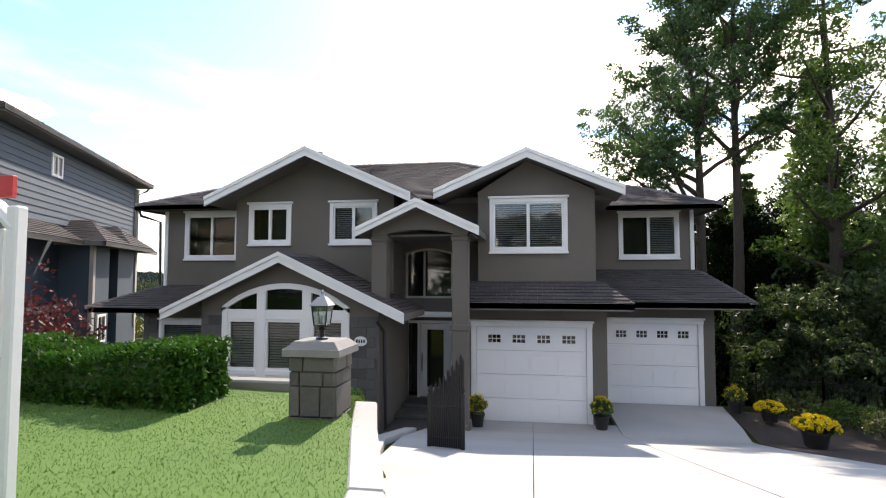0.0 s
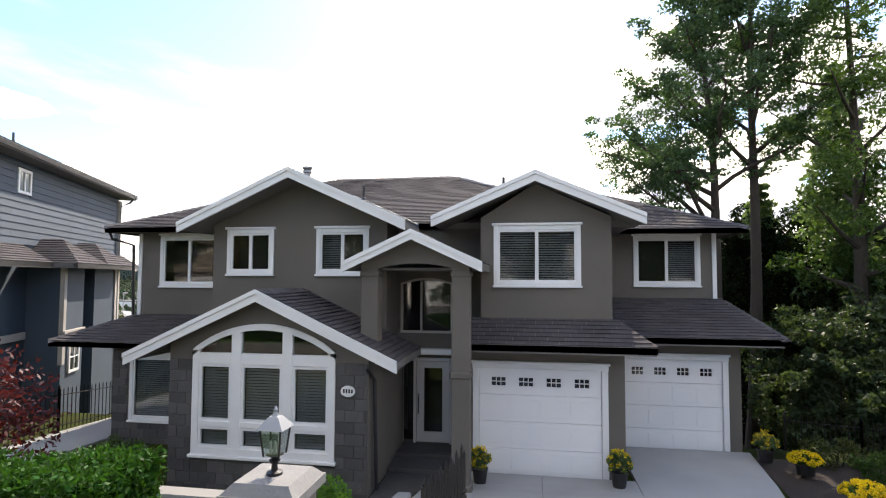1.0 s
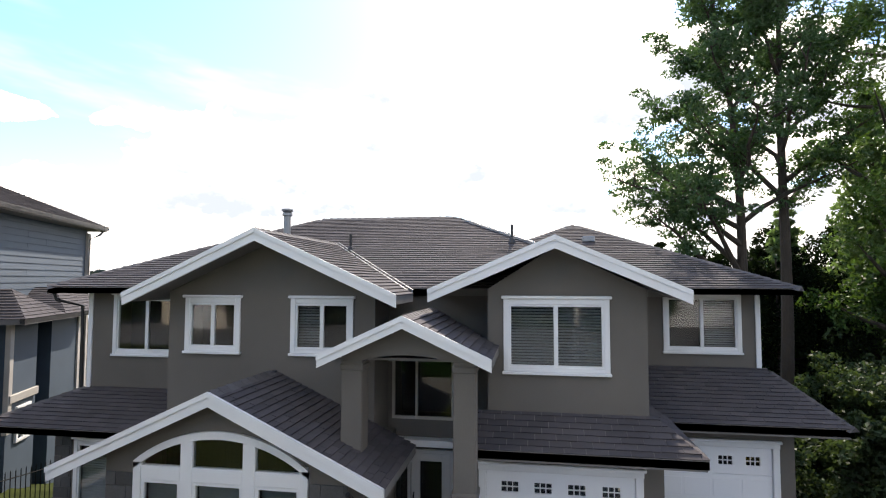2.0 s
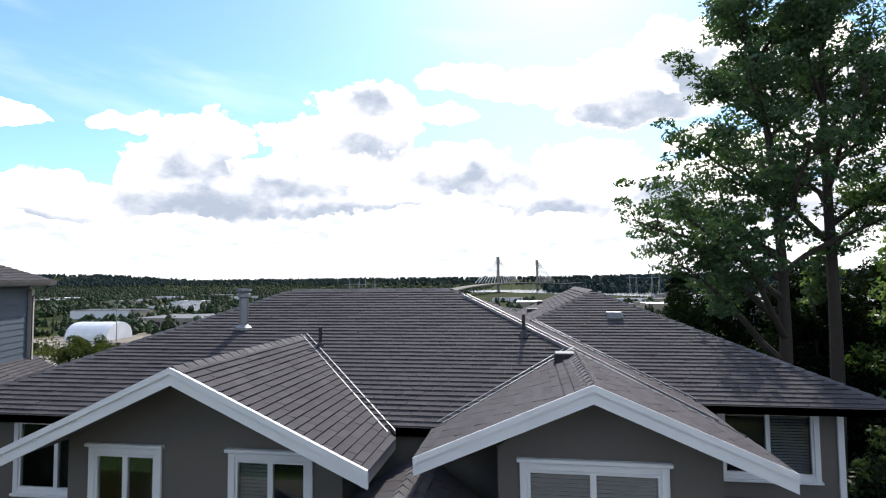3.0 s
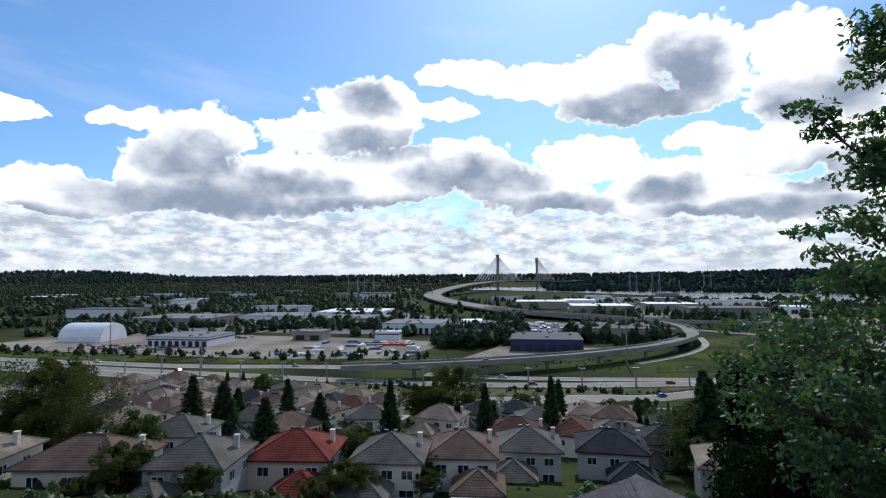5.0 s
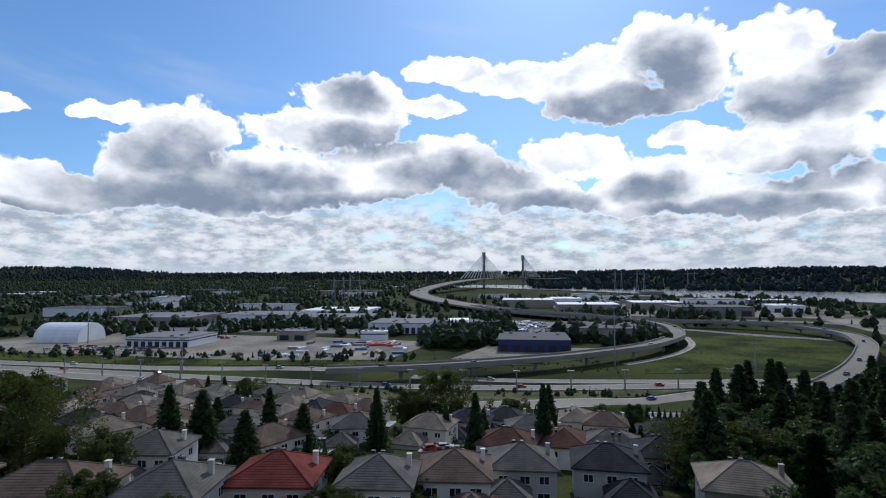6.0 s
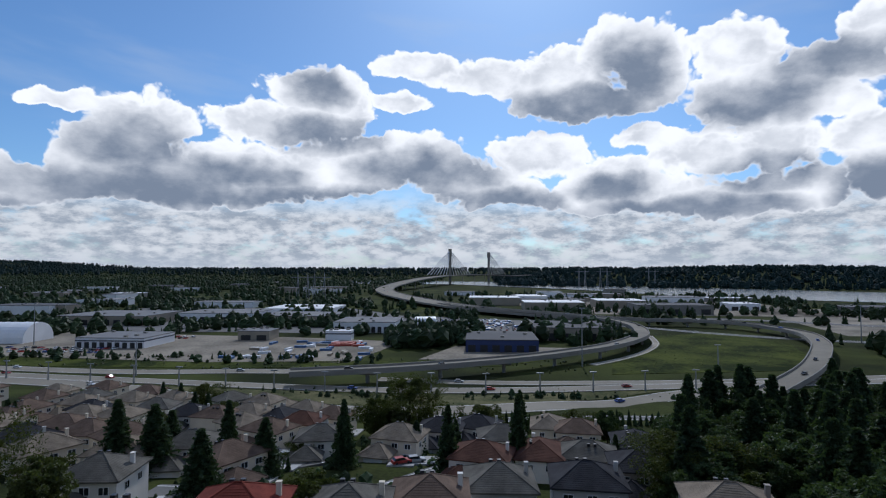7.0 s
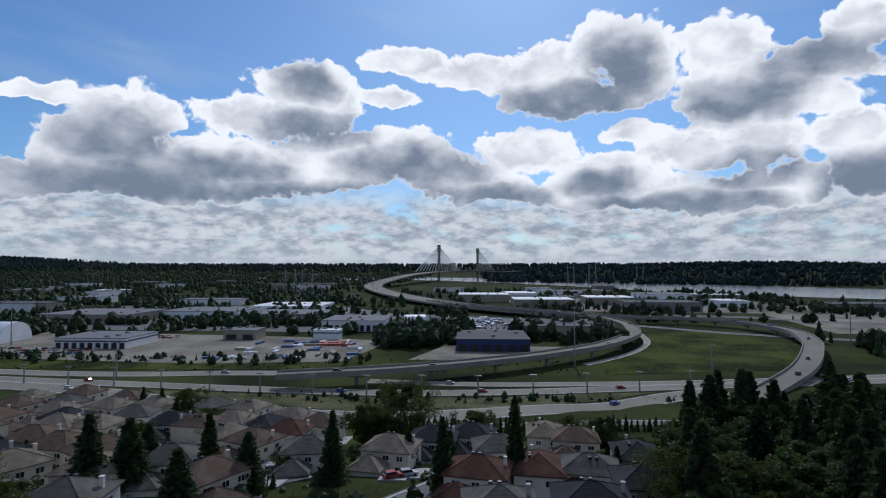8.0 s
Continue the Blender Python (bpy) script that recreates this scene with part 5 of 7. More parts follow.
def iron_fence(name, label, pts, height, gap=0.11, rise=0.0, group=""):
    """Upright bars between rails along a line of points on the land."""
    t = thing(name, label, "fence", pts[0], 0, group)
    o = Vector(pts[0])
    for a, b in zip(pts, pts[1:]):
        a, b = Vector(a) - o, Vector(b) - o
        n = max(int((b - a).length / gap), 1)
        for z in (0.12, height - 0.12):
            bm = bmesh.new()
            tube(bm, [tuple(a + Vector((0, 0, z))), tuple(b + Vector((0, 0, z)))], 0.014, 6)
            part("rail", bm, IRON, t)
        for i in range(n + 1):
            p = a + (b - a) * i / n
            bm = bmesh.new()
            top = height + rise * (i / n) ** 1.3 + (0.09 if rise and i % 2 else 0.0)
            tube(bm, [tuple(p), tuple(p + Vector((0, 0, top))), tuple(p + Vector((0, 0, top + 0.05)))], [0.0105 + 0.006 * (rise > 0), 0.0105 + 0.006 * (rise > 0), 0.001], 5)
            part("baluster", bm, IRON, t)
        for p in (a, b):
            bm = bmesh.new()
            soft_box(bm, p.x - 0.025, p.x + 0.025, p.y - 0.025, p.y + 0.025, p.z - 0.1, p.z + height + 0.04, 0.005)
            lathe(bm, [(0.01, 0), (0.03, 0.03), (0.01, 0.07), (0.002, 0.09)], (p.x, p.y, p.z + height + 0.04), 8)
            part("post", bm, IRON, t)


iron_fence("iron_gate", "black iron gate leaf with pointed bars standing open", [(1.30, -5.25, drive_z(-5.25) + 0.06), (1.76, -5.5, drive_z(-5.5) + 0.06)], 0.62, 0.032, 0.42)
iron_fence("iron_fence", "black iron fence along the mulch bed", [(8.3, 3.2, -0.35), (9.4, 2.2, -0.2), (10.6, 0.4, 0.0), (11.7, -1.6, 0.15), (12.6, -3.6, 0.3)], 1.0)
iron_fence("iron_railing", "black iron railing beside the side path", [(-9.3, -2.6, 0.2), (-8.8, 0.6, 0.2), (-8.7, 2.2, 0.1)], 0.95)
iron_fence("iron_railing", "black iron railing at the steps of the side path", [(-7.6, 1.0, 0.1), (-7.5, 3.4, 0.0)], 0.9)


def sign_post():
    """A white yard sign post with a hanging arm; only its edge comes into view."""
    t = thing("sign_post", "white painted sign post with a red topped board", "sign", (0.33, -10.05, 1.95))
    bm = bmesh.new()
    soft_box(bm, -0.03, 0.03, -0.03, 0.03, -0.1, 1.52, 0.008)
    tube(bm, [(0, 0, 1.42), (-0.1, 0, 1.52), (-0.75, 0, 1.52)], 0.035, 8)
    part("post", bm, TRIM, t)
    bm = bmesh.new()
    soft_box(bm, -0.75, -0.06, -0.012, 0.012, 0.85, 1.42, 0.004)
    part("board", bm, TRIM, t)
    bm = bmesh.new()
    soft_box(bm, -0.75, -0.02, -0.014, 0.014, 1.56, 1.66, 0.004)
    part("topper", bm, material("red_sign", (0.5, 0.03, 0.03), 0.5, 2, 0.1, 30, 0), t, "red topper strip")


sign_post()


# ---- neighbour's house, turned towards the path ----
def neighbour():
    t = thing("neighbour_house", "tall neighbouring house with blue-grey lap siding", "house", (-9.95, -1.4, 0.0), 22.3)
    # local axes: +y runs along the visible side wall, that faces +x
    L, W = 10.6, 8.0
    def side(name, y0, y1, z0, z1, x, mat=SIDING):
        bm = bmesh.new()
        box(bm, x - 0.2, x, y0, y1, z0, z1)
        return part(name, bm, mat, t)
    bm = bmesh.new()
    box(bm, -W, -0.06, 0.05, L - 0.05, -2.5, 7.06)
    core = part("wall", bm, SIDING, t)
    exp, z, k = 0.19, 4.75, 0
    while z < 7.0:
        y = 0.0
        for a, b in ((0.0, 3.7 - (k % 3) * 0.9), (3.7 - (k % 3) * 0.9, 7.5 - (k % 2) * 1.1), (7.5 - (k % 2) * 1.1, L)):
            for a2, b2 in (((a, b),) if not (a < 3.2 < b and 6.2 < z + exp and z < 6.75) else ((a, 3.05), (3.75, b))):
                bm = bmesh.new()
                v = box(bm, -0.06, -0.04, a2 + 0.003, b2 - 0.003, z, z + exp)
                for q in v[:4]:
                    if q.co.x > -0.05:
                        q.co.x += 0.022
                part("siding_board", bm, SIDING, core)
        z += exp
        k += 1
    # upper roof: hip
    def tplane(pts):
        return roof_plane(pts, t)
    e, S = 7.17, 0.45
    ov = 0.5
    x0, x1, y0, y1 = -W - ov, ov, -ov, L + ov
    xm = (x0 + x1) / 2
    h = (x1 - x0) / 2
    rz = e + S * h
    tplane([(x1, y0, e), (x1, y1, e), (xm, y1 - h, rz), (xm, y0 + h, rz)])
    tplane([(x0, y0, e), (x1, y0, e), (xm, y0 + h, rz)])
    tplane([(x1, y1, e), (x0, y1, e), (xm, y1 - h, rz)])
    tplane([(x0, y1, e), (x0, y0, e), (xm, y0 + h, rz), (xm, y1 - h, rz)])
    gutter((x1, y1, e - 0.01), (x1, y0, e - 0.01), t)
    gutter((x1, y0, e - 0.01), (x0, y0, e - 0.01), t)
    bm = bmesh.new()
    box(bm, x0 + 0.05, x1 - 0.05, y0 + 0.05, y1 - 0.05, e - 0.16, e - 0.13)
    part("soffit", bm, SOFFIT, t)
    # small window
    w = new("window")
    w.parent = t
    w.matrix_basis = pose(-0.03, 3.05, 6.12, 0, 0, 90)
    bm = bmesh.new()
    for a, b, c, d in ((0, 0.08, 0, 0.68), (0.62, 0.70, 0, 0.68), (0.08, 0.62, 0, 0.08), (0.08, 0.62, 0.6, 0.68), (0.33, 0.37, 0.08, 0.6)):
        soft_box(bm, a, b, -0.03, 0.05, c, d, 0.005)
    part("window_frame", bm, TRIM, w)
    bm = bmesh.new()
    box(bm, 0.08, 0.62, 0.0, 0.008, 0.08, 0.6)
    part("pane", bm, GLASS, w)
    # skirt roof with two hips, over the ground storey
    z = 4.25
    roof_plane([(0.75, -0.4, z), (0.75, 3.4, z), (-0.05, 3.4, z + 0.5), (-0.05, -0.4, z + 0.5)], t)
    for ya, yb in ((3.4, 5.6), (5.6, 8.2)):
        ym = (ya + yb) / 2
        roof_plane([(1.35, ya, z), (1.35, yb, z), (0.5, ym, z + 0.72)], t)
        roof_plane([(-0.05, ya, z), (1.35, ya, z), (0.5, ym, z + 0.72), (-0.05, ym, z + 0.72)], t)
        roof_plane([(1.35, yb, z), (-0.05, yb, z), (-0.05, ym, z + 0.72), (0.5, ym, z + 0.72)], t)
        gutter((1.35, yb, z), (1.35, ya, z), t)
    roof_plane([(0.75, 8.2, z), (0.75, L + 0.4, z), (-0.05, L + 0.4, z + 0.5), (-0.05, 8.2, z + 0.5)], t)
    gutter((0.75, 3.4, z), (0.75, -0.4, z), t)
    for ya, yb in ((3.8, 5.2), (6.0, 7.8)):
        bm = bmesh.new()
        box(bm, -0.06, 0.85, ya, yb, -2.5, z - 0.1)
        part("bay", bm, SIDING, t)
    for x, y, z0 in ((0.87, 3.85, 1.4), (0.87, 7.75, 1.4), (0.05, 0.05, -1.5), (0.05, L - 0.05, -1.5)):
        bm = bmesh.new()
        soft_box(bm, x - 0.09, x + 0.03, y - 0.09, y + 0.09, z0, z - 0.12 if x > 0.5 else 6.9, 0.01)
        part("corner_post", bm, POST, t)
    bm = bmesh.new()
    soft_box(bm, -0.05, 0.02, 0.1, 3.7, 2.15, 2.35, 0.01)
    soft_box(bm, 0.86, 0.93, 3.8, 5.2, 2.15, 2.35, 0.01)
    part("belt_board", bm, POST, t)
    for y, zz in ((1.2, 0.7), (4.2, 1.1)):
        w = new("window")
        w.parent = t
        x = -0.03 if y < 3 else 0.87
        w.matrix_basis = pose(x, y, zz, 0, 0, 90)
        bm = bmesh.new()
        for a, b, c, d in ((0, 0.08, 0, 0.9), (0.62, 0.70, 0, 0.9), (0.08, 0.62, 0, 0.08), (0.08, 0.62, 0.82, 0.9), (0.33, 0.37, 0.08, 0.82), (0.08, 0.33, 0.43, 0.46), (0.37, 0.62, 0.43, 0.46)):
            soft_box(bm, a, b, -0.04, 0.03, c, d, 0.005)
        part("window_frame", bm, TRIM, w)
        bm = bmesh.new()
        box(bm, 0.08, 0.62, -0.02, -0.012, 0.08, 0.82)
        part("pane", bm, GLASS, w)
    bm = bmesh.new()
    tube(bm, [(0.4, L + 0.35, e - 0.1), (0.35, L + 0.1, e - 0.3), (0.06, L - 0.1, e - 0.5), (0.06, L - 0.1, 4.4)], 0.04, 8)
    part("downpipe", bm, GUTTER, t)
    for y in (2.0, 6.0):
        bm = bmesh.new()
        lathe(bm, [(0.08, -0.1), (0.04, 0.06), (0.035, 0.3)], (-1.6, y, e + S * 2.1), 8)
        part("vent_pipe", bm, GUTTER, t)


# ---- trees beside the house ----
rng_ = random.Random(41)
# limbs that spread to the open side carry the low crown; the upper ones close it all round
BOUGHS = [(0.40, 186, 4.6, 50, 0.45), (0.46, 158, 4.4, 48, 0.4), (0.50, 205, 4.6, 40, 0.4), (0.44, 230, 4.3, 44, 0.45), (0.53, 175, 4.9, 30, 0.35), (0.56, 140, 4.0, 38, 0.35)]
BOUGHS += [(0.54 + 0.026 * k, 137.5 * k + rng_.uniform(-20, 20), 4.3 - 0.13 * k, 34 + 1.6 * k, 0.25) for k in range(17)]
maple_tree("tall bigleaf maple with dark trunk and airy green crown", (9.4, 10.7, land(9.4, 10.7)), 18.6, 3, BOUGHS, (-0.9, 0.0))
BOUGHS = [(0.50 + 0.024 * k, 137.5 * k + 60 + rng_.uniform(-20, 20), 4.6 - 0.12 * k, 38 + 1.4 * k, 0.3) for k in range(20)]
maple_tree("bigleaf maple with a high spreading green crown", (10.5, 10.9, land(10.5, 10.9)), 21.5, 12, BOUGHS, (0.6, 0.2))
branch_tree("maple_tree", "tall maple with lighter green leaves among cedars", (13.8, 10.4, land(13.8, 10.4)), 20, 3.0, 21, LEAF_LIGHT, 1, 80, 0.085, 0.35, 20, twigs=10, tight=0.7)
# the cedar at y 24 takes the leaves with shade in their colour
for k, (x, y, h, r) in enumerate(((14.6, 13.0, 17, 3.2), (16.5, 9.5, 16, 3.2), (18.5, 13.5, 18, 3.4), (12.6, 15.5, 13, 2.8), (9.6, 24.0, 13.5, 2.6), (20.5, 9.0, 15, 3.2))):
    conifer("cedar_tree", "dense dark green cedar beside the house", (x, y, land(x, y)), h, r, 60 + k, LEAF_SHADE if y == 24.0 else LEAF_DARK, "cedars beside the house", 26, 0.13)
# so do the first six trees here; the others keep plain leaves
for k, (x, y, h, r) in enumerate(((9.8, 18.5, 11.0, 3.6), (13.0, 18.0, 12.5, 3.8), (15.5, 21.5, 11, 3.8), (11.8, 14.5, 10.5, 3.4), (16.5, 16.5, 13, 3.8), (19.0, 19.5, 12, 4.0), (12.2, 8.2, 5.6, 2.4), (14.6, 6.2, 6.4, 2.8), (16.8, 4.4, 6.0, 2.8), (11.0, 6.0, 3.6, 1.6), (18.6, 2.2, 6.4, 3.0))):
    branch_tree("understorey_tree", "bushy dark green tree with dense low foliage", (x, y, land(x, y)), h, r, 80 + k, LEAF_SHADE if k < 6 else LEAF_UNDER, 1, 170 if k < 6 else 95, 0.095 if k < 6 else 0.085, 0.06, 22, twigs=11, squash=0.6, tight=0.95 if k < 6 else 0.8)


# ---- the valley: roads ----
def curve_points(pts, step):
    """A smooth line through points."""
    p = [np.array(q, float) for q in pts]
    p = [2 * p[0] - p[1]] + p + [2 * p[-1] - p[-2]]
    out = []
    for a, b, c, d in zip(p, p[1:], p[2:], p[3:]):
        n = max(int(np.linalg.norm(c - b) / step), 2)
        for i in range(n):
            t = i / n
            out.append(0.5 * (2 * b + (c - a) * t + (2 * a - 5 * b + 4 * c - d) * t * t + (3 * b - a - 3 * c + d) * t ** 3))
    return out + [p[-2]]


def ribbon(bm, line, offs, z0, z1):
    """A solid strip along a line between two sideways offsets and two heights over the line."""
    rings = []
    for i, p in enumerate(line):
        d = line[min(i + 1, len(line) - 1)] - line[max(i - 1, 0)]
        s = np.array([d[1], -d[0], 0]) / (np.hypot(d[0], d[1]) + 1e-9)
        rings.append([bm.verts.new([float(q) for q in p + s * o + np.array([0, 0, z])]) for o, z in ((offs[0], z1), (offs[1], z1), (offs[1], z0), (offs[0], z0))])
    for a, b in zip(rings, rings[1:]):
        for k in range(4):
            bm.faces.new((a[k], a[(k + 1) % 4], b[(k + 1) % 4], b[k]))
    bm.faces.new(rings[0])
    bm.faces.new(rings[-1][::-1])


LINE_PAINT = material("road_paint", (0.6, 0.6, 0.58), 0.8, 0.2, 0.2, 3, 0)
ROADS = {}


def road(name, label, pts, width, mat, lanes=2, elevated=False, piers=0.0, step=12):
    line = curve_points(pts, step)
    if not elevated:
        line = [np.array([p[0], p[1], land(p[0], p[1]) + 0.3]) for p in line]
    ROADS.setdefault(name, []).append(line)
    t = thing(name, label, "road", tuple(float(v) for v in line[0]), kind="structure")
    o = line[0].copy()
    line = [p - o for p in line]
    bm = bmesh.new()
    ribbon(bm, line, (-width / 2, width / 2), -1.4 if elevated else -0.6, 0.0)
    part("roadway", bm, mat, t)
    for s in (-1, 1):
        bm = bmesh.new()
        if elevated:
            ribbon(bm, line, (s * width / 2 - 0.25, s * width / 2 + 0.25), -1.6, 1.0)
            part("parapet", bm, PLAIN, t)
        else:
            ribbon(bm, line, (s * (width / 2 - 0.8) - 0.15, s * (width / 2 - 0.8) + 0.15), 0.0, 0.03)
            part("edge_line", bm, LINE_PAINT, t)
    if piers:
        run = 0.0
        for a, b in zip(line, line[1:]):
            run += np.linalg.norm(b - a)
            if run > piers:
                run = 0.0
                g = land(b[0] + o[0], b[1] + o[1]) - o[2]
                if b[2] - g > 3.5:
                    bm = bmesh.new()
                    soft_box(bm, b[0] - width * 0.4, b[0] + width * 0.4, b[1] - 0.9, b[1] + 0.9, b[2] - 3.0, b[2] - 1.38, 0.2)
                    tube(bm, [tuple(float(q) for q in (b[0], b[1], g - 1)), tuple(float(q) for q in (b[0], b[1], b[2] - 2.9))], 1.0, 10)
                    part("pier", bm, PLAIN, t)
    return t


def ground_line(pts):
    return [(x, y, 0.0) for x, y in pts]


road("highway", "pale concrete highway carriageway across the valley floor", ground_line([(-900, 420), (-420, 315), (-251, 293), (-200, 289), (-160, 291), (-131, 295), (-101, 296), (-60, 300)]), 12, ROADTOP)
road("highway", "pale concrete highway carriageway across the valley floor", ground_line([(-900, 395), (-420, 300), (-234, 275), (-158, 266), (-88, 258), (-36, 255), (14, 259), (55, 266), (104, 275), (200, 292), (420, 335)]), 11, ROADTOP)
road("highway", "pale concrete highway carriageway across the valley floor", ground_line([(-53, 279), (1, 274), (58, 278), (108, 284), (220, 305), (420, 350)]), 9, ROADTOP)
road("highway", "wide pale highway carriageway curving past the houses", ground_line([(-900, 385), (-420, 290), (-223, 262), (-177, 252), (-141, 238), (-111, 226), (-73, 214), (-50, 210), (-30, 208), (-10, 211), (22, 222), (56, 235), (80, 252), (110, 266)]), 14, ROADTOP)
road("frontage_road", "narrow pale road behind the houses", ground_line([(-60, 196), (-28, 197), (9, 200), (40, 204), (70, 206), (120, 215)]), 6, ASPHALT)
GRAVEL_TRACK = material("gravel_track", (0.33, 0.30, 0.25), 0.95, 0.05, 0.3, 0.8, 0.2, spec=0.1, punch=1.5)
RAMP = [(-92, 261, -33.4), (-39, 277, -33), (17, 307, -33), (52, 334, -33), (77, 357, -33), (101, 390, -33), (119, 428, -33), (128, 488, -33), (116, 549, -33), (71, 618, -33), (-11, 700, -33.5), (-60, 790, -34)]
road("elevated_ramp", "elevated concrete ramp sweeping round to the bridge", RAMP, 10, ROADTOP, elevated=True, piers=34, step=8)
road("elevated_ramp", "elevated concrete loop ramp curving over a green field", [(71, 612, -34), (150, 556, -34), (196, 547, -34), (235, 518, -34), (246, 454, -34), (228, 398, -34), (202, 352, -34.5), (168, 304, -36), (134, 270, -39), (108, 246, -40.5), (84, 228, -41.5)], 11, ROADTOP, elevated=True, piers=30, step=8)
MAIN = [(120, 585, -36), (-5, 705, -35), (-103, 881, -34), (-189, 1119, -34), (-228, 1290, -31), (-212, 1437, -22), (-175, 1660, -13), (-113, 2000, -8), (-40, 2125, -7), (32, 2250, -8), (150, 2450, -14), (320, 2700, -8), (460, 2950, 2)]
road("bridge_approach", "broad pale multi-lane bridge deck on concrete piers", MAIN, 40, ROADTOP, elevated=True, piers=75, step=25)
road("track", "pale gravel track along the foot of the ramp", ground_line([(62, 328), (84, 350), (108, 382), (127, 422), (137, 470)]), 5, GRAVEL_TRACK)
road("railway", "grey railway yard tracks on the valley floor", ground_line([(120, 560), (154, 530), (215, 476), (301, 436), (500, 400)]), 12, ASPHALT)
road("railway", "grey railway yard tracks on the valley floor", ground_line([(100, 640), (173, 633), (287, 622), (392, 560), (700, 480)]), 20, ASPHALT)


def cable_bridge():
    t = thing("cable_stayed_bridge", "far white cable-stayed bridge with two slender towers", "bridge", (-113, 2000, -8))
    d = np.array([145, 250, 0]) / np.hypot(145, 250)
    for k, q in enumerate(((0, 0), (145, 250))):
        bm = bmesh.new()
        base = -36
        prism(bm, [(q[0] - 4.5, q[1] - 5), (q[0] + 4.5, q[1] - 5), (q[0] + 4.5, q[1] + 5), (q[0] - 4.5, q[1] + 5)], base, 70, "z")
        prism(bm, [(q[0] - 6, q[1] - 5), (q[0] + 6, q[1] - 5), (q[0] + 6, q[1] + 5), (q[0] - 6, q[1] + 5)], 70, 97 if k == 0 else 92, "z")
        part("tower", bm, PLAIN, t)
        for s in (-1, 1):
            if k == 1 and s == -1:
                continue
            for i in range(7):
                e = np.array([q[0], q[1], 0]) + s * d * (25 + 20 * i)
                bm = bmesh.new()
                tube(bm, [(q[0], q[1], 92 - 3 * (6 - i)), (float(e[0]), float(e[1]), 2)], 1.1, 5)
                part("cable", bm, WHITE_METAL, t)


cable_bridge()


def flat_patch(name, label, category, poly, mat, z=None, lift=0.2, step=20):
    return draped(name, poly, mat, lift, label, category, thick=0.6, step=step, zf=(lambda x, y: z) if z is not None else None)


GRAVEL = material("pale_gravel", (0.25, 0.22, 0.175), 0.95, 0.03, 0.4, 0.5, 0.2, spec=0.08, punch=2.2)
MEADOW = material("green_meadow", (0.056, 0.066, 0.014), 0.95, 0.035, 0.5, 0.35, 0.8, tint=(0.015, 0.024, 0.006), spec=0.03, punch=2.6)
DRYGRASS = material("dry_verge", (0.11, 0.10, 0.05), 0.95, 0.05, 0.5, 0.8, 0.3, tint=(0.04, 0.05, 0.018), spec=0.05, punch=2.2)
flat_patch("river", "pale grey river reflecting the sky", "river", [(-900, 2200), (-100, 1960), (230, 1520), (296, 1407), (411, 1120), (569, 1012), (671, 940), (1100, 760), (2000, 600), (2300, 860), (1500, 1080), (954, 1326), (728, 1551), (330, 2000), (150, 2320), (-900, 2600)], WATER, -39.9, step=120)
flat_patch("gravel_yard", "pale gravel storage yard", "yard", [(-420, 345), (-300, 335), (-170, 322), (-80, 325), (-60, 420), (-150, 440), (-420, 470)], GRAVEL)
flat_patch("gravel_yard", "pale gravel lot beside the ramp", "yard", [(-40, 340), (20, 340), (60, 395), (-20, 400)], GRAVEL)
flat_patch("gravel_yard", "grey gravel works beyond the railway", "yard", [(300, 480), (620, 470), (700, 780), (360, 800)], GRAVEL)
flat_patch("parking_lot", "grey asphalt lots between warehouses", "parking lot", [(-480, 480), (-120, 470), (-70, 620), (-180, 760), (-480, 760)], ASPHALT)
flat_patch("parking_lot", "grey asphalt lots beyond the ramp", "parking lot", [(-60, 480), (60, 470), (100, 540), (40, 600), (-60, 640)], ASPHALT)
flat_patch("parking_lot", "grey industrial land by the river", "parking lot", [(130, 690), (420, 660), (440, 900), (330, 1050), (150, 1100), (30, 900)], GRAVEL)
flat_patch("meadow", "rough green meadow inside the ramp loop", "meadow", [(66, 300), (170, 318), (205, 370), (226, 430), (205, 500), (140, 470), (128, 420), (104, 375), (75, 335)], MEADOW)
flat_patch("meadow", "rough green verge along the highway", "meadow", [(-420, 318), (-250, 302), (-160, 303), (-60, 312), (10, 320), (40, 345), (-60, 335), (-170, 320), (-300, 330)], MEADOW)
flat_patch("verge", "dry grass between the carriageways", "verge", [(-140, 248), (-70, 224), (-30, 218), (10, 224), (80, 262), (50, 258), (10, 250), (-40, 246), (-90, 250), (-150, 256)], DRYGRASS, step=6)
flat_patch("meadow", "sloping green embankment beside the bridge road", "meadow", [(-200, 900), (-120, 860), (-60, 760), (-130, 720), (-240, 820)], MEADOW)


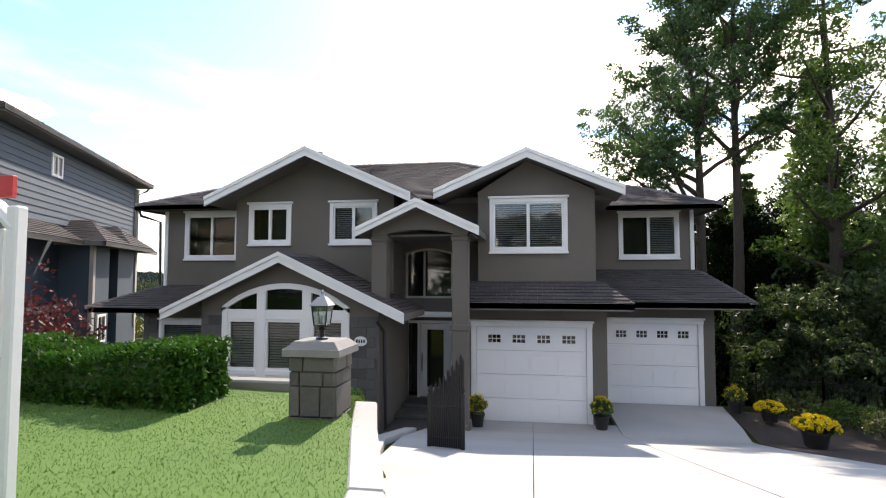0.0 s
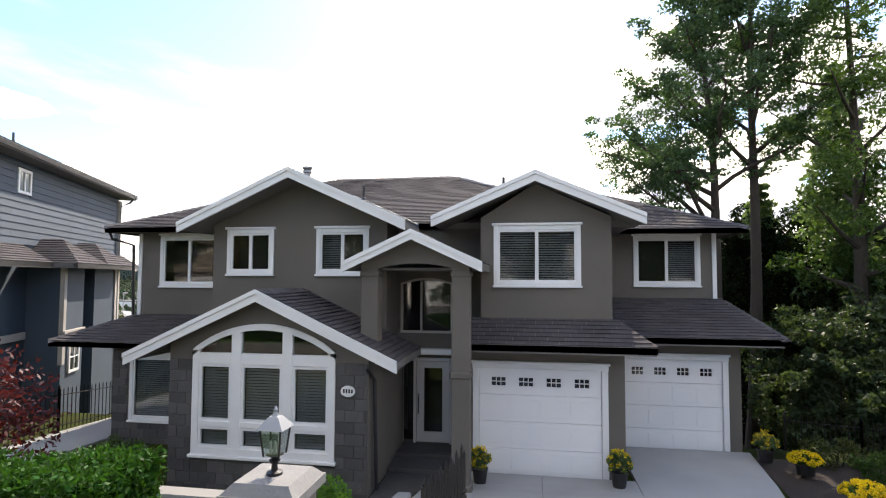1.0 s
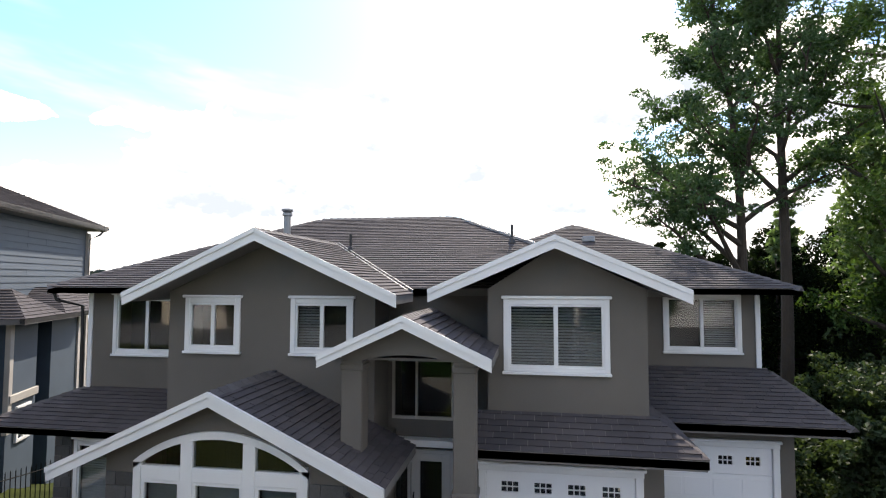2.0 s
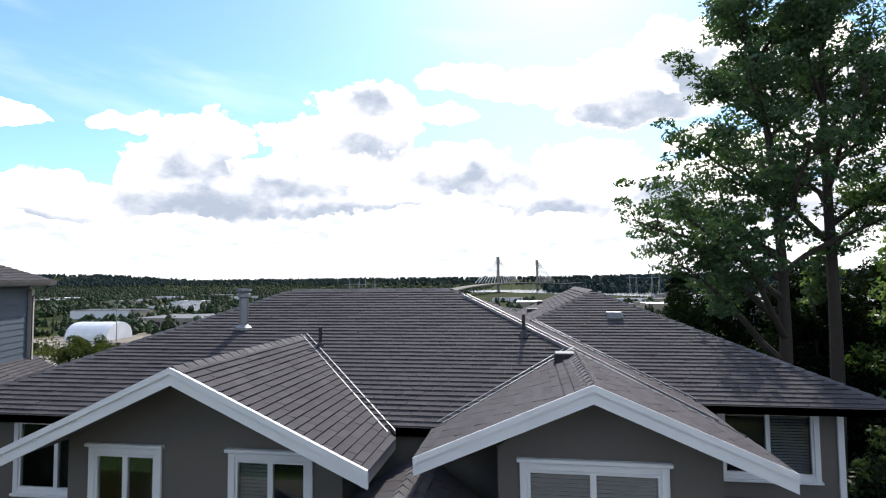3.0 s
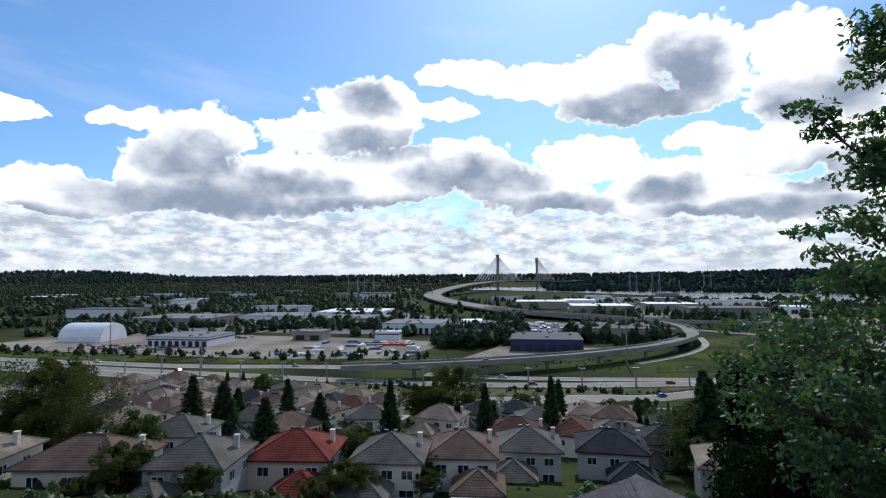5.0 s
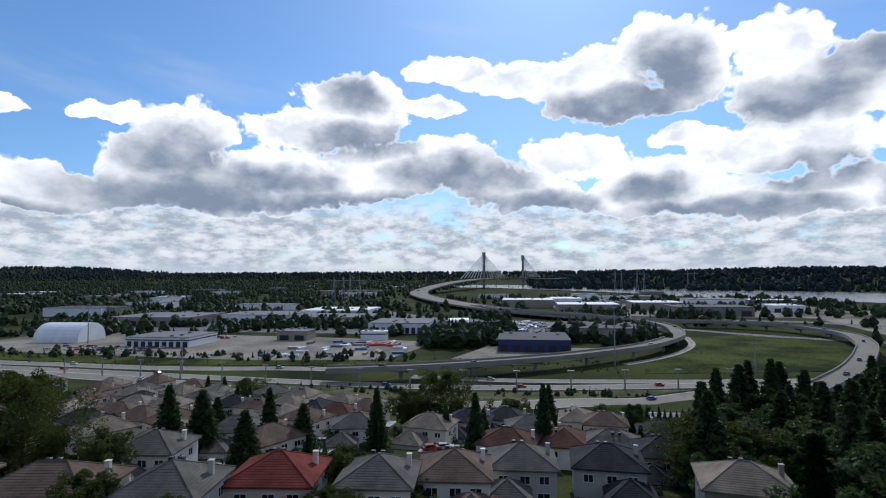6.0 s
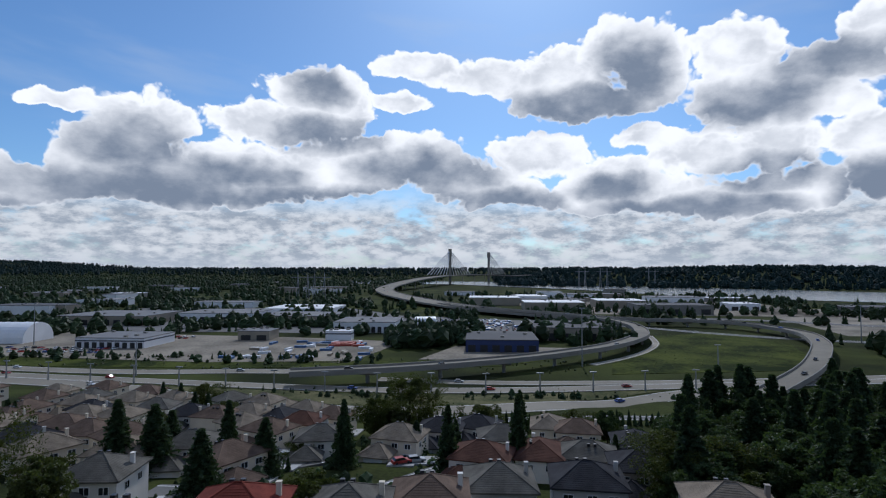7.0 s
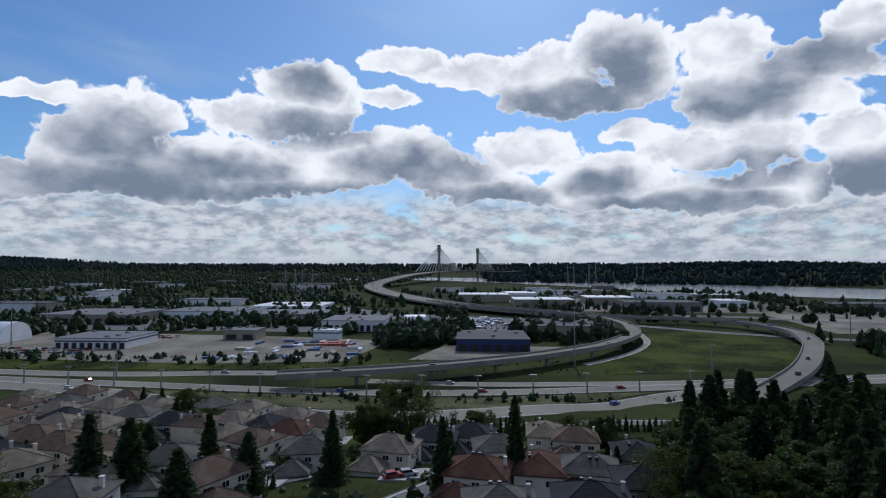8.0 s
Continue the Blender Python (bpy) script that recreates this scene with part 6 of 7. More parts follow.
# ---- the valley: buildings ----
def shed(name, label, x0, x1, y0, y1, h, wall_mat, roof_mat, bays=0, band=None, rz=0.0):
    """A flat-roofed warehouse with a parapet, rows of openings and roof units."""
    cx, cy = (x0 + x1) / 2, (y0 + y1) / 2
    g = land(cx, cy)
    t = thing(name, label, "warehouse", (cx, cy, g), rz)
    w, d = (x1 - x0) / 2, (y1 - y0) / 2
    bm = bmesh.new()
    box(bm, -w, w, -d, d, -1, h)
    part("wall", bm, wall_mat, t)
    bm = bmesh.new()
    box(bm, -w - 0.3, w + 0.3, -d - 0.3, d + 0.3, h, h + 0.5)
    part("roof", bm, roof_mat, t)
    if band:
        bm = bmesh.new()
        box(bm, -w - 0.15, w + 0.15, -d - 0.15, d + 0.15, h * 0.68, h * 0.8)
        part("band", bm, band, t)
    for k in range(bays):
        u = -w + 2 * w * (k + 0.5) / bays
        bm = bmesh.new()
        soft_box(bm, u - w / bays * 0.62, u + w / bays * 0.62, -d - 0.12, -d + 0.1, 0.2, h * 0.6, 0.05)
        part("bay_door", bm, GUTTER, t)
    rng = random.Random(int(x0 * 10))
    for k in range(4):
        u, v = rng.uniform(-w * 0.8, w * 0.8), rng.uniform(-d * 0.8, d * 0.8)
        bm = bmesh.new()
        soft_box(bm, u - 1.2, u + 1.2, v - 1, v + 1, h + 0.4, h + 1.7, 0.1)
        part("roof_unit", bm, PLAIN, t)
    return t


GREYROOF = material("grey_flat_roof", (0.16, 0.16, 0.165), 0.9, 0.05, 0.2, 1, 0.1)
DARKROOF = material("dark_flat_roof", (0.06, 0.06, 0.065), 0.9, 0.05, 0.2, 1, 0.1)
WHITEROOF = material("white_flat_roof", (0.7, 0.7, 0.7), 0.7, 0.05, 0.1, 1, 0.05)
BLUE = material("blue_cladding", (0.02, 0.035, 0.12), 0.5, 0.1, 0.2, 2, 0.05)
TAN = material("tan_cladding", (0.30, 0.26, 0.20), 0.8, 0.1, 0.2, 2, 0.05)
NAVY = material("navy_band", (0.02, 0.025, 0.05), 0.5, 0.1, 0.2, 2, 0)
shed("warehouse", "white office warehouse with a dark blue band and bay doors", -285, -235, 372, 410, 7, WHITE_METAL, GREYROOF, 9, NAVY)
shed("warehouse", "long pale warehouse with a row of loading doors", -130, -76, 476, 525, 9, WHITE_METAL, GREYROOF, 10)
shed("warehouse", "dark blue clad warehouse with a grey roof", -12, 36, 372, 420, 8, BLUE, DARKROOF, 6)
shed("warehouse", "broad dark-roofed warehouse beside the ramp", 38, 98, 432, 490, 10, TAN, DARKROOF, 6)
shed("warehouse", "wide low warehouse with a bright white roof", -262, -180, 648, 720, 8, WHITE_METAL, WHITEROOF, 6)
shed("warehouse", "wide low grey-roofed warehouse", -420, -330, 520, 590, 9, TAN, GREYROOF, 8)
shed("warehouse", "wide low grey-roofed warehouse", -320, -240, 560, 620, 9, WHITE_METAL, GREYROOF, 7)
shed("warehouse", "wide low grey-roofed warehouse", -225, -150, 545, 600, 8, TAN, GREYROOF, 7)
shed("warehouse", "small white two-storey site office with dark window band", -122, -102, 424, 434, 7, WHITE_METAL, WHITEROOF, 0, NAVY)
shed("warehouse", "small tan storage hall in the gravel yard", -190, -165, 420, 440, 7, TAN, GREYROOF, 2)
shed("warehouse", "grey industrial hall near the railway", 190, 280, 690, 740, 11, PLAIN, DARKROOF, 5)
shed("warehouse", "white industrial hall near the river", 330, 370, 760, 800, 9, WHITE_METAL, WHITEROOF, 3)
shed("warehouse", "dark long shed near the river", 440, 540, 700, 740, 9, PLAIN, DARKROOF, 5)
shed("warehouse", "pale distant warehouse beside the river", 60, 110, 930, 990, 10, WHITE_METAL, WHITEROOF, 3)
shed("warehouse", "pale distant warehouse beside the river", 140, 200, 1000, 1050, 10, WHITE_METAL, GREYROOF, 3)
rng_ = random.Random(17)
for k in range(34):
    x, y = rng_.uniform(-1500, -330) if k < 20 else rng_.uniform(-60, 420), rng_.uniform(600, 1700)
    if k >= 20:
        y = rng_.uniform(700, 1250)
    w, d = rng_.uniform(12, 45), rng_.uniform(12, 30)
    shed("distant_building", "small distant flat-roofed building among trees", x - w, x + w, y - d, y + d, rng_.uniform(6, 12), rng_.choice((WHITE_METAL, TAN, PLAIN)), rng_.choice((WHITEROOF, GREYROOF, GREYROOF, DARKROOF)))


def dome(name, label, x, y, length, radius, height, rz=0.0):
    t = thing(name, label, "tent", (x, y, land(x, y)), rz)
    bm = bmesh.new()
    n, m = 14, 10
    rows = []
    for i in range(m + 1):
        u = -length / 2 + length * i / m
        k = 1.0 + (0.012 if i % 2 else 0.0)
        rows.append([bm.verts.new((u, k * radius * math.cos(math.pi * j / n), k * height * math.sin(math.pi * j / n) ** 0.8)) for j in range(n + 1)])
    for a, b in zip(rows, rows[1:]):
        for j in range(n):
            bm.faces.new((a[j], a[j + 1], b[j + 1], b[j]))
    bm.faces.new(rows[0])
    bm.faces.new(rows[-1][::-1])
    part("cover", bm, WHITE_METAL, t)
    bm = bmesh.new()
    box(bm, -length / 2 - 0.2, -length / 2 - 0.05, -2.5, 2.5, 0, 5)
    part("door", bm, GREYROOF, t)


dome("storage_dome", "big white arched fabric storage tent", -359, 404, 37, 16, 14.5, 4)
dome("storage_dome", "small white arched fabric tent", -56, 538, 20, 9, 9, 10)
dome("storage_dome", "little white arched tent in the yard", -68, 420, 12, 5, 5, 0)


# ---- houses on the slope ----
def slope_house(name, label, w, d, h, roof_mat, wall_mat, rz, at, group, garage=1, chimney=True):
    """A two-storey house facing -y: hipped roof, a lower hipped garage wing, windows, doors and chimney."""
    t = thing(name, label, "house", at, rz, group)
    W, D = w / 2, d / 2

    def hip(x0, x1, y0, y1, z, s, nm="roof"):
        ov = 0.5
        x0, x1, y0, y1 = x0 - ov, x1 + ov, y0 - ov, y1 + ov
        bm = bmesh.new()
        k = min(x1 - x0, y1 - y0) / 2
        r = z + s * k
        if x1 - x0 > y1 - y0:
            ra, rb = (x0 + k, y0 + k, r), (x1 - k, y0 + k, r)
        else:
            ra, rb = (x0 + k, y0 + k, r), (x0 + k, y1 - k, r)
        c = [bm.verts.new(p) for p in ((x0, y0, z), (x1, y0, z), (x1, y1, z), (x0, y1, z))]
        b = [bm.verts.new(p) for p in ((x0, y0, z - 0.25), (x1, y0, z - 0.25), (x1, y1, z - 0.25), (x0, y1, z - 0.25))]
        p, q = bm.verts.new(ra), bm.verts.new(rb)
        if x1 - x0 > y1 - y0:
            fs = ((c[0], c[1], q, p), (c[1], c[2], q), (c[2], c[3], p, q), (c[3], c[0], p))
        else:
            fs = ((c[0], c[1], p), (c[1], c[2], q, p), (c[2], c[3], q), (c[3], c[0], p, q))
        for f in fs:
            bm.faces.new(f)
        for i in range(4):
            j = (i + 1) % 4
            bm.faces.new((c[i], b[i], b[j], c[j]))
        bm.faces.new(b[::-1])
        rf = part(nm, bm, roof_mat, t)
        bm = bmesh.new()
        tube(bm, [ra, rb], 0.14, 5)
        part("ridge_cap", bm, roof_mat, rf)
        for i, e in ((0, ra), (1, rb if x1 - x0 > y1 - y0 else ra), (2, rb), (3, ra if x1 - x0 > y1 - y0 else rb)):
            bm = bmesh.new()
            tube(bm, [tuple(c_) for c_ in (((x0, y0, z), (x1, y0, z), (x1, y1, z), (x0, y1, z))[i], e)], 0.1, 5)
            part("hip_cap", bm, roof_mat, rf)
        # courses
        vv, ff = [], []
        n = int(k / 0.36)
        for i in range(1, n):
            o = i * 0.36
            zz = z + s * o
            q4 = [(x0 + o, y0 + o), (x1 - o, y0 + o), (x1 - o, y1 - o), (x0 + o, y1 - o)]
            for j in range(4):
                a, bb = q4[j], q4[(j + 1) % 4]
                nx, ny = (bb[1] - a[1]), -(bb[0] - a[0])
                L_ = math.hypot(nx, ny) + 1e-9
                nx, ny = nx / L_ * 0.06, ny / L_ * 0.06
                b0 = len(vv)
                vv += [(a[0] + nx, a[1] + ny, zz + 0.0), (bb[0] + nx, bb[1] + ny, zz + 0.0), (bb[0], bb[1], zz + 0.02), (a[0], a[1], zz + 0.02), (a[0] + nx, a[1] + ny, zz - 0.05), (bb[0] + nx, bb[1] + ny, zz - 0.05)]
                ff += [(b0, b0 + 1, b0 + 2, b0 + 3), (b0 + 4, b0 + 5, b0 + 1, b0)]
        raw_mesh("tile_course", vv, ff, roof_mat, rf, kind="stuff")

    bm = bmesh.new()
    box(bm, -W, W, -D, D, -3, h)
    part("wall", bm, wall_mat, t)
    hip(-W, W, -D, D, h, 0.5)
    if garage:
        gw, gd, gx = W * 0.9, 5.6, -W * 0.5 * garage
        bm = bmesh.new()
        box(bm, gx - gw / 2 - 1, gx + gw / 2 + 1, -D - gd, -D - 0.02, -3, h * 0.52)
        part("garage_wing", bm, wall_mat, t)
        hip(gx - gw / 2 - 1, gx + gw / 2 + 1, -D - gd, -D + 1.2, h * 0.52, 0.55, "garage_roof")
        bm = bmesh.new()
        soft_box(bm, gx - gw * 0.45, gx + gw * 0.45, -D - gd - 0.06, -D - gd + 0.02, 0.1, 2.3, 0.03)
        part("garage_door", bm, TRIM, t)

    def win(x, y, z, ww, hh, axis="y"):
        o = new("window")
        o.parent = t
        o.matrix_basis = pose(x, y, z, 0, 0, 0 if axis == "y" else (90 if x > 0 else -90))
        bm = bmesh.new()
        for a, b, c, e in ((-ww / 2 - 0.1, -ww / 2, -0.1, hh + 0.1), (ww / 2, ww / 2 + 0.1, -0.1, hh + 0.1), (-ww / 2, ww / 2, -0.1, 0), (-ww / 2, ww / 2, hh, hh + 0.1), (-0.04, 0.04, 0, hh)):
            box(bm, a, b, -0.08, 0.02, c, e)
        part("window_frame", bm, TRIM, o)
        bm = bmesh.new()
        box(bm, -ww / 2, ww / 2, -0.04, -0.01, 0, hh)
        part("pane", bm, PANE_DARK, o)

    for x in (-W * 0.6, W * 0.05, W * 0.62):
        win(x, -D, h * 0.62, 1.4, 1.1)
    win(W * 0.6, -D, h * 0.14, 1.8, 1.3)
    for y in (-D * 0.4, D * 0.4):
        win(W, y, h * 0.6, 1.2, 1.1, "x")
        win(-W, y, h * 0.6, 1.2, 1.1, "x")
    if chimney:
        bm = bmesh.new()
        soft_box(bm, W - 1.1, W - 0.5, D * 0.2, D * 0.2 + 0.6, h * 0.6, h + 2.1, 0.03)
        soft_box(bm, W - 1.16, W - 0.44, D * 0.2 - 0.06, D * 0.2 + 0.66, h + 2.1, h + 2.22, 0.03)
        part("chimney", bm, wall_mat, t)
    for k in (0, 1):
        bm = bmesh.new()
        soft_box(bm, -W * 0.3 + k * 1.3, -W * 0.3 + k * 1.3 + 0.6, D * 0.3, D * 0.3 + 0.6, h + 0.5 * D * 0.75, h + 0.5 * D * 0.75 + 0.6, 0.05)
        part("roof_vent", bm, GUTTER, t)
    return t


PANE_DARK = material("dark_window_pane", (0.02, 0.025, 0.03), 0.08, 0.5, 0.2, 2, 0)
ROOFS = {n: material(n + "_roof_tile", c, 0.9, 0.4, 0.4, 6, 0.6, bump_dist=0.04, spec=0.1, punch=1.7) for n, c in (("grey", (0.125, 0.116, 0.10)), ("brown", (0.145, 0.102, 0.077)), ("red", (0.17, 0.042, 0.03)), ("tan", (0.225, 0.185, 0.14)), ("dark", (0.04, 0.04, 0.045)), ("rust", (0.11, 0.055, 0.04)))}
WALLS = {n: material(n + "_house_wall", c, 0.85, 0.3, 0.15, 8, 0.1) for n, c in (("cream", (0.66, 0.58, 0.46)), ("grey", (0.46, 0.44, 0.41)), ("white", (0.74, 0.70, 0.64)), ("taupe", (0.33, 0.29, 0.25)))}
HOMES = (("brown", "cream", -54, 62, 8, 13), ("grey", "grey", -39.5, 63, 6, 9.4), ("red", "cream", -30.5, 71.5, 6, 10.4), ("grey", "cream", -18, 74, 4, 9.2),
         ("brown", "white", -8.8, 80, 4, 9.4), ("grey", "grey", 0.5, 93, 2, 10), ("dark", "grey", 14.5, 98, -4, 11), ("dark", "taupe", 27, 114, -6, 10),
         ("tan", "cream", -70, 60, 8, 12), ("grey", "white", -62, 92, 6, 10), ("tan", "taupe", 30, 83, -10, 11))
HOMES2 = (("tan", -110, 167), ("grey", -111, 187), ("dark", -94, 177), ("tan", -121, 166), ("brown", -113, 148), ("tan", -77, 119), ("grey", -66, 127), ("brown", -84, 174),
          ("tan", -76, 180), ("dark", -63, 172), ("rust", -54, 166), ("grey", -41, 141), ("tan", -22, 143), ("dark", -13, 157), ("dark", -3, 163), ("grey", 3, 146), ("tan", 17, 167),
          ("brown", 24, 161), ("rust", 10, 126), ("grey", 20, 126), ("rust", -2, 121), ("tan", 41, 124), ("tan", -168, 213), ("brown", -155, 224), ("brown", -132, 214), ("tan", -140, 190),
          ("brown", -150, 178), ("tan", -135, 150), ("grey", -160, 165), ("brown", -180, 190), ("brown", -100, 140), ("grey", 50, 150),
          ("brown", -200, 215), ("tan", -190, 170), ("tan", -172, 150), ("dark", 33, 138))
for n_, (rf, wl, x, y, rz, w) in enumerate(HOMES):
    cut = {0: 2.2, 1: 1.5, 8: 2.0}.get(n_, 0.0)   # dug into the slope
    slope_house("slope_house", f"two-storey {wl} house with a {rf} hipped roof", w, 9.5, 5.6, ROOFS[rf], WALLS[wl], rz, (x, y, land(x, y) - cut), "houses on the slope", 1 if n_ % 2 else -1)
protos = {}
rng_ = random.Random(5)
for n_, (rf, x, y) in enumerate(HOMES2):
    m = pose(x, y, land(x, y), 0, 0, rng_.choice((-12, -6, 4, 84, 172, 10)))
    if rf not in protos:
        wl = {"tan": "cream", "grey": "white", "dark": "grey", "brown": "cream", "rust": "white"}[rf]
        protos[rf] = slope_house("slope_house", f"two-storey {wl} house with a {rf} hipped roof", 11.5, 9.5, 5.4, ROOFS[rf], WALLS[wl], 0, (x, y, land(x, y)), "houses on the slope", 1, n_ % 2 == 0)
        protos[rf].matrix_basis = m
    else:
        copy_thing(protos[rf], m)
# more of the same houses fill the blocks between the lanes
LANES = [(-190, 200), (-165, 189), (-140, 178), (-120, 167), (-100, 156), (-85, 151), (-70, 146), (-50, 140), (-40, 128), (-60, 100), (-45, 99), (-30, 98), (-19, 113), (-8, 128)]
taken = [(h_[2], h_[3]) for h_ in HOMES] + [(h_[1], h_[2]) for h_ in HOMES2]
for n_ in range(400):
    x, y = rng_.uniform(-205, -48), rng_.uniform(112, 206)
    if y - 198 > -0.42 * (x + 60) - 6 or min(math.hypot(x - a, y - b) for a, b in taken) < 13.0 or min(math.hypot(x - a, y - b) for a, b in LANES) < 11.0:
        continue
    taken.append((x, y))
    draped("concrete_drive", [(x + 5.6, y - 8), (x + 9.2, y - 8), (x + 9.2, y + 3), (x + 5.6, y + 3)], CONCRETE, 0.35, "pale concrete house driveway", "driveway", thick=0.6, step=2)
    copy_thing(protos[("brown", "tan", "grey", "brown", "dark", "tan")[n_ % 6]], pose(x, y, land(x, y), 0, 0, rng_.choice((-14, -24, 60, 150, 166))))
protos_h = dict(protos)
# lanes and drives between them
road("lane", "grey asphalt lane between the houses", ground_line([(-190, 200), (-140, 178), (-100, 156), (-70, 146), (-50, 140), (-40, 128)]), 8, ASPHALT, step=6)
road("lane", "grey asphalt lane between the houses", ground_line([(-60, 100), (-30, 98), (-8, 128), (0, 134), (14, 145), (30, 152)]), 8, ASPHALT, step=6)
for k, (x, y) in enumerate(((-104, 172), (-116, 172), (-80, 163), (-68, 158), (-56, 150), (-45, 128), (-120, 158), (8, 138), (22, 148), (-88, 160), (-100, 158), (-72, 156), (-15, 136), (4, 132), (-20, 134), (16, 150), (-6, 70), (-14, 62))):
    draped("concrete_drive", [(x - 3, y - 5), (x + 3, y - 5), (x + 3, y + 5), (x - 3, y + 5)], CONCRETE, 0.35, "pale concrete house driveway", "driveway", thick=0.6, step=2)


# ---- vehicles, yard goods, masts ----
def car(name, label, color, at, rz, size=(4.4, 1.8, 1.45), group="parked and passing cars", wheels=True):
    t = thing(name, label, "car", at, rz, group)
    L_, W_, H_ = size
    bm = bmesh.new()
    prism(bm, [(-L_ / 2, 0.3), (L_ / 2, 0.3), (L_ / 2, 0.72), (L_ * 0.28, 0.86), (-L_ * 0.48, 0.92), (-L_ / 2, 0.7)], -W_ / 2, W_ / 2)
    body = part("body", bm, color, t)
    bm = bmesh.new()
    prism(bm, [(-L_ * 0.44, 0.87), (L_ * 0.24, 0.85), (L_ * 0.08, H_ - 0.06), (-L_ * 0.34, H_ - 0.06)], -W_ * 0.44, W_ * 0.44)
    part("window_band", bm, PANE_DARK, body)
    bm = bmesh.new()
    soft_box(bm, -L_ * 0.36, L_ * 0.1, -W_ * 0.42, W_ * 0.42, H_ - 0.08, H_, 0.03)
    part("roof", bm, color, body)
    for x in (-L_ * 0.31, L_ * 0.31) if wheels else ():
        for y in (-W_ / 2 + 0.08, W_ / 2 - 0.08):
            bm = bmesh.new()
            tube(bm, [(x, y - 0.1, 0.32), (x, y + 0.1, 0.32)], 0.32, 10)
            part("wheel", bm, GUTTER, t)
    return t


PAINTS = {n: material(n + "_car_paint", c, 0.3, 1, 0.08, 5, 0) for n, c in (("white", (0.75, 0.75, 0.75)), ("black", (0.015, 0.015, 0.017)), ("silver", (0.4, 0.41, 0.42)), ("blue", (0.04, 0.09, 0.3)), ("red", (0.35, 0.03, 0.025)))}
cars = {}
rng_ = random.Random(3)


def put_car(x, y, z, rz):
    n = rng_.choice(("white", "white", "black", "silver", "silver", "blue", "red"))
    near = y < 300
    if (n, near) not in cars:
        cars[n, near] = car("car", f"small {n} car on the road or lot", PAINTS[n], (x, y, z), rz, wheels=near)
    else:
        copy_thing(cars[n, near], pose(x, y, z, 0, 0, rz))


for name in ("highway", "elevated_ramp", "bridge_approach", "lane"):
    for line in ROADS[name]:
        for i in range(3, len(line) - 2, 5 if name != "bridge_approach" else 2):
            p, d = line[i], line[i + 1] - line[i]
            if p[1] > 1500 or abs(p[0]) > 500 or rng_.random() < 0.35:
                continue
            s = np.array([d[1], -d[0], 0]) / (np.linalg.norm(d) + 1e-9) * rng_.uniform(-3, 3)
            put_car(float(p[0] + s[0]), float(p[1] + s[1]), float(p[2]) + 0.02, math.degrees(math.atan2(d[1], d[0])))
for x0, y0, nx, ny in ((-330, 350, 14, 3), (-300, 425, 12, 2), (-60, 560, 16, 4), (-20, 500, 16, 4), (-230, 620, 12, 2), (150, 720, 14, 3), (-70, 590, 14, 2)):
    for i in range(nx):
        for j in range(ny):
            if rng_.random() < 0.7:
                x, y = x0 + i * 6 + rng_.uniform(-1, 1), y0 + j * 9
                put_car(x, y, land(x, y) + 0.22, 80 + rng_.uniform(-6, 6))
for x, y, rz in ((-17, 133, 20), (-11, 130, 160), (-5, 136, 10), (-12, 71.0, 80), (-70, 150, 30), (-64, 146, 30), (-58, 150, 20), (-76, 154, 40), (-90, 160, 80), (2, 131, 30), (-3, 128, 110), (6, 133, 20), (-9, 136, 190), (-20, 131, 30), (-66, 153, 120), (-60, 144, 40), (-82, 158, 80), (-44, 133, 100), (-104, 166, 80), (-115, 170, 80), (-95, 158, 20), (-52, 133, 10), (-48, 137, 20), (14, 147, 40)):
    put_car(x, y, land(x, y) + 0.4, rz)


def container(name, label, mat, at, rz, size=(8, 2.3, 1.5)):
    t = thing(name, label, "container", at, rz, "goods stacked in the yard")
    L_, W_, H_ = size
    bm = bmesh.new()
    box(bm, -L_ / 2, L_ / 2, -W_ / 2, W_ / 2, 0, H_)
    for i in range(12):
        u = -L_ / 2 + L_ * (i + 0.5) / 12
        box(bm, u - 0.18, u + 0.18, -W_ / 2 - 0.06, -W_ / 2 + 0.01, 0.15, H_ - 0.15)
    part("body", bm, mat, t)
    bm = bmesh.new()
    box(bm, L_ / 2 - 0.01, L_ / 2 + 0.06, -W_ / 2 + 0.1, W_ / 2 - 0.1, 0.1, H_ - 0.1)
    part("door", bm, mat, t)
    return t


TARP = material("blue_tarpaulin", (0.06, 0.13, 0.27), 0.5, 0.5, 0.25, 4, 0.2)
STEEL_RED = material("red_oxide_steel", (0.33, 0.05, 0.03), 0.6, 0.5, 0.2, 4, 0.1)
kinds = ((TARP, "blue"), (WHITE_METAL, "white"), (STEEL_RED, "red oxide"), (TAN, "tan"))
protos = {}
for k in range(130):
    mat, col = kinds[(0, 0, 1, 3, 2, 1, 0)[k % 7]]
    x, y = rng_.uniform(-160, -75), rng_.uniform(332, 412)
    if k > 48:
        x, y = rng_.uniform(-20, 55), rng_.uniform(500, 600)
    if col == "red oxide":
        x, y = rng_.uniform(-112, -88), rng_.uniform(392, 412)
    m = pose(x, y, land(x, y) + 0.2, 0, 0, rng_.choice((4, 12, 80, 95)))
    if col not in protos:
        protos[col] = container("yard_goods", f"long {col} covered load in the storage yard", mat, (x, y, land(x, y) + 0.2), 0)
        protos[col].matrix_basis = m
    else:
        copy_thing(protos[col], m)


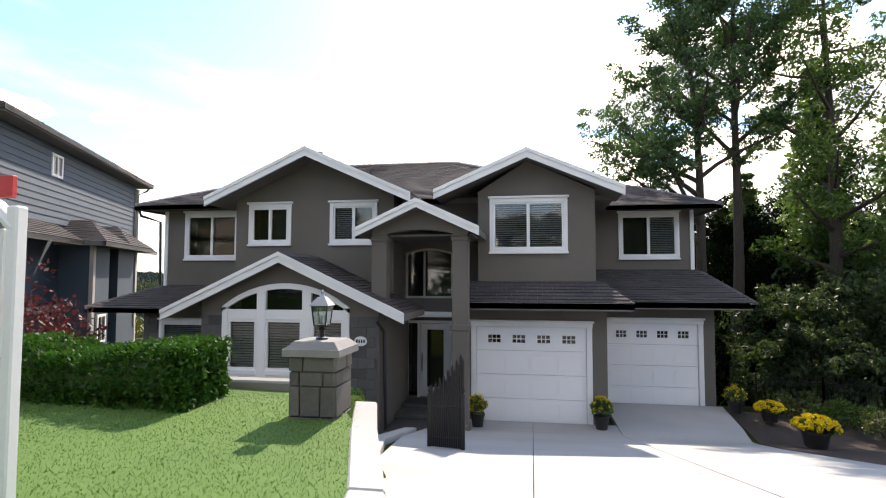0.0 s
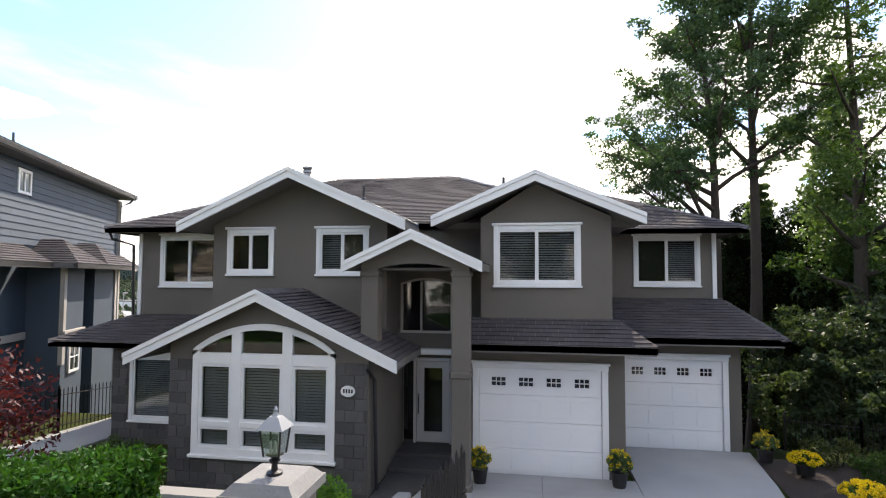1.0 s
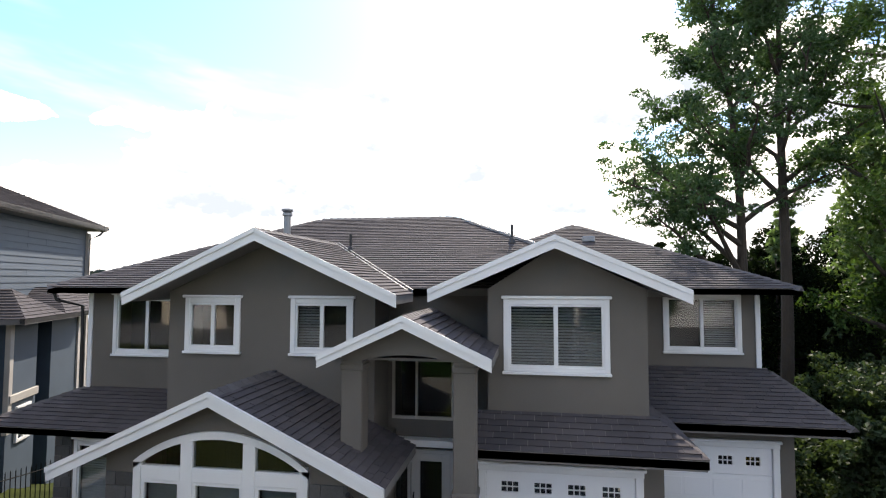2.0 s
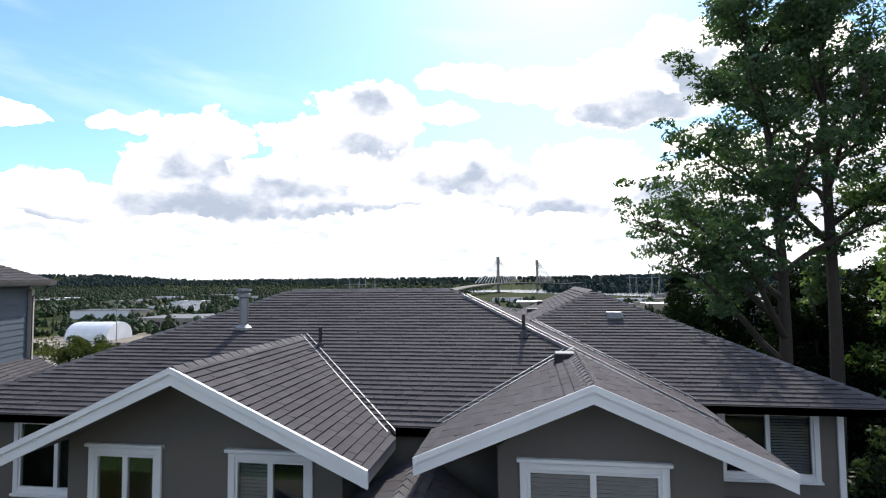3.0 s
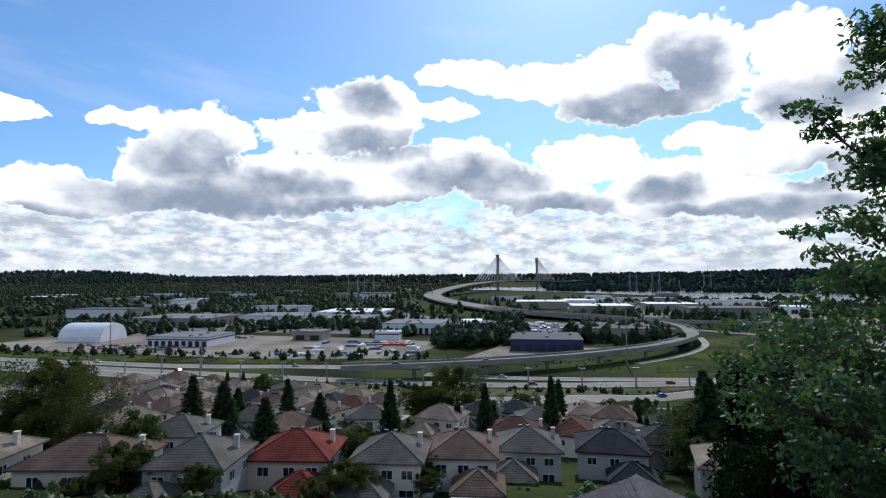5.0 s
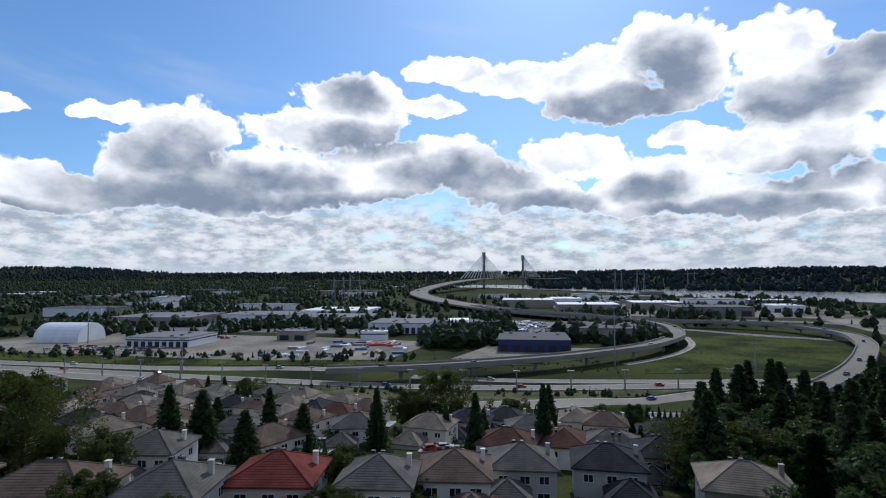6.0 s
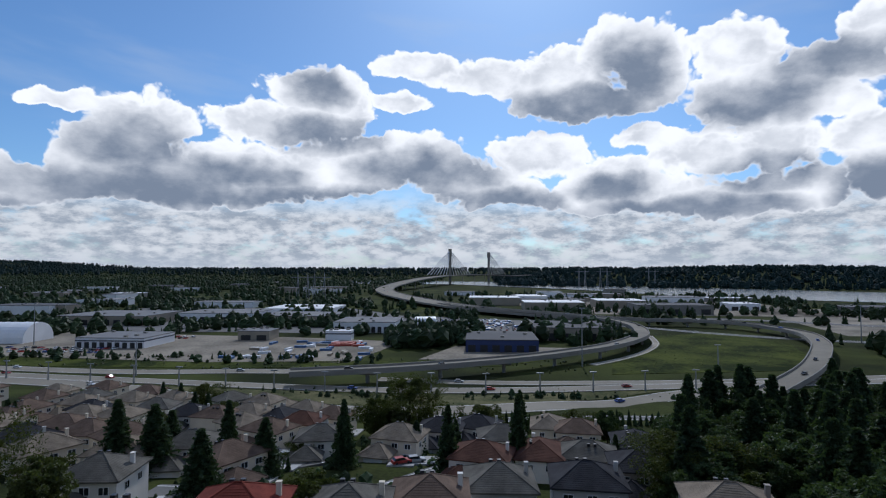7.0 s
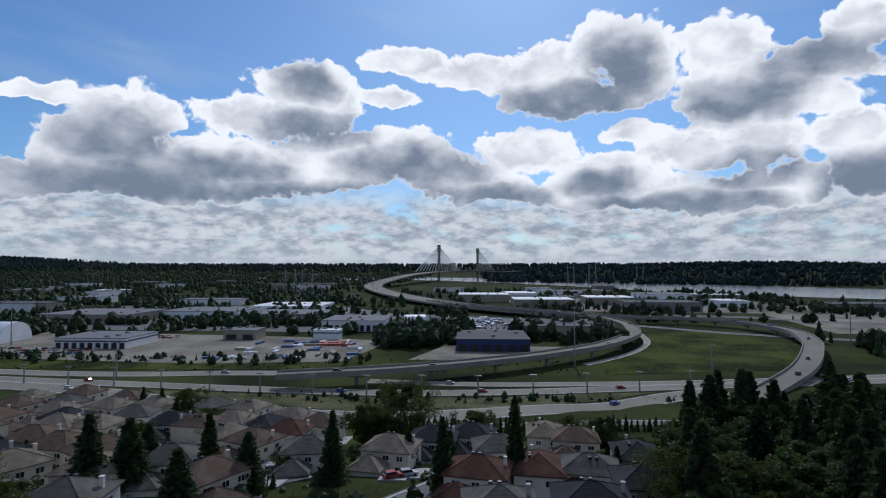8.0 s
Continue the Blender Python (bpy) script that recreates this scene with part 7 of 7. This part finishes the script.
def mast(name, label, at, h, arms=True, mat=None):
    t = thing(name, label, "lamp post", at)
    bm = bmesh.new()
    tube(bm, [(0, 0, 0), (0, 0, h)], [0.45, 0.2], 8)
    part("pole", bm, mat or FLASHING, t)
    if arms:
        bm = bmesh.new()
        soft_box(bm, -1.6, 1.6, -0.25, 0.25, h - 0.3, h + 0.2, 0.05)
        part("lamp_head", bm, FLASHING, t)


for x, y, h in ((55, 322, 33), (281, 436, 28), (-326, 384, 30), (-180, 280, 18), (120, 300, 16)):
    mast("light_mast", "tall grey steel light mast beside the road", (x, y, land(x, y)), h)
for i in range(16):
    x, y = -240 + i * 24, float(np.interp(-240 + i * 24, (-234, -158, -88, -36, 14, 55, 104, 200), (268, 259, 251, 248, 252, 259, 268, 285)))
    mast("lamp_post", "slender grey street lamp beside the highway", (x, y, land(x, y)), 9)


def pylon(at, h):
    t = thing("power_pylon", "grey lattice power pylon far off in the valley", "pylon", at, 0, "power pylons")
    for s in (-1, 1):
        bm = bmesh.new()
        for a in (-3, 3):
            tube(bm, [(s * 9 + a, 0, -2), (s * 9, 0, h)], 0.5, 5)
        for k in range(6):
            z0, z1 = h * k / 6, h * (k + 1) / 6
            w0, w1 = 3 * (1 - k / 6), 3 * (1 - (k + 1) / 6)
            tube(bm, [(s * 9 - w0, 0, z0), (s * 9 + w1, 0, z1)], 0.28, 4)
        part("leg", bm, FLASHING, t)
    bm = bmesh.new()
    tube(bm, [(-20, 0, h * 0.82), (20, 0, h * 0.82)], 0.6, 5)
    part("crossarm", bm, FLASHING, t)


for x, y in ((-318, 958), (-290, 965)):
    pylon((x, y, land(x, y)), 50)
for x, y in ((300, 1650), (500, 1640), (330, 1500)):
    pylon((x, y, land(x, y)), 60)


# ---- trees of the slope and valley ----
BROAD = leaf_material("broad_leaves", (0.058, 0.07, 0.021), spec=0.05)
GROVE = leaf_material("grove_leaves", (0.055, 0.082, 0.036), spec=0.08)
FIR = leaf_material("fir_needles", (0.042, 0.066, 0.033), spec=0.1)
proto_c = [conifer("fir_tree", "dark green conifer among the houses", (x, y, land(x, y)), h, r, 200 + k, FIR, "trees on the slope", 12, 0.34)
           for k, (x, y, h, r) in enumerate(((5.6, 127, 17, 3.0), (-9, 121, 15, 2.8), (-57, 125, 15, 3.4)))]
proto_d = [branch_tree("slope_tree", "leafy tree among the houses", (x, y, land(x, y)), h, r, 230 + k, mt, 1, 130 if k != 1 else 210, 0.22, 0.12, 18, "trees on the slope", twigs=8, squash=0.7, tight=0.9, joined=True)
           for k, (x, y, h, r, mt) in enumerate(((-33, 168, 11, 5.0, BROAD), (-80, 84, 17, 9.0, BROAD), (33, 165, 9, 4.0, GROVE), (-60, 78, 8, 3.6, LEAF_OLIVE)))]
rng_ = random.Random(11)


def put_tree(kind, x, y, s):
    src = rng_.choice(kind) if isinstance(kind, list) else kind
    ob = copy_thing(src, pose(x, y, land(x, y), 0, 0, rng_.uniform(0, 360)))
    wide = s * rng_.uniform(1.1, 1.6)
    ob.scale = (wide, wide * rng_.uniform(0.9, 1.1), s * rng_.uniform(0.88, 1.08))


for x, y, s in ((-70, 119, 1.0), (-46, 118, 0.8), (-32, 127, 0.85), (-18, 143, 0.6), (10, 182, 0.9), (-76, 116, 0.9), (-71, 127, 0.8), (-8, 134, 0.7), (-50, 100, 0.8),
                (-120, 205, 0.7), (-112, 203, 0.6), (-105, 200, 0.5), (-98, 196, 0.55), (14, 168, 0.5), (0, 178, 0.5)):
    put_tree(proto_c, x, y, s)
for x, y, s in ((-28, 170, 1.0), (-24, 175, 0.9), (-1, 178, 0.8), (-22, 66, 0.4), (-84, 80, 0.9), (-60, 76, 0.5),
                (32, 104, 0.8), (24, 132, 0.7), (36, 150, 0.8), (-90, 152, 0.5), (-125, 172, 0.6)):
    put_tree(proto_d, x, y, s)
for k in range(230):
    x, y = rng_.uniform(46, 150), rng_.uniform(104, 225)
    if y > 118 + x * 0.8 or (x < 60 and y < 135):
        continue
    put_tree(proto_c if rng_.random() < 0.3 else proto_d[2], x, y, rng_.uniform(0.9, 1.4))
for k in range(4):
    x, y = rng_.uniform(-98, -72), rng_.uniform(74, 98)
    put_tree((proto_d[0], proto_d[1], proto_d[3])[k % 3], x, y, rng_.uniform(0.45, 0.7))
for k in range(80):
    x, y = rng_.uniform(30, 72), rng_.uniform(52, 108)
    if x < 44 and 64 < y < 96:
        continue
    put_tree(proto_c if k % 4 == 0 else proto_d[2], x, y, rng_.uniform(0.9, 1.3))
for k in range(26):
    put_tree(proto_d if k % 2 else proto_c, rng_.uniform(-190, -100), rng_.uniform(115, 215), rng_.uniform(0.3, 0.55))
for k in range(24):
    put_tree(proto_d if k % 4 else proto_c, rng_.uniform(-95, 35), rng_.uniform(105, 190), rng_.uniform(0.22, 0.45))
# tall firs that close the woods towards the loop ramp
for x, y, s in ((62, 168, 1.5), (66, 172, 1.35), (70, 167, 1.45), (74, 171, 1.4), (79, 168, 1.3), (84, 172, 1.2), (91, 174, 1.1), (97, 170, 1.2), (58, 160, 0.9), (88, 160, 1.0), (104, 176, 0.95), (112, 172, 1.05)):
    put_tree(proto_c, x, y, s)
# gardens round the upper row of houses
for k in range(44):
    x = rng_.uniform(-78, 8)
    y = 52 + max(0.0, x + 40) * 0.42 + rng_.uniform(-6, 4)
    if any(abs(x - hm[2]) < 6.0 for hm in HOMES):
        continue
    put_tree((proto_d[0], proto_d[3], proto_d[3])[k % 3], x, y, rng_.uniform(0.14, 0.3))
for x, y, s in ((-20.5, 66, 0.36), (-46.5, 58, 0.5), (-45, 59, 0.48), (-13.5, 76, 0.55), (-24.5, 79, 0.7), (-25, 66, 0.3), (-36, 57, 0.3), (-12.4, 70, 0.35)):
    put_tree((proto_d[0], proto_d[3])[int(x) % 2], x, y, s)


def forest(name, label, spots, mat, hmin, hmax, cone=0.5, seed=1):
    """Many far trees in one sheet: each a few jagged tiers or lumps."""
    rng = np.random.RandomState(seed)
    verts, faces = [], []
    n = 6
    for x, y in spots:
        z = land(x, y) - 0.5
        h = rng.uniform(hmin, hmax)
        pointed = rng.rand() < cone
        r = h * (rng.uniform(0.16, 0.24) if pointed else rng.uniform(0.32, 0.5))
        prof = ((0.05, 0.75), (0.2, 1.0), (0.45, 0.55), (0.5, 0.72), (0.75, 0.3), (0.78, 0.42), (1.0, 0.02)) if pointed else ((0.02, 0.4), (0.2, 0.85), (0.42, 1.0), (0.62, 0.85), (0.82, 0.6), (0.94, 0.3), (1.0, 0.04))
        base = len(verts)
        for f, q in prof:
            for k in range(n):
                a = k * math.tau / n + f * 3
                rr = r * q * rng.uniform(0.6, 1.35)
                verts.append((x + math.cos(a) * rr, y + math.sin(a) * rr, z + h * (f + rng.uniform(-0.05, 0.05))))
        for i in range(len(prof) - 1):
            for k in range(n):
                a, b = base + i * n + k, base + i * n + (k + 1) % n
                faces.append((a, b, b + n, a + n))
    ob = raw_mesh(name, verts, faces, mat)
    return tagged(ob, label, "trees", kind="stuff")


# blue of the distant haze is mixed into this leaf colour
HILL_LEAF = leaf_material("haze_blue_woods", (0.026, 0.048, 0.047), 0.28, spec=0.05)
GARDEN = leaf_material("garden_shrubs", (0.07, 0.11, 0.03), 0.6)
FAR_LEAF = leaf_material("far_foliage", (0.042, 0.066, 0.03), 0.42, spec=0.1)


def spots(n, x0, x1, y0, y1, seed, keep=None, cluster=0.0):
    rng = np.random.RandomState(seed)
    out = []
    while len(out) < n:
        x, y = rng.uniform(x0, x1), rng.uniform(y0, y1)
        if cluster and noise.noise((x * 0.012, y * 0.012, seed)) < cluster - 0.5:
            continue
        if keep is None or keep(x, y):
            out.append((x, y))
    return out


HILL = lambda x, y: y + 0.45 * x > 1830 and y > 1400
forest("far_woods", "dark wooded plain reaching to the skyline", spots(11000, -3300, -60, 760, 3500, 1, lambda x, y: abs(x) < y * 1.25 and x < -230 + (y - 800) * 0.02, 0.42), FAR_LEAF, 6, 15, 0.4, 1)
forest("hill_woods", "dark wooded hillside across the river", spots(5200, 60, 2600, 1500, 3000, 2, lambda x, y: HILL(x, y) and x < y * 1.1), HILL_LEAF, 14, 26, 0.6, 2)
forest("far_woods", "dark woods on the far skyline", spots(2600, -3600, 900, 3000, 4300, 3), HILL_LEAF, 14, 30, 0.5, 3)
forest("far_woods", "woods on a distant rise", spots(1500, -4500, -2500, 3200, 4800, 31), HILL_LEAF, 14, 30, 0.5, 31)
forest("valley_trees", "rows of trees between warehouses", spots(800, -800, -140, 440, 860, 4, None, 0.55), FAR_LEAF, 6, 14, 0.35, 4)
forest("valley_trees", "rows of trees between warehouses", spots(120, -70, 0, 345, 470, 5, None, 0.5), FAR_LEAF, 8, 16, 0.5, 5)
forest("valley_trees", "trees along the ramps and the river", spots(420, -140, 480, 620, 1150, 6, lambda x, y: abs(x - float(np.interp(y, (585, 705, 881, 1119), (120, -5, -103, -189)))) > 32, 0.62), FAR_LEAF, 6, 15, 0.45, 6)
forest("valley_trees", "dark trees beside the blue warehouse", spots(60, 34, 112, 405, 500, 7), FAR_LEAF, 9, 16, 0.4, 7)
forest("valley_trees", "scrubby trees along the highway verge", spots(140, -420, -60, 318, 345, 8), FAR_LEAF, 1.5, 6, 0.15, 8)
forest("valley_trees", "scrubby trees along the highway verge", spots(70, -100, 90, 226, 250, 9, lambda x, y: y > 232 + abs(x + 30) * 0.12), FAR_LEAF, 1.5, 4, 0.4, 9)
forest("valley_trees", "tall dark trees at the field's edge", spots(90, 250, 420, 300, 430, 10), FAR_LEAF, 9, 17, 0.4, 10)
forest("slope_bushes", "garden bushes and small trees between the houses", spots(200, -210, 45, 100, 200, 12), FAR_LEAF, 1.5, 4, 0.3, 12)
forest("meadow_scrub", "tufts and small bushes in the green meadow", spots(900, 66, 226, 300, 490, 15, lambda x, y: x < 100 + (y - 300) * 0.9 + 30 and x > 62 + (y - 300) * 0.42), LEAF_OLIVE, 0.4, 1.2, 0.05, 15)
forest("meadow_scrub", "tufts and small bushes along the verges", spots(500, -420, 60, 300, 345, 16), LEAF_OLIVE, 0.5, 2.0, 0.05, 16)
forest("meadow_scrub", "tufts and small bushes between carriageways", spots(220, -150, 90, 216, 262, 17, lambda x, y: y > 222 + abs(x + 25) * 0.22), LEAF_OLIVE, 0.4, 1.6, 0.2, 17)
forest("valley_trees", "trees among yards and warehouses", spots(500, -500, 120, 420, 700, 18, lambda x, y: noise.noise((x * 0.02, y * 0.02, 5)) > 0.12), FAR_LEAF, 4, 11, 0.3, 18)
forest("valley_trees", "trees along the industrial riverside", spots(500, 100, 900, 560, 1200, 19, lambda x, y: y < 1500 - x * 0.9 and noise.noise((x * 0.015, y * 0.015, 2)) > 0.0), FAR_LEAF, 5, 13, 0.4, 19)
forest("slope_bushes", "garden bushes and small trees between the houses", spots(420, -120, 45, 70, 195, 20), GARDEN, 0.8, 2.6, 0.3, 20)
forest("slope_hedge", "row of clipped conifers behind the houses", [(-30 + i * 1.9, 190 + 0.05 * i) for i in range(60)], FAR_LEAF, 4, 6, 1.0, 13)
forest("slope_bushes", "low garden shrubs round the upper houses", spots(320, -85, 12, 44, 62, 21), GARDEN, 0.5, 1.7, 0.1, 21)
forest("slope_bushes", "scrub on the slope below the house", spots(90, -70, 60, 16, 44, 14), FAR_LEAF, 1.0, 2.2, 0.1, 14)

# unseen houses and trees across the street, added to darken the window reflections
for k, (x, rz) in enumerate(((-24, 184), (-6, 178), (11, 181), (28, 176))):
    copy_thing(list(protos_h.values())[k % len(protos_h)], pose(x, -36, 1.7, 0, 0, rz))
for k in range(14):
    put_tree(proto_d[:3] if k % 3 else proto_c, -40 + k * 6.2, -27 - 20 * (k % 2), 0.75)


def slate_tiles(parent, x0, x1, z0, z1, y, seed):
    """Thin slate pieces in running bond over a wall's face."""
    rng = random.Random(seed)
    meshes = {}
    z, k = z0, 0
    while z < z1 - 0.03:
        h = min(0.2, z1 - z)
        x = x0 - (0.17 if k % 2 else 0.0)
        while x < x1 - 0.02:
            a, b = max(x, x0), min(x + 0.34, x1)
            if b - a > 0.04:
                key = (round(b - a, 3), round(h, 3))
                if key not in meshes:
                    bm = bmesh.new()
                    soft_box(bm, 0.004, b - a - 0.004, -0.018, 0.0, 0.004, h - 0.004, 0.004)
                    me = bpy.data.meshes.new("slate_tile")
                    bmesh.ops.recalc_face_normals(bm, faces=bm.faces[:])
                    bm.to_mesh(me)
                    bm.free()
                    me.materials.append(STONE)
                    meshes[key] = me
                ob = new("slate_tile", meshes[key])
                ob.parent = parent
                ob.matrix_basis = pose(a, y - 0.001 - rng.uniform(0, 0.008), z)
            x += 0.34
        z += 0.2
        k += 1


slate_tiles(house, -0.93, -0.36, 0.0, 2.4, -1.85, 1)
slate_tiles(house, -4.11, -3.66, 0.0, 2.4, -1.85, 2)
slate_tiles(house, -3.66, -0.93, 0.0, 0.64, -1.85, 3)
slate_tiles(house, -7.19, -4.13, 0.0, 0.55, 0.40, 4)
slate_tiles(house, -7.19, -6.80, 0.55, 2.3, 0.40, 5)
neighbour()
house_roofs()
